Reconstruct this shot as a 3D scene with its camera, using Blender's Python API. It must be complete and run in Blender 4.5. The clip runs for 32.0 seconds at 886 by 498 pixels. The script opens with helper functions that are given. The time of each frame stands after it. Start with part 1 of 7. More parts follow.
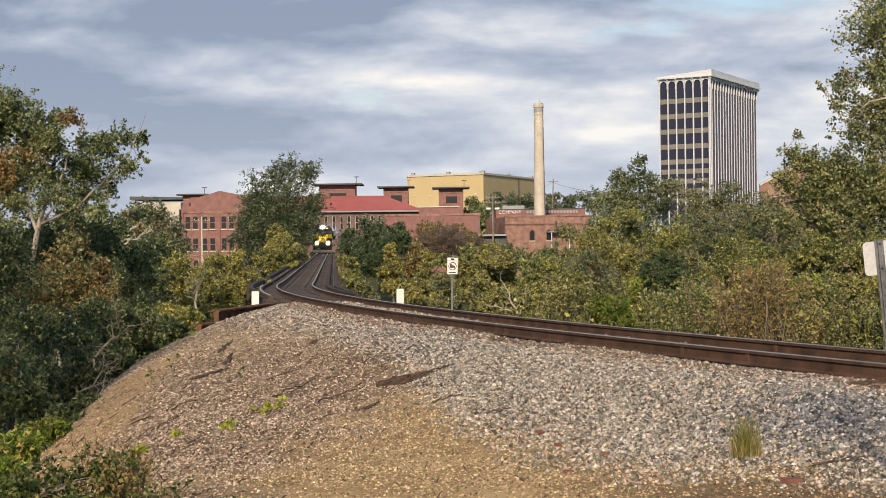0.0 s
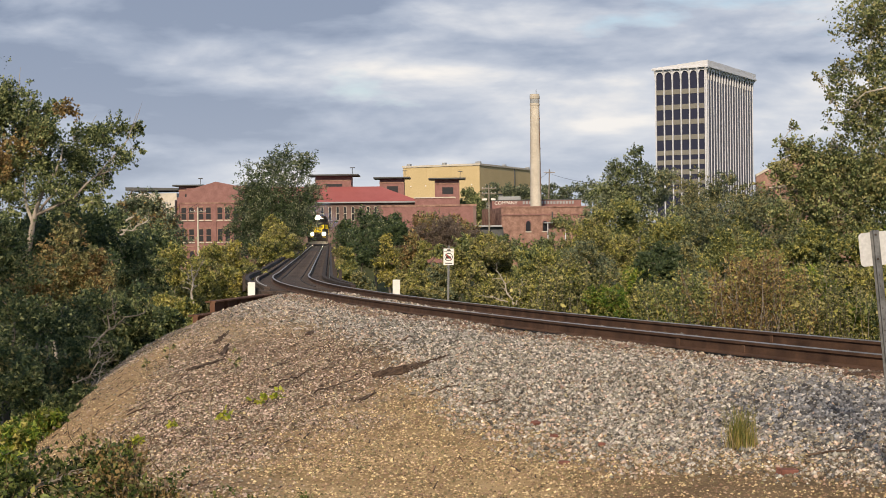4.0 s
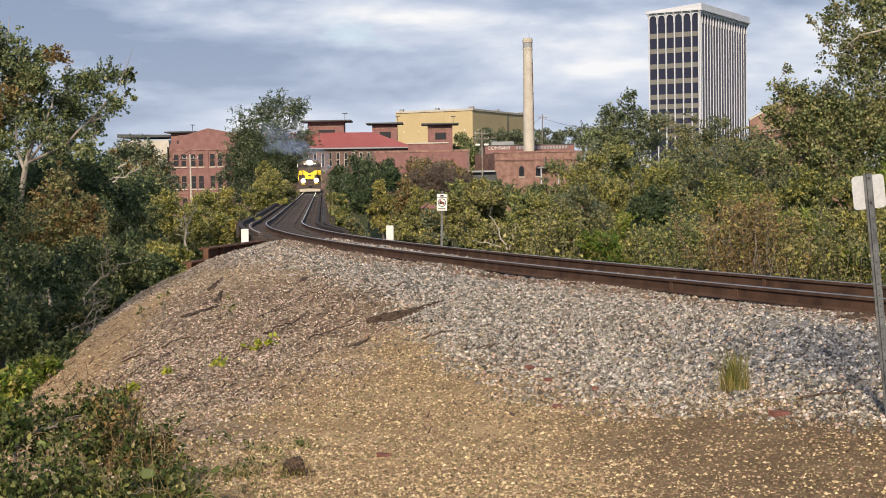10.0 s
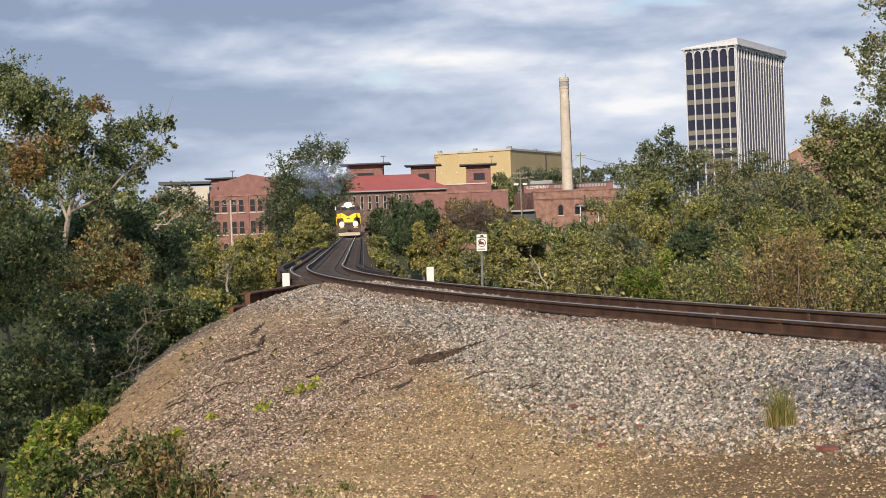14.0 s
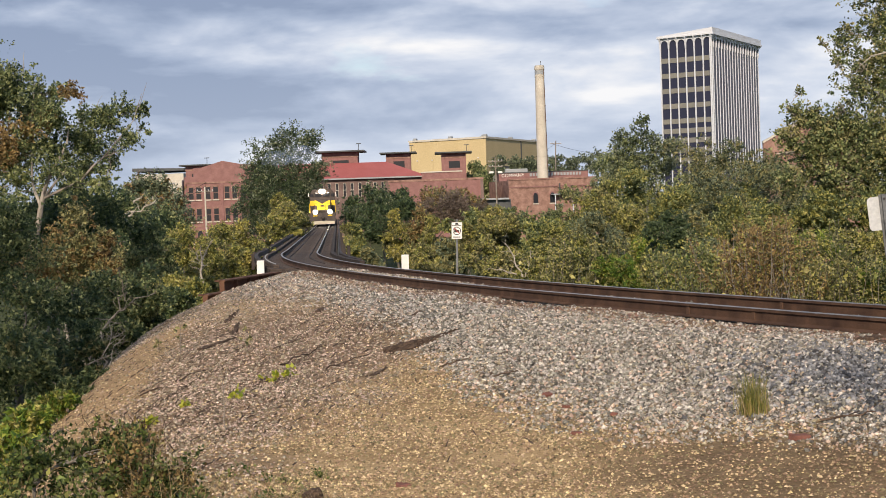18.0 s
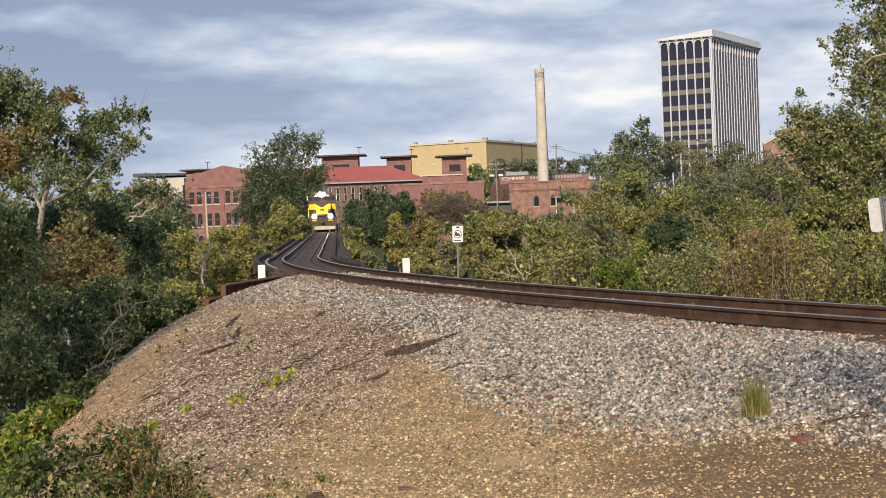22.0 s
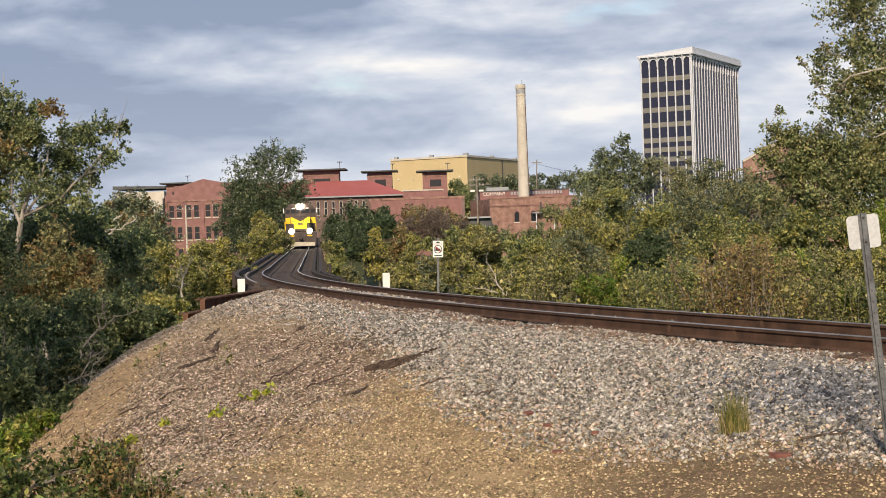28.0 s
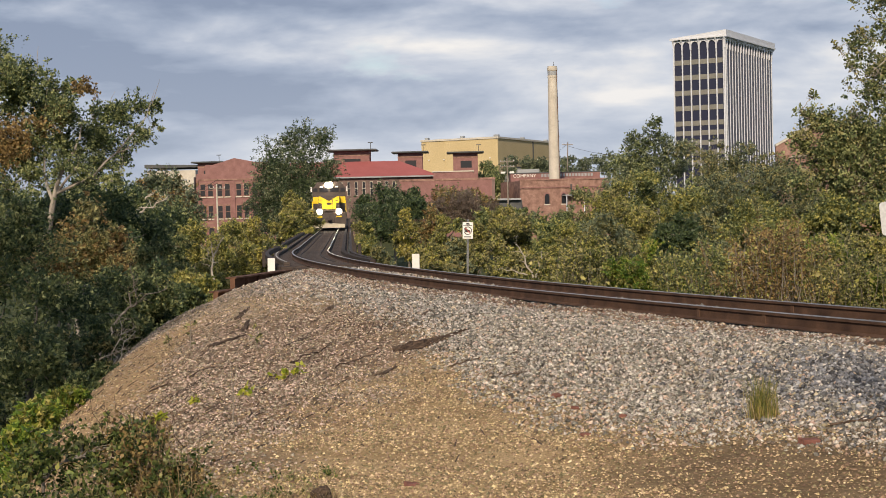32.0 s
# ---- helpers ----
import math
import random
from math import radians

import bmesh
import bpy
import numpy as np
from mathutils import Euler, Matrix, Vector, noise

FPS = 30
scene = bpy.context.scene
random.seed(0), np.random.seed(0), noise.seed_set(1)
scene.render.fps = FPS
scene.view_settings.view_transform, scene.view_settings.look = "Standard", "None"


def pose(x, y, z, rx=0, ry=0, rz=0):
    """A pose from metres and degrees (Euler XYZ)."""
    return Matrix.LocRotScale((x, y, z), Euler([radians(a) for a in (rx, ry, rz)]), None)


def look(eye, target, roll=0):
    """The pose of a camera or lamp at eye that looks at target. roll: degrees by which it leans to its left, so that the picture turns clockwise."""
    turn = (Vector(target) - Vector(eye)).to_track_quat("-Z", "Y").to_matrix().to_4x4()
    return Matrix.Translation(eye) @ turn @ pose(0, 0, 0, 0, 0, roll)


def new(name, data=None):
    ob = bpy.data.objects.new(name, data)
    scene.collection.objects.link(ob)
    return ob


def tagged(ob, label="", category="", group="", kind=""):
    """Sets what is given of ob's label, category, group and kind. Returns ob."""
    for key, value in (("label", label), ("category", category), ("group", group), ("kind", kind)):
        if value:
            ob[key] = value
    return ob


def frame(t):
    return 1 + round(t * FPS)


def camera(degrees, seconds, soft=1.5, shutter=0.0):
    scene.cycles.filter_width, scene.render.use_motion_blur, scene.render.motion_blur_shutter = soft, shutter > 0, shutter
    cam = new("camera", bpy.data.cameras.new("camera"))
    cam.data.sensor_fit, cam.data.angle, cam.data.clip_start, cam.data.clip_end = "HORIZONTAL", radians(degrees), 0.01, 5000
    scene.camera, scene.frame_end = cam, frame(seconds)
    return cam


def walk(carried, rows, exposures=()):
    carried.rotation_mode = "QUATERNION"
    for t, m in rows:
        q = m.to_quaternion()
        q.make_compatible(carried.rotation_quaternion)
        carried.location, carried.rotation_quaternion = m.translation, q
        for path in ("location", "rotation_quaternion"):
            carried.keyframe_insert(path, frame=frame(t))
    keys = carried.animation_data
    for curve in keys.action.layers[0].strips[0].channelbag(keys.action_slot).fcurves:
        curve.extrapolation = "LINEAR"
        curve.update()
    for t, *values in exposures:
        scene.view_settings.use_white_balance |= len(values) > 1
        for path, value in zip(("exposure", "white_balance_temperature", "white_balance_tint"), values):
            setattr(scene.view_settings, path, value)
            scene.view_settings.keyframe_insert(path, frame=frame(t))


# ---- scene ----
cam = camera(36.0, 32.0, soft=0.4)
EYE = 2.0
ROWS = [
    (0.0, 0.082, -0.429, 0.761),
    (0.5, 0.046, -0.722, 0.708),
    (1.0, -0.345, -0.827, 0.732),
    (1.5, -0.337, -0.92, 0.615),
    (2.0, -0.264, -0.801, 0.81),
    (2.5, -0.186, -0.609, 0.833),
    (3.0, -0.216, -0.578, 0.886),
    (3.5, -0.15, -0.756, 0.817),
    (5.5, 0.013, -0.858, 0.774),
    (6.0, -0.432, -0.99, 0.909),
    (6.5, -0.427, -1.57, 0.758),
    (7.0, 0.54, -1.866, 0.935),
    (7.5, 0.769, -1.923, 0.958),
    (8.0, 0.764, -2.761, 1.13),
    (8.5, 0.369, -3.026, 1.032),
    (9.0, -0.055, -3.16, 0.998),
    (9.5, 0.013, -3.117, 1.021),
    (10.0, -0.367, -3.105, 1.06),
    (10.5, -1.119, -3.051, 1.186),
    (11.0, -1.373, -3.137, 1.369),
    (11.5, -1.377, -3.007, 1.501),
    (12.0, -1.449, -3.008, 1.653),
    (12.5, -0.783, -1.841, 2.023),
    (13.0, 0.224, -1.437, 2.152),
    (13.5, 1.067, -1.314, 2.331),
    (15.5, 1.431, -1.649, 2.261),
    (16.0, 1.114, -1.697, 2.295),
    (16.5, 0.718, -1.7, 2.229),
    (17.0, 0.57, -1.808, 2.092),
    (17.5, 0.496, -1.852, 2.099),
    (18.0, 0.234, -1.899, 2.085),
    (18.5, 0.175, -1.92, 2.058),
    (19.0, 0.21, -1.845, 2.139),
    (19.5, 0.222, -1.842, 2.188),
    (20.0, 0.257, -1.823, 2.288),
    (20.5, 0.312, -1.827, 2.278),
    (21.0, 0.292, -1.821, 2.338),
    (21.5, 0.291, -1.793, 2.355),
    (22.0, 0.265, -1.752, 2.376),
    (22.5, 0.303, -2.121, 2.399),
    (23.0, 0.279, -2.424, 2.326),
    (23.5, 0.268, -2.45, 2.34),
    (24.0, 0.209, -2.333, 2.197),
    (24.5, -0.465, -2.348, 2.161),
    (25.0, -0.428, -2.344, 2.141),
    (25.5, -0.345, -2.368, 2.072),
    (26.0, -0.432, -2.024, 2.281),
    (26.5, -0.372, -1.177, 2.297),
    (28.5, -0.539, -1.151, 1.906),
    (29.0, 0.27, -1.158, 1.797),
    (29.5, 1.239, -1.235, 1.81),
    (30.0, 1.563, -1.203, 1.597),
    (30.5, 1.652, -1.159, 1.456),
    (31.0, 1.626, -1.654, 1.572),
    (31.5, 1.283, -1.851, 1.389),
    (32.0, 0.709, -1.9, 1.44),
]
walk(cam, [(t, pose(0, 0, EYE, 90 + pitch, roll, yaw)) for t, yaw, pitch, roll in ROWS],
     exposures=[(0.0, 0.40, 6980, 10), (3.0, 0.34, 6980, 10), (6.0, 0.31, 6800, 10), (8.0, 0.34, 6600, 10), (10.0, 0.40, 6550, 10), (20.0, 0.41, 6550, 10), (26.0, 0.45, 6750, 10), (32.0, 0.29, 6850, 10)])

# ---- world and sun ----
SUN_DIR = Vector((-0.15, -0.85, 0.50)).normalized()
world = bpy.data.worlds.new("sky")
scene.world = world
world.use_nodes = True


def build_sky():
    nt = world.node_tree
    nt.nodes.clear()
    N, L = nt.nodes.new, nt.links.new
    out, bg = N("ShaderNodeOutputWorld"), N("ShaderNodeBackground")
    sky = N("ShaderNodeTexSky")
    sky.sky_type, sky.sun_disc = "NISHITA", False
    sky.sun_elevation = math.asin(SUN_DIR.z)
    sky.sun_rotation = math.atan2(SUN_DIR.x, SUN_DIR.y)
    sky.air_density, sky.dust_density = 1.0, 1.5
    co = N("ShaderNodeTexCoord")
    sep = N("ShaderNodeSeparateXYZ")
    L(co.outputs["Generated"], sep.inputs[0])

    def m(op, a, b=None, clamp=False):
        n = N("ShaderNodeMath")
        n.operation, n.use_clamp = op, clamp
        for i, v in enumerate((a, b)):
            if v is None:
                continue
            if isinstance(v, (int, float)):
                n.inputs[i].default_value = v
            else:
                L(v, n.inputs[i])
        return n.outputs[0]
    # cloud masses, long and flat as seen low over the horizon; their upper edges catch the light
    def noise_tex(scale, rise, detail, rough, off, distort=0.0):
        mp = N("ShaderNodeMapping")
        mp.inputs["Location"].default_value = off
        mp.inputs["Scale"].default_value = (scale, scale, scale * rise)
        L(co.outputs["Generated"], mp.inputs[0])
        n = N("ShaderNodeTexNoise")
        n.inputs["Scale"].default_value, n.inputs["Detail"].default_value = 1.0, detail
        n.inputs["Roughness"].default_value, n.inputs["Distortion"].default_value = rough, distort
        L(mp.outputs[0], n.inputs["Vector"])
        return n.outputs[0]
    east = m("MINIMUM", m("MAXIMUM", sep.outputs[0], -0.35), 0.35)
    high = m("MINIMUM", m("MAXIMUM", m("SUBTRACT", sep.outputs[2], 0.07), 0.0), 0.16)
    cover = N("ShaderNodeValToRGB")
    cover.color_ramp.elements[0].position, cover.color_ramp.elements[1].position = 0.20, 0.34
    gap = m("MULTIPLY", m("MULTIPLY", m("MAXIMUM", east, 0.0), m("MAXIMUM", m("SUBTRACT", high, 0.06), 0.0)), 14.0)
    L(m("SUBTRACT", noise_tex(6.0, 3.6, 6, 0.55, (3.1, 1.7, 0.6), 0.25), gap), cover.inputs[0])
    tone = N("ShaderNodeValToRGB")
    el = tone.color_ramp.elements
    el[0].position, el[0].color = 0.30, (0.215, 0.275, 0.40, 1)
    el[1].position, el[1].color = 0.74, (0.80, 0.79, 0.79, 1)
    for p, c in ((0.40, (0.295, 0.36, 0.49, 1)), (0.50, (0.405, 0.465, 0.585, 1)), (0.60, (0.55, 0.595, 0.685, 1))):
        e = el.new(p)
        e.color = c
    mass = noise_tex(9.0, 3.0, 7, 0.5, (7.3, 0.4, 2.0), 0.25)
    above = noise_tex(9.0, 3.0, 7, 0.5, (7.3, 0.4, 2.2), 0.25)
    edge = m("MULTIPLY", m("SUBTRACT", mass, above), 0.6)
    lift = m("SUBTRACT", m("MULTIPLY", east, 0.42), m("MULTIPLY", high, 0.6))
    body = m("ADD", m("MULTIPLY", m("SUBTRACT", noise_tex(5.2, 4.2, 6, 0.5, (2.2, 5.1, 0.3), 0.2), 0.5), 1.15), 0.476)
    L(m("ADD", m("ADD", body, edge), lift), tone.inputs[0])
    bright = N("ShaderNodeMix")
    bright.data_type, bright.blend_type = "RGBA", "MULTIPLY"
    bright.inputs[0].default_value = 1.0
    L(tone.outputs[0], bright.inputs[6])
    bright.inputs[7].default_value = (9.0, 9.0, 9.0, 1)
    mix = N("ShaderNodeMix")
    mix.data_type = "RGBA"
    L(cover.outputs[0], mix.inputs[0])
    L(sky.outputs[0], mix.inputs[6])
    L(bright.outputs[2], mix.inputs[7])
    # thin haze towards the horizon
    haze = N("ShaderNodeMix")
    haze.data_type = "RGBA"
    L(m("MULTIPLY", m("POWER", m("SUBTRACT", 1.0, m("MAXIMUM", sep.outputs[2], 0.0), True), 14.0), 0.55), haze.inputs[0])
    L(mix.outputs[2], haze.inputs[6])
    haze.inputs[7].default_value = (5.2, 5.7, 6.5, 1)
    L(haze.outputs[2], bg.inputs[0])
    bg.inputs[1].default_value = 0.104
    L(bg.outputs[0], out.inputs[0])


build_sky()
sun = new("sun", bpy.data.lights.new("sun", "SUN"))
sun.data.energy, sun.data.angle, sun.data.color = 3.6, radians(6.0), (1.0, 0.83, 0.63)
sun.matrix_world = look(SUN_DIR * 50, (0, 0, 0))


# ---- materials ----
def material(name, stops, scale=4.0, rough=0.8, bump=0.2, fine=40.0, metal=0.0, island=0.0, stretch=(1, 1, 1), detail=6, spec=0.35):
    """Two scales of noise between the colours of stops, with a fine relief; island: how far pieces differ in brightness."""
    ma = bpy.data.materials.new(name)
    ma.use_nodes = True
    nt = ma.node_tree
    N, L = nt.nodes.new, nt.links.new
    bs = nt.nodes["Principled BSDF"]
    co, mp = N("ShaderNodeTexCoord"), N("ShaderNodeMapping")
    mp.inputs["Scale"].default_value = stretch
    L(co.outputs["Object"], mp.inputs[0])
    n1, n2 = N("ShaderNodeTexNoise"), N("ShaderNodeTexNoise")
    for n, s, d in ((n1, scale, detail), (n2, fine, 4)):
        n.inputs["Scale"].default_value, n.inputs["Detail"].default_value, n.inputs["Roughness"].default_value = s, d, 0.6
        L(mp.outputs[0], n.inputs["Vector"])
    ramp = N("ShaderNodeValToRGB")
    ramp.color_ramp.elements[0].position, ramp.color_ramp.elements[1].position = 0.3, 0.7
    for i, c in enumerate(stops):
        e = ramp.color_ramp.elements[i] if i < 1 else (ramp.color_ramp.elements[-1] if i == len(stops) - 1 else ramp.color_ramp.elements.new(0.3 + 0.4 * i / (len(stops) - 1)))
        e.color = (*c, 1)
    L(n1.outputs[0], ramp.inputs[0])
    col = ramp.outputs[0]
    mul = N("ShaderNodeMix")
    mul.data_type, mul.blend_type = "RGBA", "OVERLAY"
    mul.inputs[0].default_value = 0.35
    L(col, mul.inputs[6])
    L(n2.outputs[0], mul.inputs[7])
    col = mul.outputs[2]
    if island:
        ge, oi, add = N("ShaderNodeNewGeometry"), N("ShaderNodeObjectInfo"), N("ShaderNodeMath")
        hsv = N("ShaderNodeHueSaturation")
        add.operation = "ADD"
        L(ge.outputs["Random Per Island"], add.inputs[0])
        L(oi.outputs["Random"], add.inputs[1])
        fr = N("ShaderNodeMath")
        fr.operation = "FRACT"
        L(add.outputs[0], fr.inputs[0])
        mr = N("ShaderNodeMapRange")
        mr.inputs[3].default_value, mr.inputs[4].default_value = 1 - island, 1 + island
        L(fr.outputs[0], mr.inputs[0])
        L(mr.outputs[0], hsv.inputs["Value"])
        mh = N("ShaderNodeMapRange")
        mh.inputs[3].default_value, mh.inputs[4].default_value = 0.5 - island * 0.05, 0.5 + island * 0.05
        L(ge.outputs["Random Per Island"], mh.inputs[0])
        L(mh.outputs[0], hsv.inputs["Hue"])
        L(col, hsv.inputs["Color"])
        col = hsv.outputs[0]
    L(col, bs.inputs["Base Color"])
    bs.inputs["Roughness"].default_value, bs.inputs["Metallic"].default_value = rough, metal
    bs.inputs["Specular IOR Level"].default_value = spec
    if bump:
        b = N("ShaderNodeBump")
        b.inputs["Strength"].default_value, b.inputs["Distance"].default_value = bump, 0.02
        L(n2.outputs[0], b.inputs["Height"])
        L(b.outputs[0], bs.inputs["Normal"])
    return ma


def leaf_material(name, stops, shine=0.45):
    """Leaves: each one takes its own colour from the stops; some light goes through."""
    ma = bpy.data.materials.new(name)
    ma.use_nodes = True
    nt = ma.node_tree
    N, L = nt.nodes.new, nt.links.new
    bs, out = nt.nodes["Principled BSDF"], nt.nodes["Material Output"]
    ge, co, no = N("ShaderNodeNewGeometry"), N("ShaderNodeTexCoord"), N("ShaderNodeTexNoise")
    no.inputs["Scale"].default_value, no.inputs["Detail"].default_value = 0.55, 3
    L(co.outputs["Object"], no.inputs["Vector"])
    a, b = N("ShaderNodeMath"), N("ShaderNodeMath")
    a.operation, b.operation = "MULTIPLY_ADD", "MULTIPLY_ADD"
    L(ge.outputs["Random Per Island"], a.inputs[0])
    a.inputs[1].default_value, a.inputs[2].default_value = 0.85, -0.42
    L(no.outputs[0], b.inputs[0])
    b.inputs[1].default_value = 1.0
    L(a.outputs[0], b.inputs[2])
    ramp = N("ShaderNodeValToRGB")
    ramp.color_ramp.elements[0].position, ramp.color_ramp.elements[1].position = 0.18, 0.85
    for i, c in enumerate(stops):
        e = ramp.color_ramp.elements[0] if i == 0 else (ramp.color_ramp.elements[-1] if i == len(stops) - 1 else ramp.color_ramp.elements.new(0.18 + 0.67 * i / (len(stops) - 1)))
        e.color = (*c, 1)
    L(b.outputs[0], ramp.inputs[0])
    L(ramp.outputs[0], bs.inputs["Base Color"])
    bs.inputs["Roughness"].default_value, bs.inputs["Specular IOR Level"].default_value = shine, 0.3
    tr, mx = N("ShaderNodeBsdfTranslucent"), N("ShaderNodeMixShader")
    L(ramp.outputs[0], tr.inputs[0])
    mx.inputs[0].default_value = 0.36
    L(bs.outputs[0], mx.inputs[1])
    L(tr.outputs[0], mx.inputs[2])
    L(mx.outputs[0], out.inputs[0])
    return ma


def plain(name, color, rough=0.5, metal=0.0, glow=0.0):
    ma = bpy.data.materials.new(name)
    ma.use_nodes = True
    bs = ma.node_tree.nodes["Principled BSDF"]
    bs.inputs["Base Color"].default_value = (*color, 1)
    bs.inputs["Roughness"].default_value, bs.inputs["Metallic"].default_value = rough, metal
    if glow:
        bs.inputs["Emission Color"].default_value = (*color, 1)
        bs.inputs["Emission Strength"].default_value = glow
    return ma


M_STONE = material("ballast_stone", [(0.10, 0.092, 0.080), (0.28, 0.26, 0.228), (0.60, 0.57, 0.515)], 20, 0.9, 0.2, 60, island=0.75)
M_TAN_STONE = material("tan_stone", [(0.20, 0.137, 0.075), (0.42, 0.312, 0.175), (0.69, 0.56, 0.365)], 20, 0.9, 0.2, 60, island=0.65)
M_RAIL = material("rusty_rail_steel", [(0.050, 0.028, 0.020), (0.088, 0.050, 0.034), (0.135, 0.078, 0.051)], 3, 0.75, 0.3, 60, metal=0.2)
M_RAIL_TOP = material("worn_rail_head", [(0.36, 0.315, 0.28), (0.56, 0.51, 0.46)], 6, 0.34, 0.05, 60, metal=0.9)
M_TIE = material("creosoted_timber", [(0.028, 0.022, 0.020), (0.062, 0.047, 0.041), (0.10, 0.079, 0.067)], 4, 0.9, 0.5, 30, island=0.35, stretch=(1, 6, 6))
M_RUST = material("rusted_girder_steel", [(0.075, 0.035, 0.022), (0.12, 0.06, 0.038), (0.16, 0.085, 0.055)], 1.5, 0.85, 0.3, 25)
M_DARK_STEEL = material("dark_bridge_steel", [(0.026, 0.021, 0.020), (0.065, 0.052, 0.048)], 2, 0.8, 0.3, 20)
M_WHITE = material("white_paint", [(0.72, 0.71, 0.68), (0.82, 0.81, 0.79)], 3, 0.6, 0.05, 30)
# brick red made paler and cooler; distance haze is put into this colour
M_BRICK = material("red_brick_hazed", [(0.208, 0.108, 0.102), (0.252, 0.132, 0.125), (0.30, 0.164, 0.155)], 1.0, 0.9, 0.3, 7)
M_BRICK_OLD = material("weathered_brick", [(0.165, 0.097, 0.080), (0.275, 0.163, 0.133), (0.38, 0.245, 0.20)], 1.1, 0.9, 0.3, 7)
M_BRICK_BROWN = material("brown_brick", [(0.135, 0.096, 0.088), (0.175, 0.122, 0.112), (0.22, 0.155, 0.142)], 0.5, 0.9, 0.2, 5)
M_ROOF_RED = material("red_metal_roof", [(0.31, 0.085, 0.078), (0.37, 0.115, 0.105)], 0.3, 0.6, 0.05, 6)
M_YELLOW_WALL = material("cream_yellow_cladding", [(0.48, 0.385, 0.215), (0.55, 0.445, 0.26)], 0.15, 0.8, 0.05, 3)
M_CONCRETE = material("pale_concrete", [(0.42, 0.39, 0.335), (0.52, 0.485, 0.42), (0.60, 0.565, 0.50)], 0.4, 0.9, 0.2, 6)
M_WHITE_STONE = material("white_precast_concrete", [(0.54, 0.57, 0.63), (0.62, 0.65, 0.71)], 0.3, 0.7, 0.05, 5)
M_SPANDREL = material("tan_spandrel_panel", [(0.165, 0.163, 0.148), (0.215, 0.212, 0.19)], 0.4, 0.7, 0.05, 5)
M_GLASS = plain("dark_window_glass", (0.012, 0.013, 0.018), 0.35)
M_NAVY_GLASS = plain("tinted_curtain_glass", (0.030, 0.034, 0.062), 0.3)
M_NAVY_GLASS.node_tree.nodes["Principled BSDF"].inputs["Specular IOR Level"].default_value = 0.2
M_SLATE = material("dark_flat_roof", [(0.05, 0.055, 0.06), (0.09, 0.095, 0.10)], 0.4, 0.6, 0.05, 6)
M_GREY_ROOF = material("grey_roofing", [(0.25, 0.27, 0.29), (0.36, 0.38, 0.40)], 0.3, 0.7, 0.05, 6)
M_BARK = material("grey_bark", [(0.13, 0.11, 0.09), (0.24, 0.21, 0.18), (0.36, 0.33, 0.29)], 2.5, 0.95, 0.6, 18, stretch=(1, 1, 0.3))
M_PALE_BARK = material("pale_smooth_bark", [(0.22, 0.19, 0.16), (0.38, 0.35, 0.30), (0.55, 0.51, 0.45)], 2.0, 0.9, 0.4, 14, stretch=(1, 1, 0.35))
M_LIMB = material("grey_brown_limb_bark", [(0.14, 0.12, 0.10), (0.26, 0.23, 0.20), (0.42, 0.39, 0.34)], 2.0, 0.9, 0.4, 14, stretch=(1, 1, 0.35))
M_DEAD = material("bleached_dead_wood", [(0.34, 0.30, 0.25), (0.50, 0.46, 0.40)], 4, 0.95, 0.3, 30)
M_POST = material("dark_weathered_steel", [(0.075, 0.08, 0.085), (0.15, 0.16, 0.17), (0.24, 0.25, 0.26)], 5, 0.5, 0.1, 40, metal=0.5)
M_GALV = material("galvanised_steel", [(0.34, 0.36, 0.38), (0.50, 0.52, 0.54)], 6, 0.4, 0.1, 50, metal=0.6)
M_SPLIT = material("weathered_split_timber", [(0.035, 0.024, 0.019), (0.08, 0.054, 0.040), (0.17, 0.12, 0.088)], 5, 0.95, 0.6, 40, stretch=(1, 7, 7))
L_GREEN = leaf_material("green_leaves", [(0.058, 0.084, 0.040), (0.138, 0.178, 0.078), (0.26, 0.30, 0.132), (0.42, 0.44, 0.20)])
# grey-green leaf tone; on the far trees its paleness stands for distance haze
L_GREY = leaf_material("grey_green_haze_leaves", [(0.064, 0.086, 0.060), (0.130, 0.164, 0.106), (0.23, 0.272, 0.168), (0.37, 0.40, 0.235)])
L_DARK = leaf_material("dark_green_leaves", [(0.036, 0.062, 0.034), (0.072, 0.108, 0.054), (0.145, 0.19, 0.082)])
L_YELLOW = leaf_material("yellow_green_leaves", [(0.105, 0.128, 0.044), (0.235, 0.258, 0.076), (0.41, 0.395, 0.118), (0.60, 0.54, 0.185)])
L_GOLD = leaf_material("golden_green_leaves", [(0.145, 0.150, 0.042), (0.315, 0.315, 0.080), (0.50, 0.46, 0.125), (0.68, 0.58, 0.20)])
L_OLIVE = leaf_material("olive_brown_leaves", [(0.078, 0.090, 0.044), (0.18, 0.188, 0.084), (0.315, 0.302, 0.135), (0.48, 0.43, 0.20)])
L_BROWN = leaf_material("dry_tan_leaves", [(0.12, 0.080, 0.038), (0.27, 0.185, 0.082), (0.46, 0.335, 0.145)])
L_TWIG = leaf_material("bare_brown_twigs", [(0.12, 0.095, 0.078), (0.195, 0.155, 0.126), (0.28, 0.22, 0.178)])
L_WEED = leaf_material("yellow_weed_leaves", [(0.20, 0.26, 0.03), (0.38, 0.42, 0.05), (0.55, 0.52, 0.08)])
L_RANK = leaf_material("rank_weed_leaves", [(0.030, 0.050, 0.016), (0.070, 0.105, 0.030), (0.135, 0.175, 0.050), (0.24, 0.26, 0.085)])
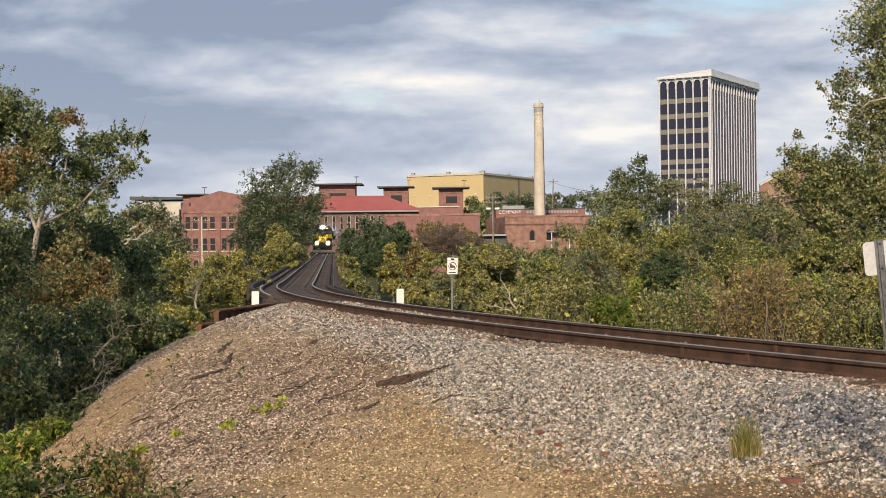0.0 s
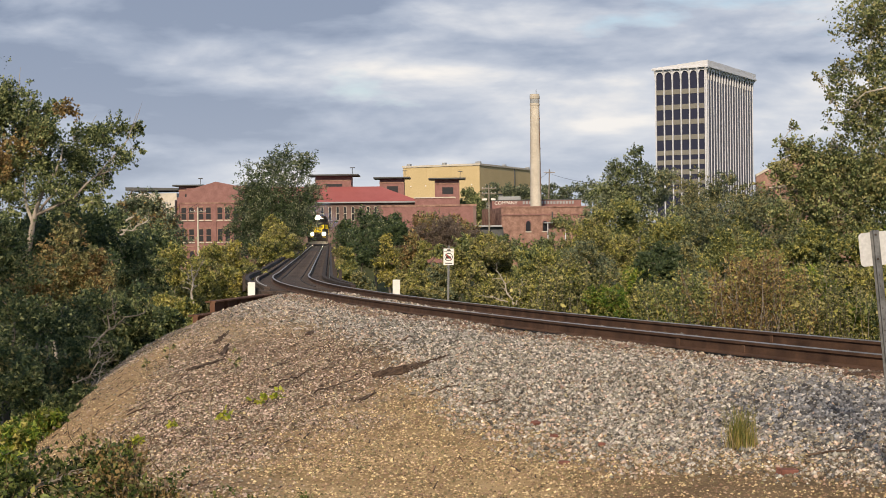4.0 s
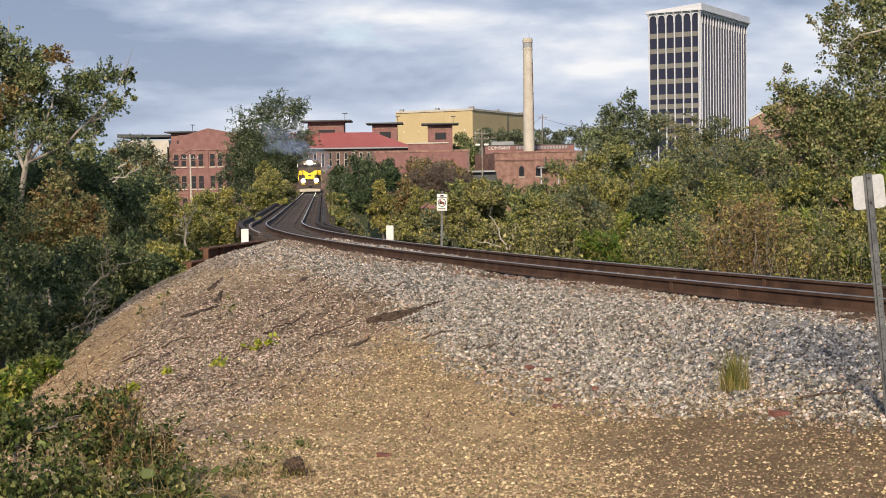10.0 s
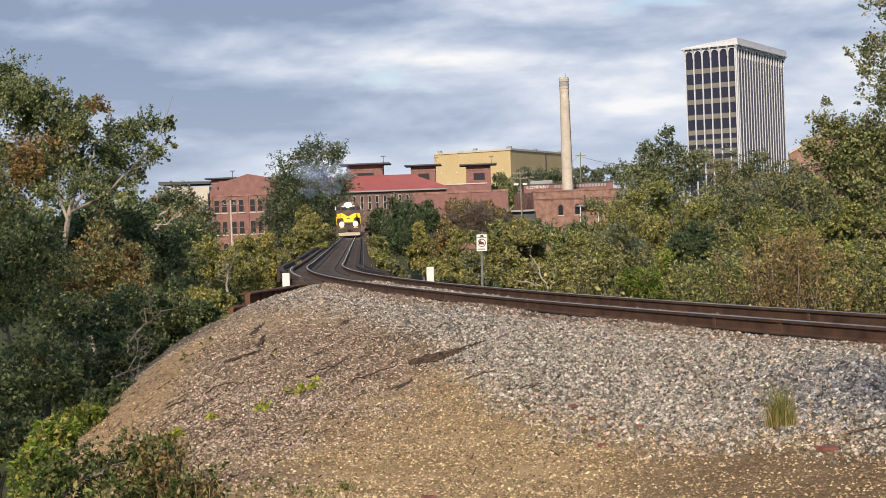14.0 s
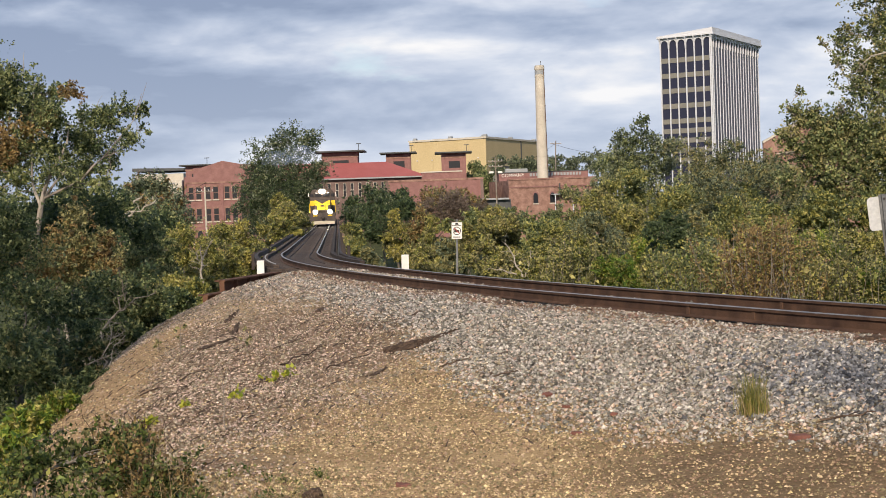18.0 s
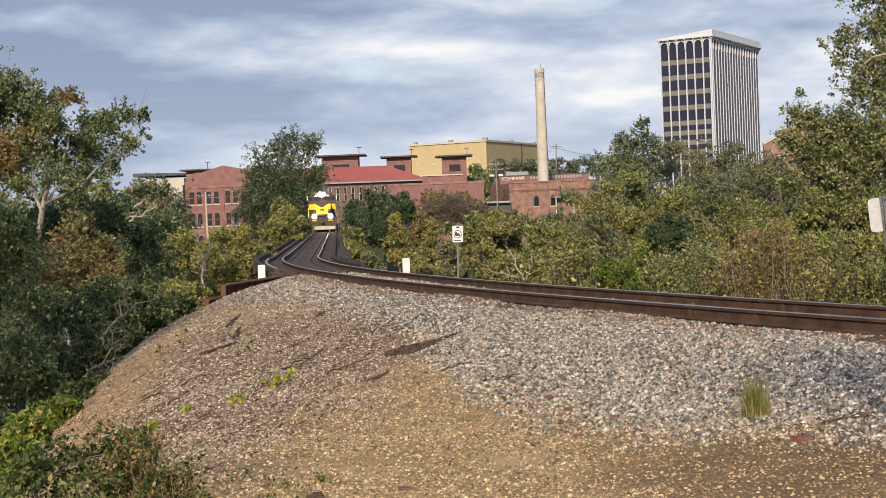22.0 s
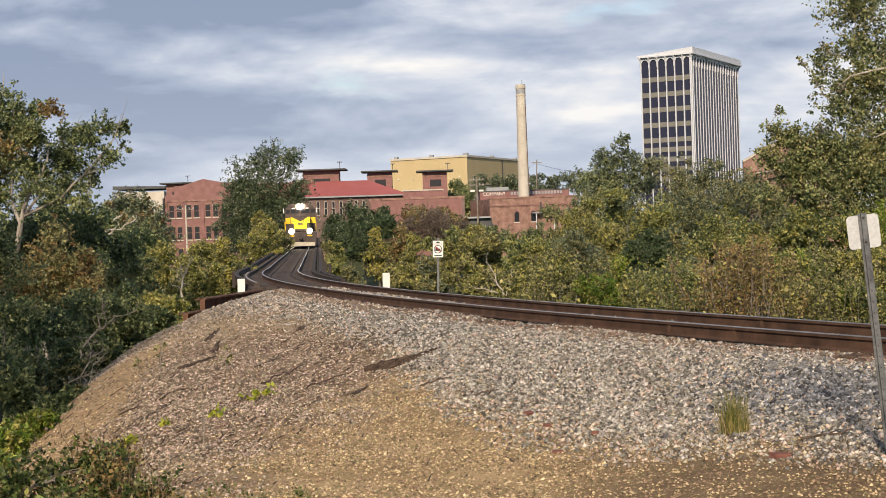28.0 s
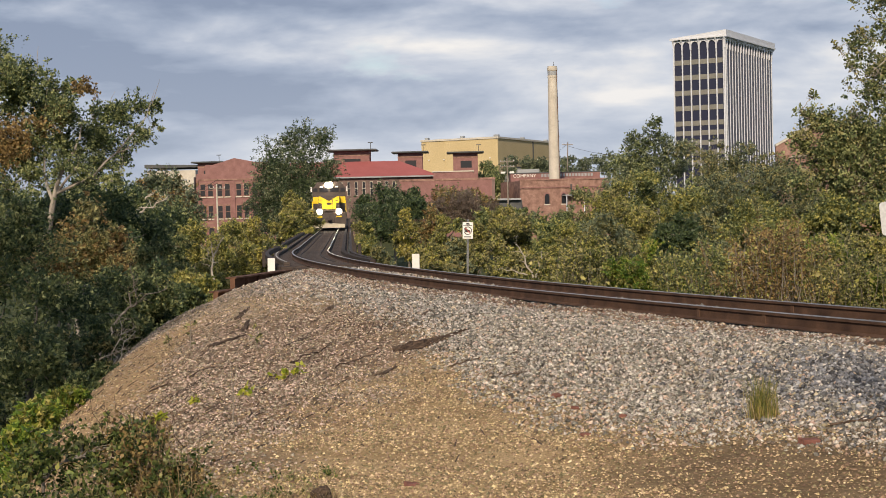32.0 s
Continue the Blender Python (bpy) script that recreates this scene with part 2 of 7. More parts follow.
L_BRIGHT = leaf_material("bright_green_leaves", [(0.08, 0.15, 0.03), (0.17, 0.26, 0.045), (0.36, 0.40, 0.07)])


# ---- mesh helpers ----
def mesh_of(name, verts, faces, mat, smooth=False):
    me = bpy.data.meshes.new(name)
    me.from_pydata([tuple(v) for v in verts], [], faces)
    me.materials.append(mat)
    if smooth:
        me.polygons.foreach_set("use_smooth", [True] * len(me.polygons))
    me.update()
    return me


def polys(name, verts, n, mat):
    """A mesh of separate n-sided pieces from an array of corners, n for each."""
    verts = np.asarray(verts, dtype=np.float32).reshape(-1, 3)
    k = len(verts) // n
    me = bpy.data.meshes.new(name)
    me.vertices.add(len(verts))
    me.vertices.foreach_set("co", verts.ravel())
    me.loops.add(len(verts))
    me.loops.foreach_set("vertex_index", np.arange(len(verts), dtype=np.int32))
    me.polygons.add(k)
    me.polygons.foreach_set("loop_start", np.arange(k, dtype=np.int32) * n)
    me.polygons.foreach_set("loop_total", np.full(k, n, dtype=np.int32))
    me.materials.append(mat)
    me.update(calc_edges=True)
    return me


def indexed(name, verts, tris, mat):
    """A mesh from arrays of corners and of triangles or quads."""
    verts, tris = np.asarray(verts, dtype=np.float32), np.asarray(tris, dtype=np.int32)
    k, n = tris.shape
    me = bpy.data.meshes.new(name)
    me.vertices.add(len(verts))
    me.vertices.foreach_set("co", verts.ravel())
    me.loops.add(k * n)
    me.loops.foreach_set("vertex_index", tris.ravel())
    me.polygons.add(k)
    me.polygons.foreach_set("loop_start", np.arange(k, dtype=np.int32) * n)
    me.polygons.foreach_set("loop_total", np.full(k, n, dtype=np.int32))
    me.materials.append(mat)
    me.update(calc_edges=True)
    return me


def part(name, data, mat, parent, label="", at=None):
    """One mesh under a thing or a part; data is a bmesh or a finished mesh."""
    if isinstance(data, bmesh.types.BMesh):
        me = bpy.data.meshes.new(name)
        data.to_mesh(me)
        data.free()
        me.materials.append(mat)
        data = me
    ob = new(name, data)
    ob.parent = parent
    if at is not None:
        ob.matrix_basis = at
    if label:
        ob["label"] = label
    return ob


def add_box(bm, lo, hi, bevel=0.0):
    c = [(a + b) / 2 for a, b in zip(lo, hi)]
    s = [abs(b - a) for a, b in zip(lo, hi)]
    r = bmesh.ops.create_cube(bm, size=1, matrix=Matrix.Translation(c) @ Matrix.Diagonal((*s, 1)))
    if bevel:
        bmesh.ops.bevel(bm, geom=list({e for v in r["verts"] for e in v.link_edges}), offset=bevel, segments=1, affect="EDGES")
    return bm


def box(lo, hi, bevel=0.0):
    return add_box(bmesh.new(), lo, hi, bevel)


def add_cyl(bm, a, b, r1, r2=None, n=10):
    a, b = Vector(a), Vector(b)
    d = b - a
    m = Matrix.Translation((a + b) / 2) @ d.to_track_quat("Z", "Y").to_matrix().to_4x4()
    bmesh.ops.create_cone(bm, cap_ends=True, segments=n, radius1=r1, radius2=r1 if r2 is None else r2, depth=d.length, matrix=m)
    return bm


def cyl(a, b, r1, r2=None, n=10):
    return add_cyl(bmesh.new(), a, b, r1, r2, n)


def prism(outline, y0, y1):
    """An outline in x and z, drawn out along y."""
    bm = bmesh.new()
    a = [bm.verts.new((x, y0, z)) for x, z in outline]
    b = [bm.verts.new((x, y1, z)) for x, z in outline]
    bm.faces.new(a)
    bm.faces.new(b[::-1])
    for i in range(len(a)):
        j = (i + 1) % len(a)
        bm.faces.new((a[j], a[i], b[i], b[j]))
    bmesh.ops.recalc_face_normals(bm, faces=bm.faces)
    return bm


def thing(name, m, label, category, group="", kind=""):
    ob = new(name)
    ob.matrix_basis = m
    return tagged(ob, label, category, group, kind)


# ---- the line of the track ----
TH0, RAD, S_END = radians(4.65), 142.0, 105.0
C0 = (-7.55 + 0.75 * math.cos(TH0), 62.0 + 0.75 * math.sin(TH0))


def rail_z(y):
    return EYE - np.interp(y, [-40, 13, 66, 130, 200, 300], [1.30, 1.38, 1.95, 1.96, 1.90, 1.9])


def track(s):
    """Centre, heading and height of the rail tops, s metres from the start of the curve (negative: on the bridge, away)."""
    th = TH0 + max(s, 0) / RAD
    x = C0[0] + (RAD * (math.cos(TH0) - math.cos(th)) if s > 0 else s * math.sin(TH0))
    y = C0[1] - (RAD * (math.sin(th) - math.sin(TH0)) if s > 0 else s * math.cos(TH0))
    return x, y, float(rail_z(y)), th


CENTRE = (C0[0] + RAD * math.cos(TH0), C0[1] + RAD * math.sin(TH0))


def beside(X, Y):
    """Distance from the centre line (positive on the near side) and the rail's height there."""
    X, Y = np.asarray(X, float), np.asarray(Y, float)
    dx, dy = CENTRE[0] - X, CENTRE[1] - Y
    th = np.arctan2(dy, dx)
    arc = th > TH0
    c, n = math.cos(TH0), math.sin(TH0)
    ex, ey = X - C0[0], Y - C0[1]
    q = np.where(arc, np.hypot(dx, dy) - RAD, -(ex * c + ey * n))
    y = np.where(arc, CENTRE[1] - RAD * np.sin(th), C0[1] + (ey * c - ex * n) * c)
    return q, rail_z(y)


def smooth(a, b, x):
    t = np.clip((x - a) / (b - a), 0, 1)
    return t * t * (3 - 2 * t)


def bumps(X, Y, s, seed):
    """Cheap rolling unevenness from a few crossing waves."""
    r = np.random.RandomState(seed)
    out = np.zeros(np.shape(X))
    for k in range(7):
        a, p, w = r.uniform(0, 6.28), r.uniform(0, 6.28), r.uniform(0.6, 1.9) / s
        out = out + np.sin((X * math.cos(a) + Y * math.sin(a)) * w * 6.28 + p)
    return out / 7


def ground_z(X, Y):
    X, Y = np.asarray(X, float), np.asarray(Y, float)
    q, rz = beside(X, Y)
    bed = rz - 0.205
    near = bed + (0.0 - bed) * smooth(2.0, 6.5, q)
    far_side = bed - 0.45 * smooth(1.1, 2.4, -q) + (-2.6 - bed) * smooth(2.2, 8.0, -q)
    z = np.where(q > 0, near, far_side)
    u = np.maximum(0, np.interp(Y, [0, 8, 25, 30, 34, 40], [-0.6, -1.5, -4.0, -4.6, -4.6, -4.35]) - X)
    z = z - np.where(u < 4.0, 0.14 * u * u, 0.14 * 16 + 1.12 * (u - 4.0))
    z = z + bumps(X, Y, 5.0, 3) * 0.05 + bumps(X, Y, 1.3, 4) * 0.018 * smooth(1.8, 2.6, np.abs(q))
    # the river valley under the bridge, and the town beyond it
    v = smooth(41.5, 50, Y)
    valley = -7.0 + 1.2 * bumps(X, Y, 40, 9)
    town = -5.0 + 0.8 * bumps(X, Y, 90, 5)
    z = z * (1 - v) + v * (valley + (town - valley) * smooth(170, 215, Y))
    return np.maximum(z, -8.5)


def at_ground(x, y):
    return float(ground_z(np.array([x]), np.array([y]))[0])


def ground_material():
    ma = bpy.data.materials.new("dirt_and_gravel_ground")
    ma.use_nodes = True
    nt = ma.node_tree
    N, L = nt.nodes.new, nt.links.new
    bs = nt.nodes["Principled BSDF"]
    co = N("ShaderNodeTexCoord")

    def noise_out(scale, detail=6, rough=0.6, stretch=None):
        n = N("ShaderNodeTexNoise")
        n.inputs["Scale"].default_value, n.inputs["Detail"].default_value, n.inputs["Roughness"].default_value = scale, detail, rough
        src = co.outputs["Object"]
        if stretch:
            mp = N("ShaderNodeMapping")
            mp.inputs["Rotation"].default_value = (0, 0, radians(4))
            ms = N("ShaderNodeMapping")
            ms.inputs["Scale"].default_value = stretch
            L(src, mp.inputs[0])
            L(mp.outputs[0], ms.inputs[0])
            src = ms.outputs[0]
        L(src, n.inputs["Vector"])
        return n.outputs[0]

    def ramp(src, *stops):
        r = N("ShaderNodeValToRGB")
        for i, (p, c) in enumerate(stops):
            e = r.color_ramp.elements[i] if i < 2 else r.color_ramp.elements.new(p)
            e.position, e.color = p, (*c, 1)
        L(src, r.inputs[0])
        return r.outputs[0]

    def mix(f, a, b, blend="MIX"):
        n = N("ShaderNodeMix")
        n.data_type, n.blend_type = "RGBA", blend
        for i, v in ((0, f), (6, a), (7, b)):
            if isinstance(v, float):
                n.inputs[i].default_value = v
            else:
                L(v, n.inputs[i])
        return n.outputs[2]

    def mask(name):
        a = N("ShaderNodeAttribute")
        a.attribute_name = name
        return a.outputs["Fac"]
    tan = ramp(noise_out(1.3, 9, 0.68), (0.3, (0.235, 0.152, 0.07)), (0.7, (0.52, 0.385, 0.215)))
    brown = ramp(noise_out(2.0, 9, 0.68, (3.2, 0.35, 1)), (0.34, (0.085, 0.055, 0.040)), (0.66, (0.28, 0.19, 0.13)))
    # bed under the ballast, coloured dark for the shade between stones
    grey = ramp(noise_out(3.0), (0.3, (0.045, 0.039, 0.033)), (0.7, (0.14, 0.12, 0.098)))
    weeds = ramp(noise_out(0.5), (0.3, (0.03, 0.045, 0.018)), (0.7, (0.09, 0.10, 0.035)))
    loose = ramp(noise_out(5.0, 8, 0.7), (0.3, (0.26, 0.17, 0.092)), (0.7, (0.48, 0.34, 0.195)))
    col = mix(mask("brown"), tan, brown)
    dark_dirt = ramp(noise_out(2.5, 9, 0.68), (0.3, (0.075, 0.05, 0.031)), (0.7, (0.21, 0.15, 0.09)))
    col = mix(mask("sand"), col, loose)
    col = mix(mask("dark_dirt"), col, dark_dirt)
    col = mix(mask("ballast"), col, grey)
    col = mix(mask("green"), col, weeds)
    vo = N("ShaderNodeTexVoronoi")
    vo.inputs["Scale"].default_value = 40
    L(co.outputs["Object"], vo.inputs["Vector"])
    spots = ramp(vo.outputs["Color"], (0.25, (0.78, 0.76, 0.74)), (0.9, (1.2, 1.2, 1.2)))
    col = mix(0.55, col, spots, "MULTIPLY")
    L(col, bs.inputs["Base Color"])
    bs.inputs["Roughness"].default_value, bs.inputs["Specular IOR Level"].default_value = 0.95, 0.2
    b = N("ShaderNodeBump")
    b.inputs["Strength"].default_value, b.inputs["Distance"].default_value, b.invert = 0.35, 0.012, True
    L(vo.outputs["Distance"], b.inputs["Height"])
    b2 = N("ShaderNodeBump")
    b2.inputs["Strength"].default_value, b2.inputs["Distance"].default_value = 0.5, 0.025
    L(noise_out(14, 6), b2.inputs["Height"])
    L(b.outputs[0], b2.inputs["Normal"])
    L(b2.outputs[0], bs.inputs["Normal"])
    return ma


def masks(X, Y):
    """How far each kind of ground shows: ballast, brown slope, weeds, darker dirt, bare sand, dark fresh ballast."""
    q, _ = beside(X, Y)
    wob = bumps(X, Y, 2.2, 11) * 0.9 + bumps(X, Y, 0.7, 12) * 0.4
    edge = np.interp(X, [-4.5, -3.5, -2.0, -0.9, -0.3, 0.1, 1.0, 1.5, 2.0, 2.6, 3.1, 4.2], [3.7, 3.2, 3.2, 3.6, 4.4, 5.0, 5.15, 5.05, 4.8, 4.45, 4.25, 4.0])
    wide = np.interp(X, [-3.0, -0.5, 1.0, 2.0], [1.6, 1.9, 1.3, 0.85])
    ballast = 1 - smooth(edge - wide * 0.7, edge + wide * 0.7, q + wob * 0.4)
    limit = np.interp(Y, [8, 11.5, 13, 16.3, 19, 24], [-2.2, -1.9, -1.5, -0.9, -0.4, -0.6])
    brown = smooth(limit + 1.1, limit - 0.9, X + wob * 0.8)
    sand = smooth(0.3, -0.4, X + 3.6 + 0.13 * (Y - 15) + wob * 0.3) * smooth(27.5, 24.5, Y)
    brown = brown * (1 - 0.85 * sand) * (1 - 0.85 * smooth(21.5, 27, Y + wob))
    dark_dirt = smooth(0.6, 1.8, X + wob * 0.5) * smooth(11.0, 9.9, Y + 0.25 * (X - 2.2) + wob * 0.6) * 0.85
    green = np.maximum(smooth(44, 50, Y), smooth(-6.2, -8.0, X + wob))
    green = np.maximum(green, smooth(3.2, 5.0, -q + wob))
    fresh = np.exp(-((X - 3.5) / 0.75) ** 2 - ((Y - 12.2) / 1.5) ** 2) * ballast
    return ballast, brown, green, dark_dirt, sand, fresh


def build_ground():
    xs = np.concatenate([-np.geomspace(40, 3500, 26)[::-1], np.arange(-38, -10, 1.0), np.arange(-10, 12, 0.2), np.arange(12, 40, 1.0), np.geomspace(40, 3500, 26)])
    ys = np.concatenate([-np.geomspace(12, 3000, 18)[::-1], np.arange(-10, 5, 1.0), np.arange(5, 22, 0.2), np.arange(22, 56, 0.4), np.geomspace(56, 4200, 48)])
    X, Y = np.meshgrid(xs, ys)
    Z = ground_z(X, Y)
    ny, nx = X.shape
    i = np.arange(ny * nx).reshape(ny, nx)
    quads = np.stack([i[:-1, :-1], i[:-1, 1:], i[1:, 1:], i[1:, :-1]], -1).reshape(-1, 4)
    me = indexed("ground", np.stack([X, Y, Z], -1).reshape(-1, 3), quads, ground_material())
    for name, vals in zip(("ballast", "brown", "green", "dark_dirt", "sand"), masks(X, Y)):
        at = me.attributes.new(name, "FLOAT", "POINT")
        at.data.foreach_set("value", vals.ravel().astype(np.float32))
    me.polygons.foreach_set("use_smooth", [True] * len(me.polygons))
    tagged(new("ground", me), "sandy dirt bank with ballast and weeds running down to a valley", "ground", kind="structure")


build_ground()


# ---- rails, ties and bridge ----
def sweep(outline, s0, s1, step, off, dz, mat, name):
    """An outline (across, up) drawn along the track at a sideways offset."""
    ss = np.linspace(s0, s1, max(2, int((s1 - s0) / step) + 1))
    k, verts, quads = len(outline), [], []
    for s in ss:
        x, y, z, th = track(s)
        c, sn = math.cos(th), math.sin(th)
        for a, b in outline:
            verts.append((x + c * (off + a), y + sn * (off + a), z + dz + b))
    for r in range(len(ss) - 1):
        for j in range(k):
            quads.append((r * k + j, r * k + (j + 1) % k, (r + 1) * k + (j + 1) % k, (r + 1) * k + j))
    me = mesh_of(name, verts, quads + [tuple(range(k))[::-1], tuple(range((len(ss) - 1) * k, len(ss) * k))], mat)
    return me


RAIL_LOW = [(-0.076, -0.181), (0.076, -0.181), (0.076, -0.168), (0.012, -0.148), (0.009, -0.050), (0.034, -0.040), (0.034, -0.008),
            (-0.034, -0.008), (-0.034, -0.040), (-0.009, -0.050), (-0.012, -0.148), (-0.076, -0.168)]
RAIL_TOP = [(-0.034, -0.0079), (0.034, -0.0079), (0.032, -0.002), (0.022, 0.0), (-0.022, 0.0), (-0.032, -0.002)]
S_BRIDGE = 18.0


JOINTS = {-0.753: (45.05, 46.5), 0.753: (45.05,)}


def build_track():
    tr = thing("railway_track", Matrix(), "single rusty railway track curving over gravel onto a bridge", "railway track", kind="structure")
    for off, dz in ((-0.753, 0.0), (0.753, -0.03)):
        rail = part("rail", sweep(RAIL_LOW, -175, S_END, 1.2, off, dz, M_RAIL, "rail"), None, tr)
        part("rail_head", sweep(RAIL_TOP, -175, S_END, 1.2, off, dz, M_RAIL_TOP, "rail_head"), None, rail, "shiny worn running surface")
        for s in JOINTS[off]:
            bm = box((-0.022, -0.035, -0.165), (0.022, 0.035, -0.012), 0.004)
            x, y, z, th = track(s)
            part("joint_clip", bm, M_RAIL, rail, at=pose(x + math.cos(th) * off, y + math.sin(th) * off, z + dz, 0, 0, math.degrees(th)))
    # ties on the bank, worn and partly sunk in the ballast
    rnd = random.Random(5)
    data = [bpy.data.meshes.new("tie") for _ in range(3)]
    for me in data:
        bm = box((-1.3, -0.115, -0.17), (1.3, 0.115, 0.0), 0.015)
        for v in bm.verts:
            v.co += Vector((rnd.uniform(-0.02, 0.02), rnd.uniform(-0.012, 0.012), rnd.uniform(-0.008, 0.004)))
        bm.to_mesh(me)
        bm.free()
        me.materials.append(M_TIE)
    s = S_BRIDGE + 0.3
    while s < 75:
        x, y, z, th = track(s)
        m = pose(x, y, z - 0.205 + rnd.uniform(-0.015, 0.004), 0, 0, math.degrees(th) + rnd.uniform(-1.5, 1.5))
        part("tie", rnd.choice(data), None, tr, at=m @ Matrix.Translation((rnd.uniform(-0.06, 0.06), 0, 0)))
        s += 0.52 + rnd.uniform(-0.03, 0.03)
    return tr


build_track()


def build_bridge():
    br = thing("railway_bridge", Matrix(), "long dark open-deck railway bridge with steel girders and timber ties", "bridge", kind="structure")
    rnd = random.Random(8)
    me = bpy.data.meshes.new("bridge_tie")
    bm = box((-1.65, -0.12, -0.2), (1.65, 0.12, 0.0), 0.012)
    bm.to_mesh(me)
    bm.free()
    me.materials.append(M_TIE)
    s = S_BRIDGE
    while s > -88:
        x, y, z, th = track(s)
        part("bridge_tie", me, None, br, at=pose(x, y, z - 0.185, 0, 0, math.degrees(th) + rnd.uniform(-0.6, 0.6)))
        s -= 0.38
    part("far_deck", sweep([(-1.65, -0.38), (1.65, -0.38), (1.65, -0.19), (-1.65, -0.19)], -170, -88, 4, 0, 0, M_TIE, "far_deck"), None, br)
    for off in (-1.42, 1.42):
        part("guard_timber", sweep([(-0.09, -0.19), (0.09, -0.19), (0.09, -0.06), (-0.09, -0.06)], -170, S_BRIDGE - 0.5, 3, off, 0, M_TIE, "guard_timber"), None, br)
    for off in (-0.42, 0.42):
        part("inner_guard_rail", sweep([(-0.03, -0.185), (0.03, -0.185), (0.02, -0.15), (-0.02, -0.15)], -170, S_BRIDGE - 3, 2, off, 0, M_DARK_STEEL, "inner_guard_rail"), None, br)
    for off in (-1.05, 1.05):
        part("girder", sweep([(-0.2, -2.3), (0.2, -2.3), (0.2, -2.26), (0.02, -2.24), (0.02, -0.44), (0.2, -0.42), (0.2, -0.385), (-0.2, -0.385), (-0.2, -0.42), (-0.02, -0.44), (-0.02, -2.24), (-0.2, -2.26)],
                             -170, S_BRIDGE - 1, 3, off, 0, M_DARK_STEEL, "girder"), None, br)
    for k in range(26):
        x, y, z, th = track(S_BRIDGE - 0.8 - k * 0.6)
        for off in (-1.42,):
            part("bolt_head", box((off - 0.02, -0.02, -0.06), (off + 0.02, 0.02, -0.03), 0.005), M_GALV, br, at=pose(x, y, z, 0, 0, math.degrees(th)))
    # raised timber kerb with its stubby posts along the outer edge
    part("edge_beam", sweep([(-0.08, -0.14), (0.08, -0.14), (0.08, 0.06), (-0.08, 0.06)], -170, S_BRIDGE - 1.5, 3, -1.78, 0, M_DARK_STEEL, "edge_beam"), None, br)
    part("edge_beam", sweep([(-0.07, -0.45), (0.07, -0.45), (0.07, -0.08), (-0.07, -0.08)], -170, S_BRIDGE - 4.0, 3, 1.78, 0, M_DARK_STEEL, "edge_beam"), None, br)
    for s in range(-80, int(S_BRIDGE) - 6, 4):
        for off in (-1.9, 1.9):
            x, y, z, th = track(s)
            part("edge_post", box((off - 0.06, -0.06, -0.5), (off + 0.06, 0.06, 0.12 if off < 0 else 0.28)), M_DARK_STEEL, br, at=pose(x, y, z, 0, 0, math.degrees(th)))
    for s in range(-160, 10, 18):
        x, y, z, th = track(s)
        part("pier", box((-1.7, -0.5, -9.0), (1.7, 0.5, -2.3), 0.05), M_CONCRETE, br, at=pose(x, y, z, 0, 0, math.degrees(th)))
    x, y, z, th = track(S_BRIDGE + 1.2)
    part("abutment", box((-2.3, -0.6, -7.5), (2.3, 0.6, -0.42), 0.05), M_CONCRETE, br, at=pose(x, y, z, 0, 0, math.degrees(th)))


build_bridge()


# ---- trees and bushes ----
def tubes(paths, n=6):
    """Corners and quads of tapered limbs; a path is a list of (point, radius)."""
    verts, quads = [], []
    for path in paths:
        base = len(verts)
        for i, (p, r) in enumerate(path):
            d = (Vector(path[min(i + 1, len(path) - 1)][0]) - Vector(path[max(i - 1, 0)][0])).normalized()
            a = d.orthogonal().normalized()
            b = d.cross(a)
            for k in range(n):
                w = 6.2832 * k / n
                verts.append(Vector(p) + (a * math.cos(w) + b * math.sin(w)) * r)
        for i in range(len(path) - 1):
            for k in range(n):
                quads.append((base + i * n + k, base + i * n + (k + 1) % n, base + (i + 1) * n + (k + 1) % n, base + (i + 1) * n + k))
    return verts, quads


def limb(a, b, r0, r1, rnd, wob=0.08, n=5):
    a, b = Vector(a), Vector(b)
    L = (b - a).length
    out = []
    for i in range(n + 1):
        t = i / n
        p = a.lerp(b, t)
        if 0 < i < n:
            p += Vector((rnd.uniform(-1, 1), rnd.uniform(-1, 1), rnd.uniform(-0.6, 0.9))) * wob * L
        out.append((p, r0 + (r1 - r0) * t))
    return out


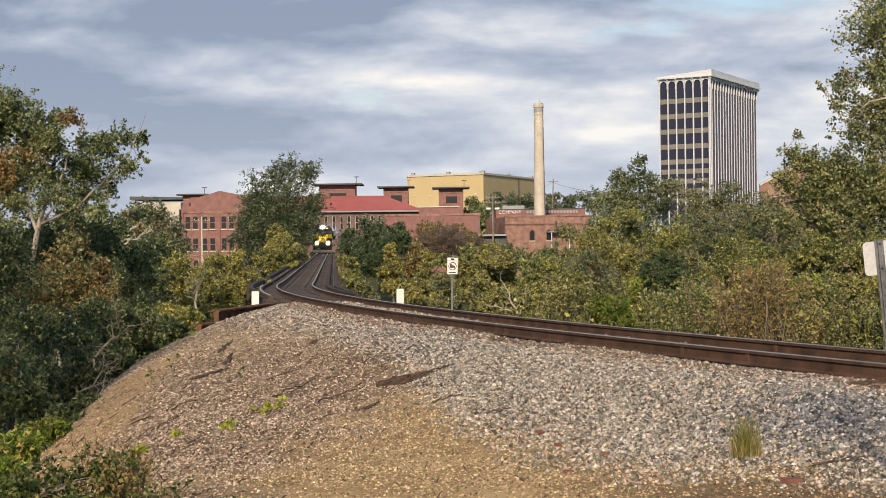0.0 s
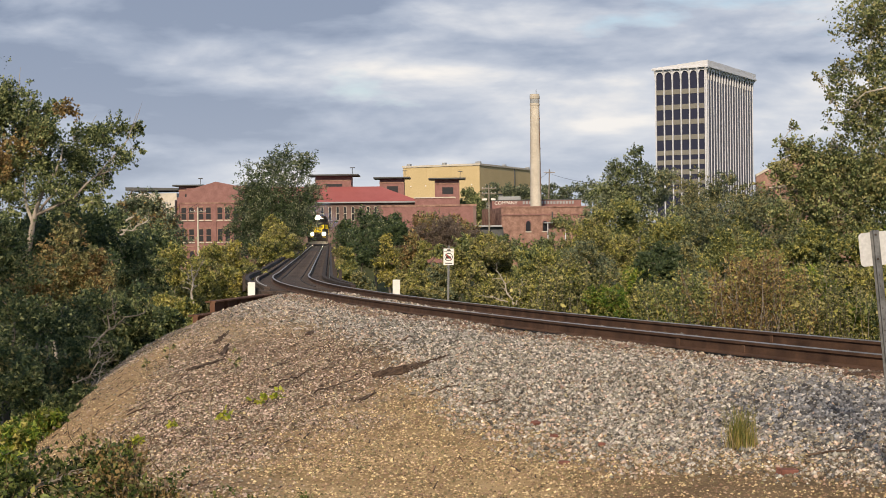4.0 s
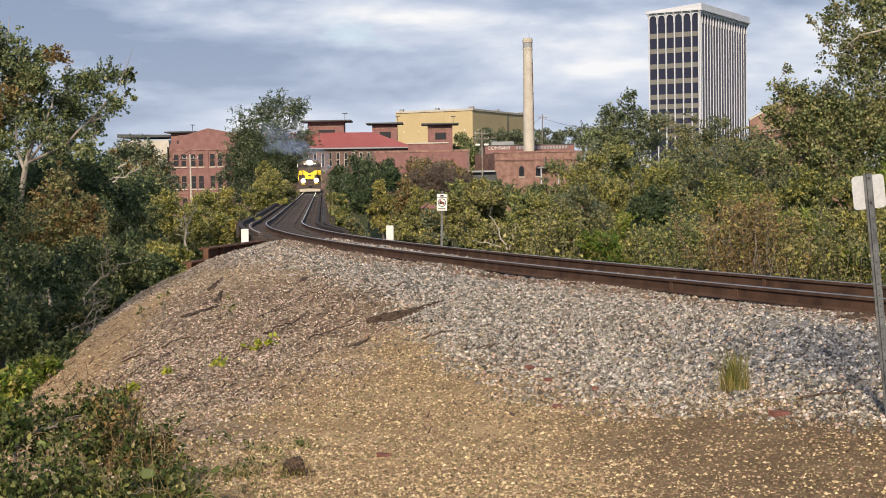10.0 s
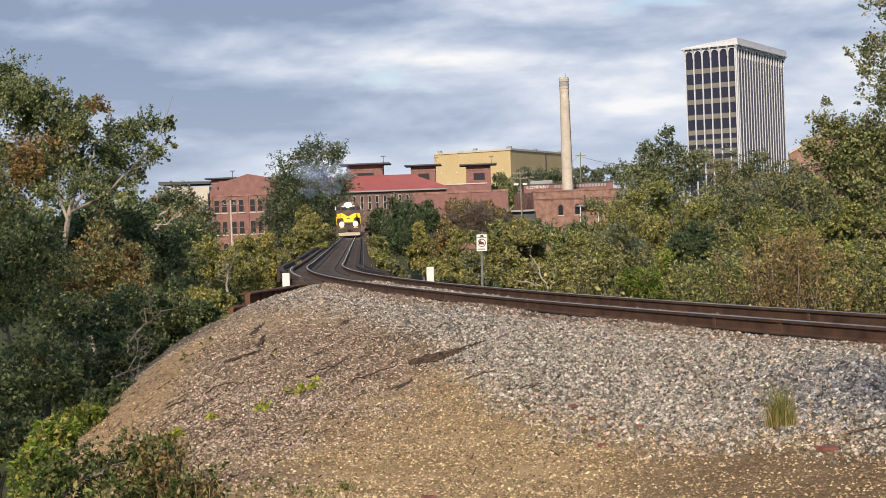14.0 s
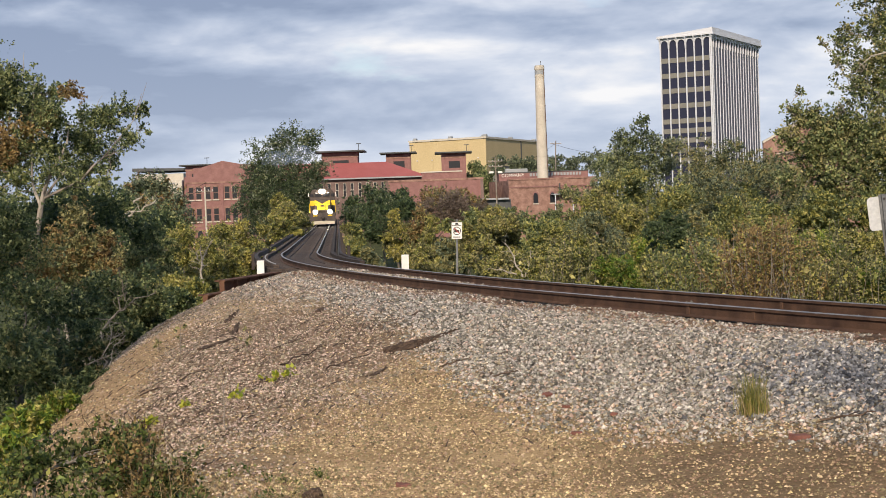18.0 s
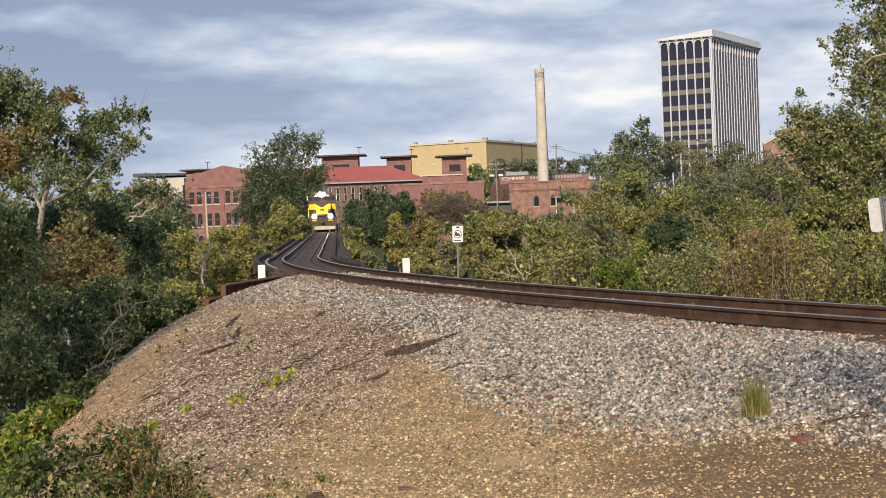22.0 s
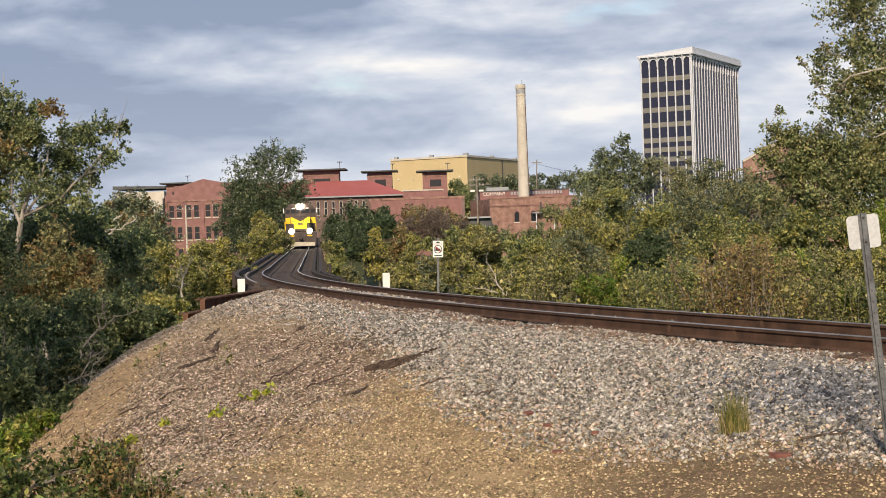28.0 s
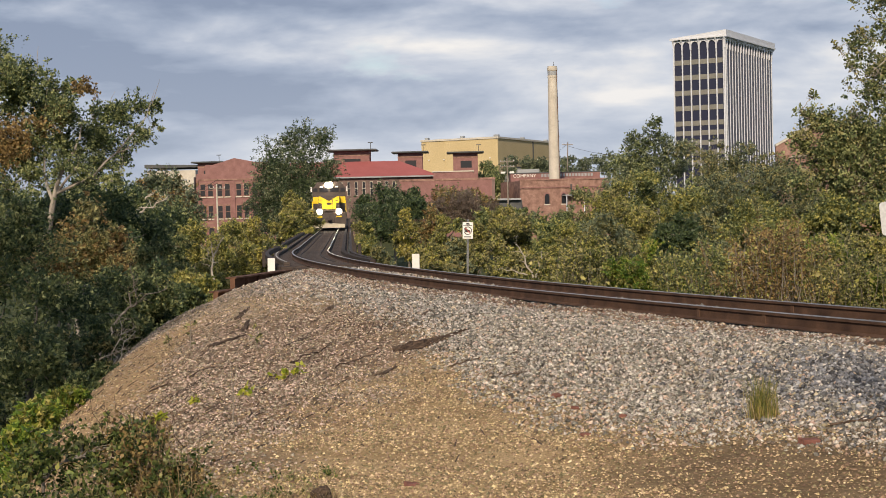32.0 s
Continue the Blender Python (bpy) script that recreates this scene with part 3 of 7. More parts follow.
def leaf_cloud(centres, radii, count, size, rs, flat=1.0, clump=0.35, gaps=0.3, sides=4):
    """Corners of count pointed leaves on short twigs that fill a set of loose masses, with gaps between them."""
    centres, radii = np.asarray(centres, float), np.asarray(radii, float)
    vol = radii ** 2.2
    sprays = max(8, int(count / 11 / (1 - gaps)))
    which = rs.choice(len(radii), sprays, p=vol / vol.sum())
    d = np.clip(rs.normal(size=(sprays, 3)) * 0.52, -1.25, 1.25)
    c = centres[which] + d * radii[which][:, None] * np.array([1, 1, flat])
    w = 2.4 / np.mean(radii)
    g = np.zeros(sprays)
    for k in range(6):
        v = rs.normal(size=3)
        g += np.sin(c @ (v / np.linalg.norm(v)) * w * rs.uniform(0.6, 2.0) + rs.uniform(0, 6.28))
    keep = g >= np.quantile(g, gaps)
    c, which, d = c[keep], which[keep], d[keep]
    twig = d * 0.9 + rs.normal(size=d.shape) * 0.45 + np.array([0, 0, 0.22])
    twig /= np.linalg.norm(twig, axis=1)[:, None]
    n = rs.randint(0, len(c), count)
    reach = clump * radii[which][n] * rs.uniform(0.6, 1.5, len(c))[n]
    p = c[n] + twig[n] * (reach * rs.rand(count))[:, None] + rs.normal(size=(count, 3)) * (reach * 0.24)[:, None]
    ax = rs.normal(size=(count, 3)) + twig[n] * 0.5
    ax /= np.linalg.norm(ax, axis=1)[:, None]
    nr = rs.normal(size=(count, 3)) + np.array([0, 0, 0.6])
    sd = np.cross(ax, nr)
    sd /= np.linalg.norm(sd, axis=1)[:, None] + 1e-6
    L = size * rs.uniform(0.6, 1.35, count)[:, None]
    W = L * rs.uniform(0.55, 0.85, count)[:, None]
    if sides == 3:
        return np.stack([p + sd * W * 0.5, p + ax * L, p - sd * W * 0.5], 1)
    return np.stack([p, p + ax * L * 0.42 + sd * W * 0.5, p + ax * L, p + ax * L * 0.42 - sd * W * 0.5], 1)


def make_tree(label, base, blobs, leaves, size, mat, trunk=0.2, seed=1, name="tree", category="tree", group="", bark=None, clump=0.35, flat=0.85, trunks=1, mixed=None, gaps=0.22, fine=True, split=3, limbs=(), tinged=()):
    """A tapered trunk, limbs that reach into each mass of the crown, and its leaves."""
    rnd, rs = random.Random(seed), np.random.RandomState(seed)
    base = Vector(base)
    cs = [Vector(b[:3]) - base for b in blobs]
    rads = [b[3] for b in blobs]
    ob = thing(name, Matrix.Translation(base), label, category, group)
    paths = []
    mid = sum(cs, Vector()) / len(cs)
    forks = []
    for k in range(trunks):
        foot = Vector((rnd.uniform(-1, 1), rnd.uniform(-1, 1), 0)) * (0.25 * (trunks - 1)) - Vector((0, 0, 0.3))
        fork = Vector((mid.x * 0.55 + rnd.uniform(-1, 1) * 0.15 * (trunks - 1), mid.y * 0.55, mid.z * rnd.uniform(0.45, 0.6)))
        paths.append(limb(foot, fork, trunk, trunk * 0.68, rnd, 0.03))
        forks.append((fork, trunk * 0.68))
    for c, r in sorted(zip(cs, rads), key=lambda t: t[0].z):
        f, rr = min(forks, key=lambda q: (q[0] - c).length + (4 if q[0].z > c.z else 0))
        r1 = max(rr * 0.35, 0.012)
        paths.append(limb(f, c, rr * 0.62, r1, rnd, 0.07))
        forks.append((c, r1))
        for k in range(3 if fine else 5):
            tip = c + Vector((rnd.uniform(-1, 1), rnd.uniform(-1, 1), rnd.uniform(-0.4, 1.0))).normalized() * r * rnd.uniform(0.7, 1.1)
            paths.append(limb(c.lerp(f, rnd.uniform(0, 0.3)), tip, r1 * 0.6, r1 * 0.12, rnd, 0.1, 4))
    for pts in limbs:
        paths.append([(Vector(p) - base, r) for p, r in pts])
    # each mass breaks up into smaller leafy clumps on their own twigs
    small, srad = [], []
    for c, r in zip(cs, rads):
        for k in range(split):
            d = Vector((rnd.gauss(0, 1), rnd.gauss(0, 1), rnd.gauss(0, 1))).normalized() * r * rnd.uniform(0.3, 0.8)
            small.append(c + Vector((d.x, d.y, d.z * flat)))
            srad.append(r * rnd.uniform(0.5, 0.8))
            if not fine:
                paths.append(limb(c.lerp(small[-1], -0.2), small[-1], trunk * 0.14, trunk * 0.05, rnd, 0.1, 4))
    v, f = tubes(paths, 3 if fine else 6)
    part("trunk", mesh_of("trunk", v, f, bark or M_BARK, True), None, ob)
    kinds = [(mat, 1.0)] if not mixed else [(mat, 1 - mixed[1]), (mixed[0], mixed[1])]
    for lm, share in kinds:
        sides = 3 if fine else 4
        leaf = leaf_cloud([tuple(c) for c in small], srad, int(leaves * share * (1.6 if fine else 1.3)), size * (0.675 if fine else 0.76), rs, flat, clump, gaps=gaps, sides=sides)
        part("crown", polys("crown", leaf, sides, lm), None, ob)
    if tinged:
        spots, count, length, lm = tinged
        leaf = leaf_cloud([tuple(Vector(b[:3]) - base) for b in spots], [b[3] for b in spots], count, length * 0.76, rs, flat, clump, gaps=gaps)
        part("browned_leaves", polys("browned_leaves", leaf, 4, lm), None, ob, "browned patches of the crown")
    return ob


def foot(x, y):
    return (x, y, at_ground(x, y))


def stem_bush(label, x, y, w, top, stems, leaves, size, mat, mixed, seed):
    """A bush of many thin upright stems that fan out from the ground, leaves set along them."""
    rnd, rs = random.Random(seed), np.random.RandomState(seed)
    ob = thing("bush", Matrix.Translation(foot(x, y)), label, "bush", "thicket")
    h = top - at_ground(x, y)
    paths, lines = [], []
    for k in range(stems):
        a = Vector((rnd.gauss(0, 0.28) * w, rnd.gauss(0, 0.2) * w, -0.3))
        b = Vector((a.x * 1.3 + rnd.gauss(0, 0.14) * w, a.y * 1.2, h * rnd.uniform(0.55, 1.05) * (1 - 0.5 * (a.x / w) ** 2)))
        paths.append(limb(a, b, 0.011, 0.003, rnd, 0.035, 5))
        lines.append([p for p, r in paths[-1]])
    v, f = tubes(paths, 3)
    part("brush", mesh_of("brush", v, f, M_BARK, True), None, ob)
    pts = np.array(lines)
    for lm, share in ((mat, 1 - mixed[1]), (mixed[0], mixed[1])):
        n = int(leaves * share)
        i, t = rs.randint(0, stems, n * 2), 1.2 + rs.rand(n * 2) ** 0.8 * 3.79
        dense = np.sin(i * 2.39 + t * 2.1) + np.sin(i * 5.1 - t * 4.3 + seed) + 0.35 * (t - 3)
        pick = np.argsort(-dense - rs.rand(n * 2) * 1.2)[:n]
        i, t = i[pick], t[pick]
        lo = t.astype(int)
        p = pts[i, lo] + (pts[i, lo + 1] - pts[i, lo]) * (t - lo)[:, None] + rs.normal(size=(n, 3)) * 0.065
        ax = rs.normal(size=(n, 3)) + np.array([0, 0, -0.3])
        ax /= np.linalg.norm(ax, axis=1)[:, None]
        sd = np.cross(ax, rs.normal(size=(n, 3)))
        sd /= np.linalg.norm(sd, axis=1)[:, None] + 1e-6
        q = size * np.exp(rs.normal(size=n) * 0.35)[:, None]
        part("leaves", polys("leaves", np.stack([p, p + ax * q * 0.45 + sd * q * 0.3, p + ax * q, p + ax * q * 0.45 - sd * q * 0.3], 1), 4, lm), None, ob)
    return ob


def left_trees():
    x, y, _ = (-12.88, 46.0, 0.47)
    make_tree("tall half-open tree with pale limbs and yellowing leaves", (x, y, at_ground(x, y)),
              [(-17.36, 45.5, 7.3, 1.1), (-16.35, 47.0, 7.35, 0.75), (-14.95, 45.0, 6.7, 0.76), (-16.63, 46.0, 6.48, 1.14), (-14.03, 45.0, 6.50, 0.65), (-13.69, 46.5, 6.24, 0.65), (-12.98, 46.5, 6.30, 0.38), (-15.26, 46.5, 5.90, 0.88), (-14.26, 46.5, 5.58, 0.88), (-16.11, 45.5, 5.09, 1.07), (-12.90, 45.0, 5.31, 0.69), (-12.45, 46.5, 5.27, 0.61), (-11.29, 45.0, 5.20, 0.57), (-10.85, 46.5, 5.48, 0.50), (-10.28, 46.5, 5.60, 0.27), (-10.49, 47.0, 4.92, 0.31), (-10.71, 45.0, 4.53, 0.53), (-11.95, 46.5, 4.54, 0.69), (-12.79, 46.0, 4.49, 0.80), (-13.80, 45.5, 4.36, 0.88), (-15.45, 47.0, 4.22, 0.95), (-16.36, 45.0, 3.76, 1.07), (-12.04, 46.0, 3.70, 0.61), (-12.73, 45.0, 3.50, 0.69), (-11.46, 45.0, 3.02, 0.42), (-14.26, 45.0, 3.17, 0.69), (-11.59, 47.0, 3.91, 0.38), (-15.64, 45.0, 2.80, 0.95)],
              62000, 0.115, L_GREEN, 0.1, 11, clump=0.36, mixed=(L_DARK, 0.14), gaps=0.28, fine=False, split=5, bark=M_LIMB,
              limbs=[[((-13.94, 45.0, 0.43), 0.122), ((-13.81, 45.0, 0.98), 0.119), ((-13.57, 44.9, 1.63), 0.112), ((-13.43, 44.9, 2.38), 0.101), ((-13.30, 44.9, 2.89), 0.078), ((-13.14, 44.9, 3.30), 0.066), ((-12.78, 45.0, 3.94), 0.050), ((-12.53, 45.1, 4.45), 0.033), ((-12.48, 45.3, 5.16), 0.017)],
                     [((-13.45, 44.9, 2.46), 0.066), ((-13.64, 45.0, 2.90), 0.055), ((-13.75, 45.1, 3.31), 0.039), ((-13.76, 45.3, 4.24), 0.031), ((-13.81, 45.5, 5.20), 0.025), ((-13.62, 45.5, 6.53), 0.011)],
                     [((-13.39, 44.9, 2.56), 0.055), ((-12.93, 44.9, 3.15), 0.039), ((-12.71, 44.9, 3.36), 0.028), ((-12.55, 44.9, 3.55), 0.017)],
                     [((-13.35, 44.9, 2.65), 0.055), ((-12.63, 44.9, 2.95), 0.045), ((-12.03, 44.9, 3.24), 0.041), ((-11.64, 44.9, 3.68), 0.036), ((-11.27, 44.9, 3.95), 0.031), ((-10.76, 45.0, 4.56), 0.025), ((-10.31, 45.1, 5.11), 0.017), ((-10.04, 45.3, 6.00), 0.006)],
                     [((-11.27, 44.9, 3.95), 0.022), ((-10.85, 45.0, 4.09), 0.017), ((-10.37, 45.1, 4.47), 0.008)],
                     [((-14.14, 46.0, 6.9), 0.02), ((-14.13, 46.0, 7.3), 0.012), ((-14.08, 46.0, 7.66), 0.004)], [((-10.3, 46.0, 5.6), 0.014), ((-10.12, 46.0, 6.1), 0.008), ((-10.0, 46.0, 6.45), 0.003)],
                     [((-11.78, 46.0, 5.5), 0.014), ((-11.66, 46.0, 5.85), 0.008), ((-11.52, 46.0, 6.08), 0.003)]],
              tinged=([(-14.62, 44.9, 4.64, 0.55), (-13.95, 44.9, 4.9, 0.4), (-14.9, 44.9, 4.0, 0.5), (-12.3, 45.0, 6.1, 0.3), (-13.2, 44.9, 5.2, 0.35)], 5200, 0.12, L_BROWN))
    make_tree("leafy tree with browning crown at the wood's edge", foot(-10.81, 38.0),
              [(-10.56, 38.0, 1.99, 0.54), (-10.43, 38.0, 1.17, 0.66), (-11.39, 38.0, 0.83, 0.66), (-9.81, 38.0, 1.04, 0.50), (-10.46, 38.0, 0.50, 0.79), (-9.66, 38.0, 0.72, 0.63), (-11.72, 38.0, 0.44, 0.87)],
              15000, 0.115, L_OLIVE, 0.14, 12, mixed=(L_BROWN, 0.4), clump=0.3, gaps=0.35)
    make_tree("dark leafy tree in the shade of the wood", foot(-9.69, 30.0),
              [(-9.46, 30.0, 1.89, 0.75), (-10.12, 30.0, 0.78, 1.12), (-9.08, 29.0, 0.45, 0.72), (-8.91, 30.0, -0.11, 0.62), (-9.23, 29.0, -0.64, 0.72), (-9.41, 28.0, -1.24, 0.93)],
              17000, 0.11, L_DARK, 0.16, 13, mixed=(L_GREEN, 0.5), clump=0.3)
    make_tree("green tree with thin crown over the slope", foot(-8.71, 34.0),
              [(-8.66, 34.0, 0.43, 0.56), (-8.03, 34.0, 0.28, 0.54), (-8.97, 33.0, -0.06, 0.62), (-8.40, 34.0, -0.42, 0.70), (-7.69, 34.0, -0.15, 0.49), (-8.46, 32.0, -0.94, 0.53), (-8.98, 31.0, -1.09, 0.58)],
              15000, 0.11, L_GREEN, 0.12, 14, mixed=(L_DARK, 0.5), clump=0.32)
    make_tree("round dense tree smothered in dark vines", foot(-20.43, 90.0),
              [(-21.12, 90.0, 1.73, 1.49), (-19.82, 90.0, 1.52, 1.57), (-20.78, 90.0, 0.42, 1.86), (-18.73, 90.0, 0.57, 1.42), (-21.26, 88.0, -0.44, 1.75), (-18.72, 88.0, -0.85, 1.53)],
              14000, 0.27, L_DARK, 0.25, 15, mixed=(L_GREEN, 0.45), gaps=0.1)
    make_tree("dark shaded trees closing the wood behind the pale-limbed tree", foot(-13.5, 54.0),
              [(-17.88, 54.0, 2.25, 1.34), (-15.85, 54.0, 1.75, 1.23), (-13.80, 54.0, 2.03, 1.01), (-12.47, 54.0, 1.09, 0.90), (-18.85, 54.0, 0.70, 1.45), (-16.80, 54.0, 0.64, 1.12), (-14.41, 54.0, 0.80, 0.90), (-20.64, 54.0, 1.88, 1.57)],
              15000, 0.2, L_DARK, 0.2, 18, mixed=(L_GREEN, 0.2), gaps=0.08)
    make_tree("tall dark trees by the far bank", foot(-35.20, 150.0),
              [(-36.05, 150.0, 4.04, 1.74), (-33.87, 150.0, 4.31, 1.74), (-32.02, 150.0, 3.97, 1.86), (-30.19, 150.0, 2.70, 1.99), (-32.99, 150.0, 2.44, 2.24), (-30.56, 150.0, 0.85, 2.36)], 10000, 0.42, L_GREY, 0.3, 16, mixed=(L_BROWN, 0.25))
    for i, (x, y, z, r) in enumerate([(-25.23, 80.0, 1.71, 1.99), (-23.99, 85.0, 1.64, 1.76), (-24.28, 95.0, 0.96, 1.73), (-20.99, 70.0, -0.31, 2.03), (-19.69, 75.0, -0.52, 1.86), (-23.87, 70.0, 0.32, 2.03), (-24.36, 66.0, 1.82, 2.05), (-25.06, 72.0, 2.67, 1.79), (-18.53, 62.0, 1.75, 1.54), (-15.66, 60.0, 2.66, 0.94), (-16.14, 58.0, 2.83, 0.96), (-17.18, 70.0, 2.53, 0.81)]):
        rnd = random.Random(30 + i)
        blobs = [(x + rnd.uniform(-1, 1) * r * 0.7, y + rnd.uniform(-1, 1) * r, z + rnd.uniform(-1.4, 0.5) * r, r * rnd.uniform(0.4, 0.65)) for _ in range(8)]
        make_tree("dark green tree deeper in the wood", foot(x, y), blobs, 4200, 0.24, L_DARK, 0.16, 34 + i, group="wood behind the bank", mixed=(L_GREEN, 0.4), gaps=0.1)
    kinds = [L_YELLOW, L_YELLOW, L_GREEN, L_YELLOW, L_YELLOW, L_YELLOW, L_YELLOW, L_GREEN, L_YELLOW, L_YELLOW, L_GREEN]
    conv = [(-12.39, 62.0, 0.88, 0.77), (-10.89, 60.0, 0.27, 1.04), (-12.34, 58.0, 0.12, 1.01), (-10.54, 56.0, -0.65, 0.93), (-11.10, 70.0, 0.54, 1.10), (-10.66, 72.0, 0.93, 0.72),
            (-10.24, 62.0, -0.45, 1.03), (-11.52, 52.0, -0.65, 0.86), (-10.05, 50.0, -0.77, 0.83), (-9.67, 68.0, -0.00, 1.01), (-12.03, 52.0, 0.44, 0.75)]
    for i, (lm, (x, y, z, r)) in enumerate(zip(kinds, conv)):
        rnd = random.Random(40 + i)
        blobs = [(x + rnd.uniform(-1, 1) * r * 0.7, y + rnd.uniform(-1, 1) * r, z + rnd.uniform(-1.3, 0.55) * r, r * rnd.uniform(0.38, 0.6)) for _ in range(7)]
        make_tree("yellowing young tree in the valley beside the bridge" if lm is L_YELLOW else "green tree in the valley beside the bridge", foot(x, y), blobs, 6200, 0.145, lm, 0.1, 60 + i,
                  group="valley trees", mixed=(L_OLIVE, 0.35) if lm is L_YELLOW else (L_OLIVE, 0.3))
    for i, (x, y, z, r) in enumerate([(-12.68, 105.0, 1.69, 1.13), (-12.29, 95.0, 0.56, 1.10), (-12.40, 110.0, 0.52, 1.09), (-13.10, 105.0, 2.57, 0.61)]):
        rnd = random.Random(90 + i)
        blobs = [(x + rnd.uniform(-1, 1) * r * 0.6, y + rnd.uniform(-1, 1) * r, z + rnd.uniform(-1.2, 0.8) * r, r * rnd.uniform(0.4, 0.6)) for _ in range(6)]
        make_tree("bright yellow-green tree close to the bridge deck", foot(x, y), blobs, 4800, 0.21, L_YELLOW, 0.12, 95 + i, group="valley trees", mixed=(L_OLIVE, 0.4))
    x, y, _ = (-22.99, 190.0, -0.13)
    make_tree("large dark round-crowned tree before the brick mill", (x, y, at_ground(x, y)),
              [(-21.13, 190.0, 11.98, 2.05), (-23.11, 190.0, 11.24, 2.20), (-19.58, 190.0, 11.17, 1.89), (-25.50, 190.0, 9.71, 2.36), (-21.99, 190.0, 8.48, 3.31), (-19.27, 190.0, 7.65, 2.20), (-26.35, 190.0, 6.99, 2.52), (-22.86, 190.0, 4.97, 3.54),
               (-19.74, 190.0, 4.13, 2.52), (-27.21, 190.0, 3.87, 2.36), (-24.91, 190.0, 1.87, 2.99), (-20.98, 190.0, 1.41, 2.99), (-28.83, 190.0, 2.33, 1.73), (-24.37, 190.0, 7.74, 3.15), (-20.49, 190.0, 5.71, 2.83), (-25.63, 190.0, 4.24, 3.15), (-22.14, 190.0, 2.61, 3.46), (-27.68, 190.0, 1.13, 2.68), (-24.56, 190.0, -0.10, 3.15)],
              40000, 0.34, L_DARK, 0.45, 17, mixed=(L_GREY, 0.45), clump=0.3, gaps=0.12)


def spire_trees():
    """Young pointed trees turning yellow, beside the bridge and beyond the track."""
    for i, (x, y, top, tall, wide, lm, mx) in enumerate([
            (-2.82, 72.0, 1.89, 2.9, 1.25, L_GOLD, (L_OLIVE, 0.5)), (-0.85, 64.0, 1.47, 2.6, 1.20, L_YELLOW, (L_OLIVE, 0.5)), (-5.22, 76.0, 1.10, 2.4, 0.95, L_GREEN, (L_YELLOW, 0.35)),
            (-12.34, 105.0, 2.77, 3.6, 1.35, L_GOLD, (L_YELLOW, 0.4)), (-10.07, 66.0, 1.65, 2.6, 1.25, L_GOLD, (L_OLIVE, 0.45)), (1.72, 51.0, 1.93, 2.0, 1.15, L_OLIVE, (L_GOLD, 0.35))]):
        rnd = random.Random(700 + i)
        blobs = [(x, y, top - 0.10 * tall, 0.10 * tall)]
        for k in range(16):
            u = (k + 1) / 16
            w = wide * u ** 0.65
            blobs.append((x + rnd.uniform(-0.62, 0.62) * w, y + rnd.uniform(-0.6, 0.6) * w, top - tall * (0.12 + 0.8 * u), wide * rnd.uniform(0.2, 0.34) * (0.55 + 0.45 * u)))
        make_tree("green pointed young tree by the bridge" if lm is L_GREEN else "pointed young tree with golden-green leaves", foot(x, y), blobs, 9500, 0.0023 * y, lm, 0.08, 720 + i, group="pointed young trees", mixed=mx)


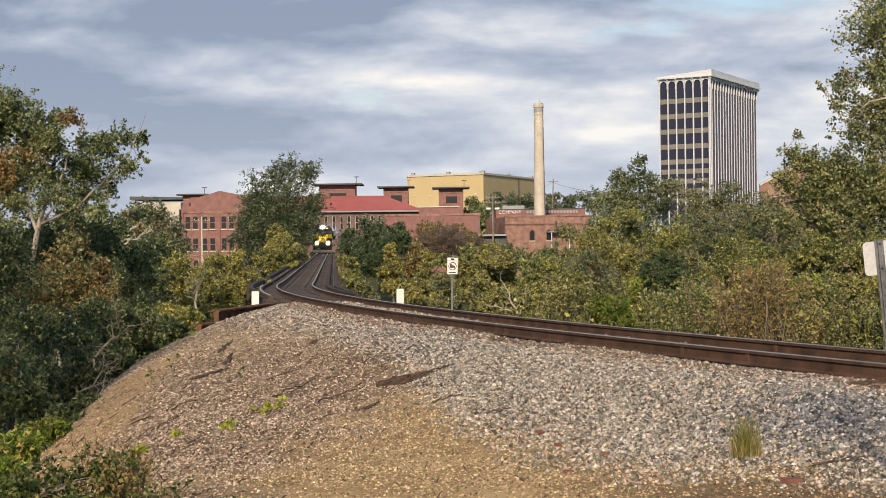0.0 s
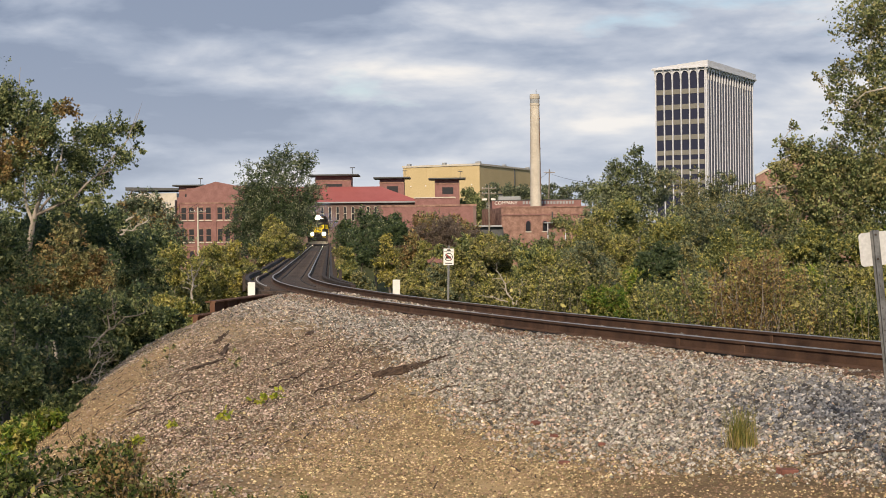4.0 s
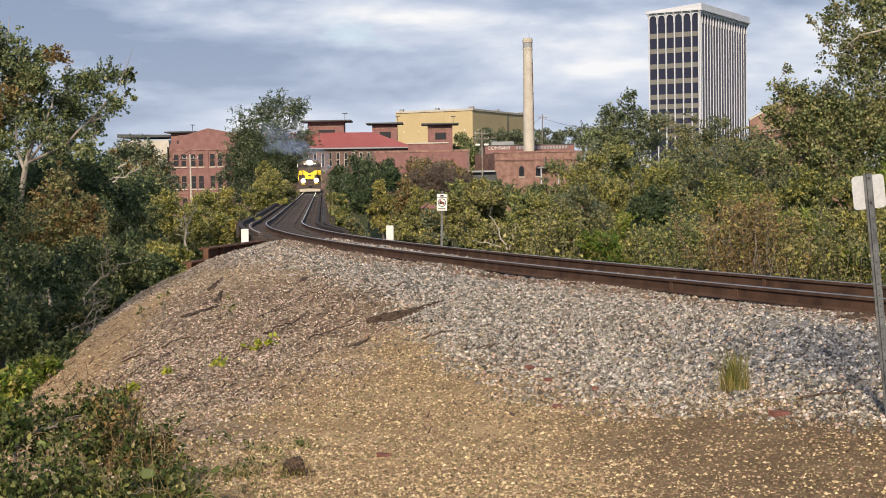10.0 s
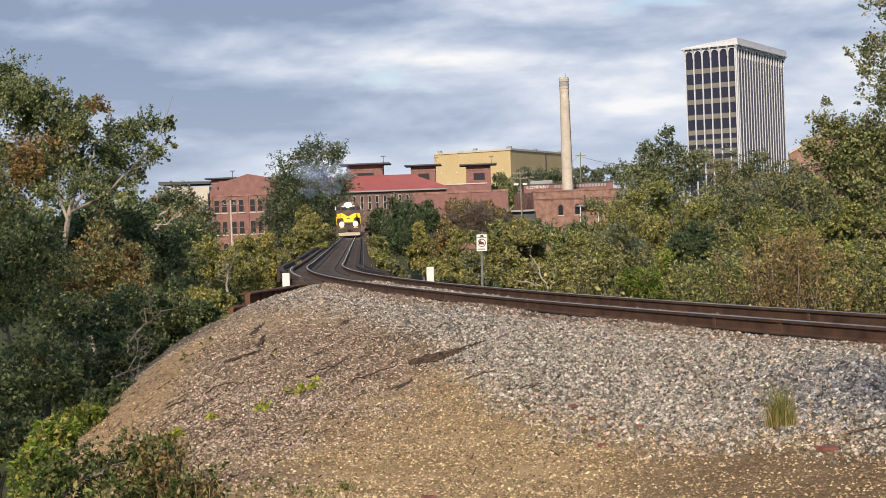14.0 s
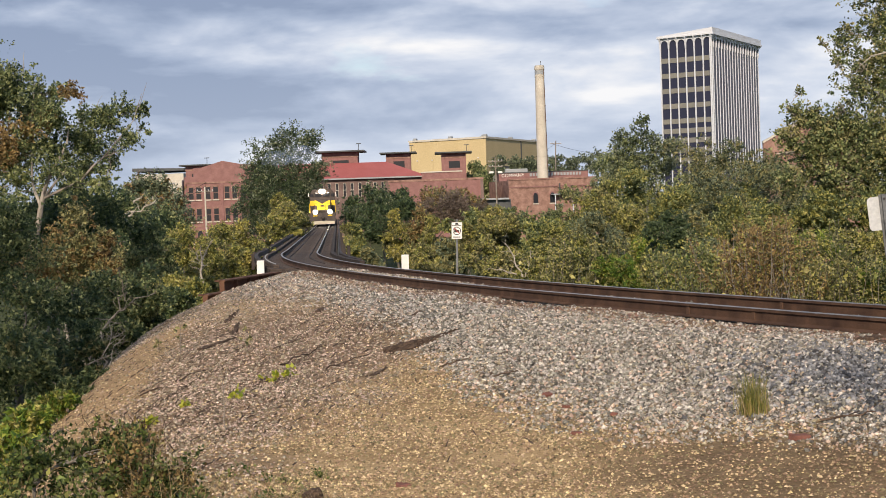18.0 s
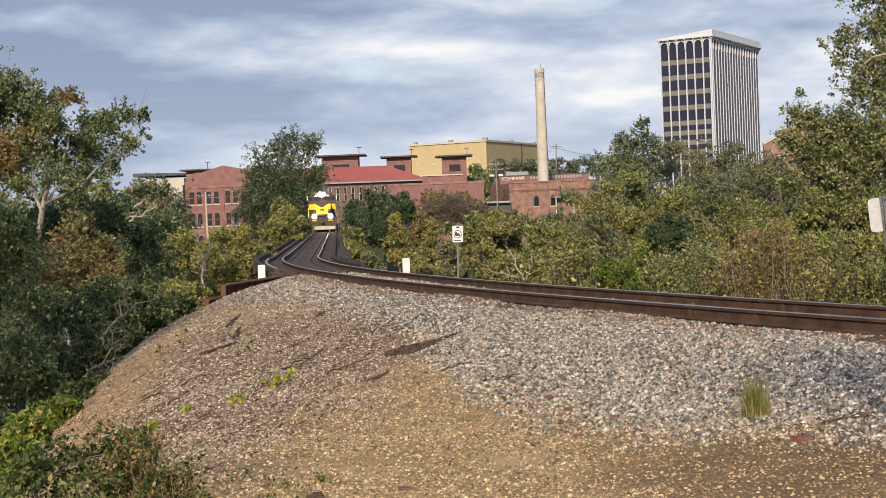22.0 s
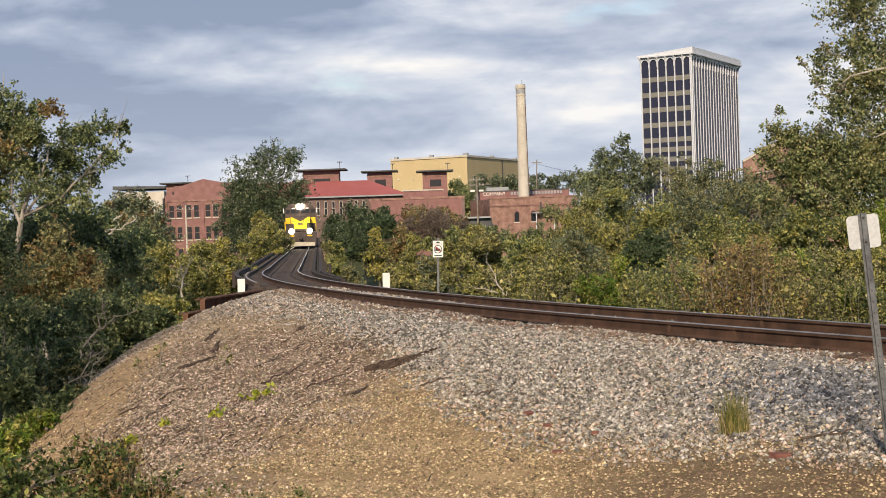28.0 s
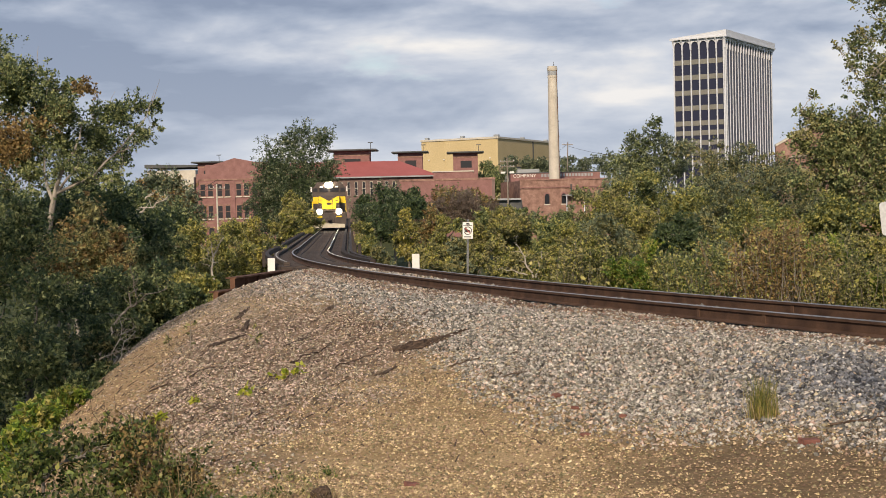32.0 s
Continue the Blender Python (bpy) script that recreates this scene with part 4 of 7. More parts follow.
def right_trees():
    for i, (x, y, z, r) in enumerate([(-5.40, 80.0, -0.13, 0.86), (-6.14, 85.0, 0.62, 0.63), (-3.65, 66.0, -0.46, 0.71), (-1.24, 56.0, -0.12, 0.70),
                                      (-0.07, 52.0, 0.02, 0.65), (1.02, 52.0, 0.75, 0.65), (1.81, 50.0, 0.89, 0.75), (1.57, 52.0, 1.39, 0.47), (1.18, 46.0, 0.13, 0.65), (1.95, 44.0, 0.38, 0.62), (1.93, 40.0, 0.11, 0.43), (0.52, 56.0, 0.55, 0.46)]):
        rnd = random.Random(140 + i)
        blobs = [(x + rnd.uniform(-1, 1) * r * 0.65, y + rnd.uniform(-1, 1) * r, z + rnd.uniform(-1.5, 0.6) * r, r * rnd.uniform(0.38, 0.58)) for _ in range(7)]
        make_tree("olive young tree with thinning autumn leaves", foot(x, y), blobs, 6000, 0.135, L_OLIVE, 0.09, 160 + i, group="trees beyond the track",
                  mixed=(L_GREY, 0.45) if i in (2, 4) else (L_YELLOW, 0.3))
    for i, (x, y, z, r) in enumerate([(-12.00, 185.0, 1.66, 2.45), (-8.68, 180.0, 2.36, 2.69), (-5.86, 185.0, 2.32, 2.45), (-6.48, 170.0, 0.55, 2.25), (-9.65, 170.0, 0.26, 2.11), (-1.61, 180.0, 2.24, 2.83), (1.37, 180.0, 2.18, 2.83), (3.55, 178.0, 1.41, 1.77), (-3.21, 165.0, 0.54, 2.05), (-4.49, 165.0, -2.12, 2.10), (-2.57, 165.0, -1.75, 2.10)]):
        rnd = random.Random(190 + i)
        blobs = [(x + rnd.uniform(-1, 1) * r * 0.6, y + rnd.uniform(-1, 1) * r, z + rnd.uniform(-1.0, 0.55) * r, r * rnd.uniform(0.4, 0.6)) for _ in range(7)]
        make_tree("dark green tree on the far bank" if i < 5 else "bare-looking brownish tree on the far bank", foot(x, y), blobs, 3000, 0.42, L_DARK if i < 5 else L_BROWN, 0.2, 200 + i,
                  group="far bank trees", mixed=(L_OLIVE, 0.4) if i >= 5 else None)
    make_tree("dark round tree on the far bank by the bridge", foot(-6.5, 178.0), [(-11.65, 178.0, 1.17, 1.92), (-9.19, 178.0, 2.06, 2.21), (-6.47, 178.0, 1.55, 2.07), (-7.99, 178.0, -0.04, 2.21), (-10.96, 178.0, -0.33, 2.07), (-4.65, 178.0, 0.46, 1.62)],
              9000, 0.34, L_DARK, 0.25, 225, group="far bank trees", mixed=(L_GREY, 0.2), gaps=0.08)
    for i, (x, y, z, r) in enumerate([(4.28, 200.0, -0.48, 1.49), (6.76, 200.0, -0.38, 1.66), (9.66, 200.0, -0.30, 1.66), (12.55, 200.0, -0.21, 1.49), (15.04, 200.0, 0.30, 1.49)]):
        rnd = random.Random(236 + i)
        blobs = [(x + rnd.uniform(-1, 1) * r, y + rnd.uniform(-1, 1) * r, z + rnd.uniform(-1.4, 0.3) * r, r * rnd.uniform(0.45, 0.65)) for _ in range(7)]
        make_tree("rank green shrub before the brick workshop", foot(x, y), blobs, 2400, 0.3, L_GREEN, 0.08, 246 + i, name="bush", category="bush", group="workshop shrubs", mixed=(L_GREY, 0.3))
    make_tree("leafless brown tree on the far bank", foot(2.0, 176.0), [(-2.53, 176.0, 1.45, 1.75), (-0.33, 176.0, 1.97, 2.04), (2.00, 176.0, 1.76, 1.75), (0.50, 176.0, 0.34, 2.04), (-2.06, 176.0, -0.17, 1.90), (3.79, 176.0, 0.76, 1.31)],
              11000, 0.24, L_TWIG, 0.2, 226, group="far bank trees", gaps=0.06)
    for i, (x, y, z, r) in enumerate([(4.94, 90.0, 0.27, 0.75), (6.20, 92.0, 0.29, 0.76), (7.02, 88.0, 0.27, 0.80), (4.37, 120.0, 1.07, 1.09), (2.18, 110.0, 0.73, 1.09), (0.35, 110.0, 0.30, 0.91)]):
        rnd = random.Random(230 + i)
        blobs = [(x + rnd.uniform(-1, 1) * r, y + rnd.uniform(-1, 1) * r, z + rnd.uniform(-1.6, 0.3) * r, r * rnd.uniform(0.45, 0.65)) for _ in range(7)]
        make_tree("green shrub at the foot of the workshop", foot(x, y), blobs, 2600, 0.26, L_GREEN, 0.08, 235 + i, name="bush", category="bush", group="workshop shrubs", mixed=(L_YELLOW, 0.3))
    # the thicket along the far side of the track
    kinds = [1, 2, 2, 1, 2, 2, 3, 2, 2, 4, 1, 4, 0, 2, 1, 3, 4, 3, 1, 2, 1, 5, 5, 1, 5, 2, 1, 2, 1, 4, 2, 1, 2, 4, 4, 2, 1, 1, 2, 1, 2]
    conv = [(4.03, 60.0, 0.34, 0.65), (2.43, 40.0, 0.35, 0.56), (3.35, 40.0, 0.66, 0.70), (4.91, 52.0, 1.44, 0.78), (2.63, 36.0, 0.13, 0.45), (5.55, 50.0, 2.06, 0.75), (4.56, 42.0, 0.84, 0.77), (3.53, 36.0, 0.26, 0.54),
            (5.61, 44.0, 1.32, 0.73), (4.25, 34.0, 0.35, 0.56), (6.72, 48.0, 2.24, 0.88), (5.55, 38.0, 0.77, 0.66), (5.39, 34.0, 1.03, 0.51), (4.56, 30.0, 0.34, 0.45)]
    conv += [(8.31, 48.0, 2.01, 0.92), (7.08, 40.0, 1.01, 0.66),
             (5.24, 30.0, 0.45, 0.47), (9.30, 46.0, 2.18, 0.84), (8.31, 42.0, 1.12, 0.77), (5.42, 28.0, 0.37, 0.46), (10.25, 46.0, 1.97, 0.76), (6.00, 28.0, 0.83, 0.56), (5.46, 26.0, 0.48, 0.45), (8.31, 36.0, 1.08, 0.66),
             (6.34, 27.0, 0.63, 0.49), (5.98, 25.0, 0.32, 0.37)]
    conv += [(9.21, 36.0, 1.21, 0.66), (7.22, 28.0, 0.57, 0.51), (9.96, 36.0, 1.50, 0.69), (8.08, 29.0, 0.75, 0.55), (6.70, 25.0, 0.30, 0.41), (10.25, 34.0, 1.37, 0.65),
             (8.44, 28.0, 0.67, 0.53), (7.13, 24.0, 0.31, 0.40), (11.09, 34.0, 1.49, 0.70), (9.25, 28.0, 0.77, 0.58), (7.73, 24.0, 0.30, 0.44), (11.37, 32.0, 1.11, 0.80), (9.24, 26.0, 0.41, 0.54), (8.24, 33.0, 0.66, 0.55), (7.10, 28.0, 0.34, 0.42)]
    look_of = [("dark vine-covered bush", L_DARK, None), ("green bush", L_GREEN, (L_YELLOW, 0.45)), ("olive bush with turning leaves", L_OLIVE, (L_YELLOW, 0.5)), ("grey-green thinning bush", L_GREY, (L_OLIVE, 0.45)),
               ("bright green leafy bush", L_BRIGHT, (L_YELLOW, 0.45)), ("dry tan bush, half bare,", L_BROWN, (L_YELLOW, 0.5))]
    for i, (k, (x, y, z, r)) in enumerate(zip(kinds, conv)):
        rnd = random.Random(240 + i)
        blobs = [(x + rnd.uniform(-1, 1) * r * 0.75, y + rnd.uniform(-1, 1) * r, z + rnd.uniform(-1.2, 0.55) * r, r * rnd.uniform(0.36, 0.6)) for _ in range(8)]
        lab, lm, mx = look_of[k]
        make_tree(lab + " in the thicket beyond the track", foot(x, y), blobs, 7600, 0.052 + 0.0011 * y, lm, 0.05, 260 + i, name="bush", category="bush", group="thicket", trunks=3, mixed=mx)
    stem_bush("dry tan bush of upright stems beyond the track", 5.42, 23.6, 1.3, 1.55, 95, 10500, 0.043, L_BROWN, (L_YELLOW, 0.22), 290)
    stem_bush("yellow-leaved bush of upright stems beyond the track", 6.75, 23.6, 1.2, 1.4, 50, 9000, 0.046, L_OLIVE, (L_YELLOW, 0.3), 291)
    stem_bush("olive stems with yellowing leaves along the track", 4.55, 25.6, 1.0, 1.2, 45, 8000, 0.046, L_GREEN, (L_YELLOW, 0.35), 293)
    stem_bush("thin leafy stems standing beside the dry bush", 3.1, 34.5, 1.3, 1.2, 40, 4200, 0.065, L_OLIVE, (L_YELLOW, 0.4), 292)
    make_tree("slender tree rising out of the thicket", foot(7.86, 58.0),
              [(8.39, 58.0, 5.15, 0.34), (8.15, 58.0, 4.56, 0.53), (7.66, 58.0, 4.33, 0.53), (8.74, 58.0, 4.19, 0.53), (7.30, 58.0, 3.62, 0.62), (8.13, 58.0, 3.36, 0.82), (9.09, 58.0, 3.23, 0.53)],
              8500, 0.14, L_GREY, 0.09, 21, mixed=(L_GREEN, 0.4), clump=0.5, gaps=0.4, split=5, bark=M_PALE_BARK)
    make_tree("broad olive tree rising out of the thicket", foot(10.61, 56.0),
              [(9.36, 56.0, 3.75, 0.56), (10.05, 56.0, 3.39, 0.60), (10.52, 56.0, 3.96, 0.37), (11.21, 56.0, 3.49, 0.70), (11.79, 56.0, 3.94, 0.46), (12.37, 56.0, 3.12, 0.65), (10.86, 56.0, 2.80, 0.93), (13.06, 56.0, 2.53, 0.60), (13.16, 58.0, 2.20, 0.82), (13.98, 56.0, 1.94, 0.74), (12.21, 56.0, 3.35, 0.51), (12.83, 56.0, 2.84, 0.56), (13.18, 56.0, 3.34, 0.42), (13.52, 56.0, 2.52, 0.60)],
              17000, 0.115, L_GREY, 0.12, 22, mixed=(L_OLIVE, 0.5), clump=0.34, gaps=0.35)
    make_tree("tall poplar with glossy leaves and open crown", foot(11.75, 36.0),
              [(10.71, 36.0, 6.07, 0.45), (11.37, 36.0, 6.20, 0.67), (10.34, 36.0, 5.27, 0.30), (11.08, 36.0, 5.18, 0.60), (11.89, 36.0, 5.02, 0.75), (9.97, 36.0, 5.86, 0.15), (10.71, 36.0, 4.67, 0.39), (11.74, 36.0, 3.99, 0.60), (9.81, 36.0, 3.36, 0.51),
               (9.14, 36.0, 3.66, 0.33), (9.00, 36.0, 4.18, 0.21), (9.30, 36.0, 4.55, 0.18), (10.56, 36.0, 3.42, 0.60), (11.30, 36.0, 2.96, 0.75), (9.96, 36.0, 2.69, 0.54), (10.70, 36.0, 2.23, 0.66), (12.04, 36.0, 2.35, 0.90), (11.60, 36.0, 1.77, 0.60),
               (9.67, 36.0, 4.02, 0.24), (10.41, 36.0, 2.75, 0.63), (9.96, 36.0, 2.83, 0.54), (11.08, 36.0, 3.56, 0.60), (11.63, 36.0, 2.88, 0.75), (12.19, 36.0, 6.19, 0.90), (12.49, 36.0, 3.68, 0.90), (12.38, 37.0, 3.12, 0.92), (11.37, 36.0, 4.58, 0.60), (12.78, 36.0, 4.86, 0.90), (9.63, 36.0, 3.70, 0.39), (10.11, 36.0, 3.60, 0.45), (10.44, 36.0, 4.04, 0.42), (10.08, 37.0, 2.25, 0.52), (10.18, 36.0, 3.20, 0.45), (11.37, 36.0, 7.23, 0.75), (12.19, 36.0, 7.65, 0.90), (9.21, 36.0, 3.99, 0.30), (9.05, 36.0, 3.55, 0.36), (8.93, 36.0, 3.00, 0.39), (9.47, 36.5, 2.88, 0.48), (9.13, 36.0, 2.27, 0.45), (9.78, 36.5, 3.40, 0.42)],
              52000, 0.105, L_GREEN, 0.2, 23, clump=0.5, mixed=(L_OLIVE, 0.35), gaps=0.4, fine=False, split=5, bark=M_PALE_BARK,
              limbs=[[((13.57, 35.4, 2.95), 0.06), ((12.49, 35.4, 3.39), 0.045), ((11.78, 35.4, 3.18), 0.02)], [((12.98, 35.4, 3.92), 0.05), ((12.49, 35.3, 3.74), 0.035), ((11.92, 35.3, 3.3), 0.015)],
                     [((13.28, 35.4, 4.21), 0.05), ((12.49, 35.3, 4.01), 0.035), ((12.02, 35.3, 3.95), 0.025), ((11.57, 35.3, 3.77), 0.012)],
                     [((13.6, 35.4, 5.95), 0.06), ((12.14, 35.3, 5.61), 0.035), ((11.52, 35.3, 5.5), 0.028), ((11.06, 35.4, 5.41), 0.02), ((10.73, 35.4, 5.15), 0.01)]])
    for i, (x, y, z, r) in enumerate([(10.40, 110.0, 2.17, 1.37), (12.11, 105.0, 3.21, 1.48), (13.60, 100.0, 2.91, 1.49), (15.66, 100.0, 2.46, 1.66), (16.84, 95.0, 2.41, 1.57), (18.81, 95.0, 2.37, 1.57), (20.77, 95.0, 2.34, 1.57), (21.54, 90.0, 1.54, 1.49), (27.13, 92.0, -0.58, 1.50), (24.67, 88.0, -0.78, 1.30)]):
        rnd = random.Random(430 + i)
        blobs = [(x + rnd.uniform(-1, 1) * r * 0.8, y + rnd.uniform(-1, 1) * r, z + rnd.uniform(-1.6, 0.4) * r, r * rnd.uniform(0.45, 0.7)) for _ in range(8)]
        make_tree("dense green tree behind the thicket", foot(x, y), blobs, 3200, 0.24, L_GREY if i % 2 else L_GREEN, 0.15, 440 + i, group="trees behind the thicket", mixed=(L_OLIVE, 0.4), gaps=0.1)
    for i, (x, y, z, r) in enumerate([(12.20, 330.0, 11.02, 1.91), (16.29, 330.0, 10.95, 1.91), (20.39, 330.0, 11.15, 1.91), (26.52, 330.0, 10.77, 2.19), (30.83, 340.0, 10.70, 2.25), (35.39, 330.0, 11.30, 2.74), (6.74, 300.0, 9.04, 1.99), (4.09, 290.0, 7.41, 1.68), (7.99, 280.0, 6.23, 1.86), (35.25, 300.0, 8.54, 2.74)]):
        rnd = random.Random(330 + i)
        blobs = [(x + rnd.uniform(-1, 1) * r * 0.7, y + rnd.uniform(-1, 1) * r, z + rnd.uniform(-1.0, 0.5) * r, r * rnd.uniform(0.6, 0.85)) for _ in range(7)]
        # the farthest six take the paler leaf colour, haze put into it
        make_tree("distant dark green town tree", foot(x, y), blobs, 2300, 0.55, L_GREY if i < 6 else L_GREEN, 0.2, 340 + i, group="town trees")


def shade_trees():
    """Unseen trees added beside the bank to shade the foot of the slope."""
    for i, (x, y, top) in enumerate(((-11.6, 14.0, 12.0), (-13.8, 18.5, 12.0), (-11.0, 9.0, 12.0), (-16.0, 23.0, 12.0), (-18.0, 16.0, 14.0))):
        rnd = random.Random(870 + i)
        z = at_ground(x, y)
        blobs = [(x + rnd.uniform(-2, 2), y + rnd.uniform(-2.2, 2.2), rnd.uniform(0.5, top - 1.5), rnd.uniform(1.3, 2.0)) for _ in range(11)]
        make_tree("tall unseen tree added to shade the edge of the wood", (x, y, z), blobs, 3600, 0.30, L_DARK, 0.24, 880 + i, group="wood beside the bank", gaps=0.05)


left_trees()
spire_trees()
right_trees()
shade_trees()


# ---- buildings ----
def wall_frame(a, b, z0):
    """The pose of a facade from a to b (plan points), x along it, y away from the viewer's side."""
    a, b = Vector((*a, z0)), Vector((*b, z0))
    return Matrix.Translation(a) @ Matrix.Rotation(math.atan2(b.y - a.y, b.x - a.x), 4, "Z"), (b - a).length


def window(parent, m, x, z, w, h, frame_mat, y=0.0, sill=True):
    """A sash window set in its opening: pane, frame, bars and sill."""
    wi = part("window", box((-w / 2, -0.02, 0), (w / 2, 0.02, h)), M_GLASS, parent, at=m @ Matrix.Translation((x, y - 0.03, z)))
    bm = bmesh.new()
    t = 0.06
    for lo, hi in (((-w / 2 - t, 0, -t), (-w / 2, 0, h + t)), ((w / 2, 0, -t), (w / 2 + t, 0, h + t)), ((-w / 2, 0, h), (w / 2, 0, h + t)), ((-w / 2, 0, -t), (w / 2, 0, 0)),
                   ((-w / 2, 0, h * 0.48), (w / 2, 0, h * 0.52))):
        add_box(bm, (lo[0], -0.06, lo[2]), (hi[0], 0.02, hi[2]))
    part("window_frame", bm, frame_mat, wi)
    if sill:
        part("window_sill", box((-w / 2 - 0.15, -0.14, -0.28), (w / 2 + 0.15, 0.0, -0.1)), M_CONCRETE, wi)
    return wi


def mill_building():
    """Red brick mill with a low gable over its end wall."""
    (x0, y0, _), (x1, y1, _) = (-46.31, 240.0, 3.58), (-32.71, 240.0, 3.34)
    m, L = wall_frame((x0, y0), (x1, y1 + 1.0), -6.0)
    ob = thing("mill_building", Matrix(), "three-storey red brick mill with gabled end wall and tall sash windows", "building")
    top, peak = 8.31 + 6.0, 10.98 + 6.0
    e0, e1 = 9.87 + 6.0, 10.23 + 6.0
    outline = [(0, 0), (L, 0), (L, e1), (10.4, e1), (6.7, peak), (2.9, e0), (1.6, e0), (1.6, top), (0, top)]
    part("wall", prism(outline, 0, 0.5), M_BRICK, ob, at=m)
    part("body", box((0, 0.5, 0), (L, 45, top - 0.3)), M_BRICK, ob, at=m)
    part("roof", prism([(1.6, e0 - 1.2), (6.7, peak - 0.4), (L, e1 - 1.2), (L, e1 - 1.5), (1.6, e0 - 1.5)], 0.5, 45), M_SLATE, ob, at=m)
    part("cornice", box((-0.1, -0.12, top - 1.2), (L, 0.0, top - 0.95)), M_BRICK_OLD, ob, at=m)
    for za in (4.05, -0.51):
        part("string_course", box((-0.05, -0.1, za + 6.0), (L, 0.0, za + 6.25)), M_BRICK_OLD, ob, at=m)
    for xx in (1.09, 2.39, 4.03, 5.37, 7.36, 8.70, 10.24, 11.64):
        for zb, hh in ((4.35, 2.1), (0.48, 2.15), (-3.39, 2.15)):
            window(ob, m, xx, zb + 6.0, 0.82, hh, M_BRICK_OLD)
            part("lintel", box((xx - 0.55, -0.05, zb + 6.0 + hh + 0.07), (xx + 0.55, 0, zb + 6.0 + hh + 0.3)), M_BRICK_OLD, ob, at=m)
    for xx in (-0.15, 3.05, 6.2, 9.3, 12.4):
        part("pilaster", box((xx, -0.18, 0), (xx + 0.5, 0.0, top - 1.25)), M_BRICK, ob, at=m)
    for a, b, lo, hi in ((-3.6, -1.5, 0.6, 2.1), (-1.5, -0.3, 1.9, 2.7)):
        part("stepped_parapet", box((a, -1.2, top - 3.2), (b, 4.0, top - 3.2 + hi), 0.03), M_CONCRETE, ob, "pale stepped parapet of the side wing", at=m)
        part("side_wing", box((a, -1.1, 0), (b, 4.0, top - 3.21)), M_BRICK, ob, at=m)


def roof_hall():
    """Long brown brick range under a red metal roof."""
    ob = thing("roof_hall", Matrix(), "long brown brick range with red metal roof and narrow white-framed windows", "building")
    (x0, y0, _), (x1, y1, _) = (-36.93, 262.0, 6.73), (-4.66, 262.0, 6.17)
    m, L = wall_frame((x0, y0), (x1, y1 + 6), -6)
    eave, ridge = 7.65 + 6, 10.83 + 6
    part("wall", box((0, 0, 0), (L, 14, eave)), M_BRICK_BROWN, ob, at=m)
    bm = bmesh.new()
    e = 0.6
    v = [bm.verts.new(p) for p in ((-e, -e, eave), (L + e, -e, eave), (L + e, 14 + e, eave), (-e, 14 + e, eave), (5, 7, ridge), (L - 6.2, 7, ridge))]
    for f in ((0, 1, 5, 4), (1, 2, 5), (2, 3, 4, 5), (3, 0, 4), (3, 2, 1, 0)):
        bm.faces.new([v[i] for i in f])
    part("roof", bm, M_ROOF_RED, ob, at=m)
    part("gutter", box((-e, -e - 0.1, eave - 0.25), (L + e, -e, eave + 0.02)), M_GREY_ROOF, ob, at=m)
    n = 22
    for i in range(n):
        xx = 0.8 + i * (L - 1.6) / (n - 1)
        window(ob, m, xx, eave - 3.6, 0.46, 2.6, M_CONCRETE, sill=False)
        part("brick_pier", box((xx + 0.55, -0.12, 0), (xx + 0.85, 0, eave - 0.4)), M_BRICK_BROWN, ob, at=m)
    # lower flat-roofed brick wing in front
    (x0, y0, _), (x1, y1, _) = (-10.44, 240.0, 4.94), (6.23, 240.0, 4.65)
    ob = thing("brick_wing", Matrix(), "low plain red-brown brick wing with flat roof", "building")
    m, L = wall_frame((x0, y0), (x1, y1), -6)
    h = 6.08 + 6
    part("wall", box((0, 0, 0), (L, 12, h)), M_BRICK, ob, at=m)
    part("parapet", box((-0.1, -0.1, h), (L + 0.1, 0.5, h + 0.35)), M_BRICK_OLD, ob, at=m)
    part("pier", box((L - 0.5, -0.25, 0), (L, 0, h)), M_BRICK_BROWN, ob, at=m)
    (x0, y0, _), (x1, y1, _) = (-4.85, 256.0, 7.14), (2.66, 256.0, 7.01)
    m, L = wall_frame((x0, y0), (x1, y1), -6)
    h = 7.92 + 6
    ob = thing("brick_annex", Matrix(), "plain red brick block with pale roof edge", "building")
    part("wall", box((0, 0, 0), (L, 12, h)), M_BRICK, ob, at=m)
    part("roof_edge", box((-0.15, -0.15, h), (L + 0.15, 12, h + 0.22)), M_CONCRETE, ob, at=m)


def pavilions():
    for (xl, zt, y), (xr, zb), ov in (((-25.21, 13.08, 275), (-17.99, 8.87), 1.5),
                                      ((-12.94, 12.97, 290), (-7.73, 7.62), 1.3),
                                      ((-1.17, 12.28, 280), (3.88, 7.23), 1.3),
                                      ((-55.61, 11.92, 290), (-51.36, 8.38), 1.2)):
        ob = thing("roof_pavilion", Matrix.Translation((xl, y, zb)), "brick roof pavilion under a broad thin dark flat roof", "building", group="roof pavilions")
        w, h = xr - xl, zt - zb
        part("wall", box((0, 0, -6 - zb), (w, 5, h)), M_BRICK, ob)
        part("band", box((-0.05, -0.06, h - 1.0), (w + 0.05, 0, h - 0.7)), M_BRICK_OLD, ob)
        part("roof", box((-ov, -ov, h), (w + ov, 5 + ov, h + 0.32), 0.06), M_SLATE, ob)
        part("opening", box((w * 0.3, -0.04, h - 3.0), (w * 0.75, 0.0, h - 1.6)), M_GLASS, ob)
        mast = part("mast", cyl((w + 0.2, 1, h + 0.4), (w + 0.2, 1, h + 1.6), 0.06), M_SLATE, ob)
        part("lamp_head", box((w - 0.3, 0.8, h + 1.6), (w + 0.7, 1.2, h + 1.75)), M_SLATE, mast)


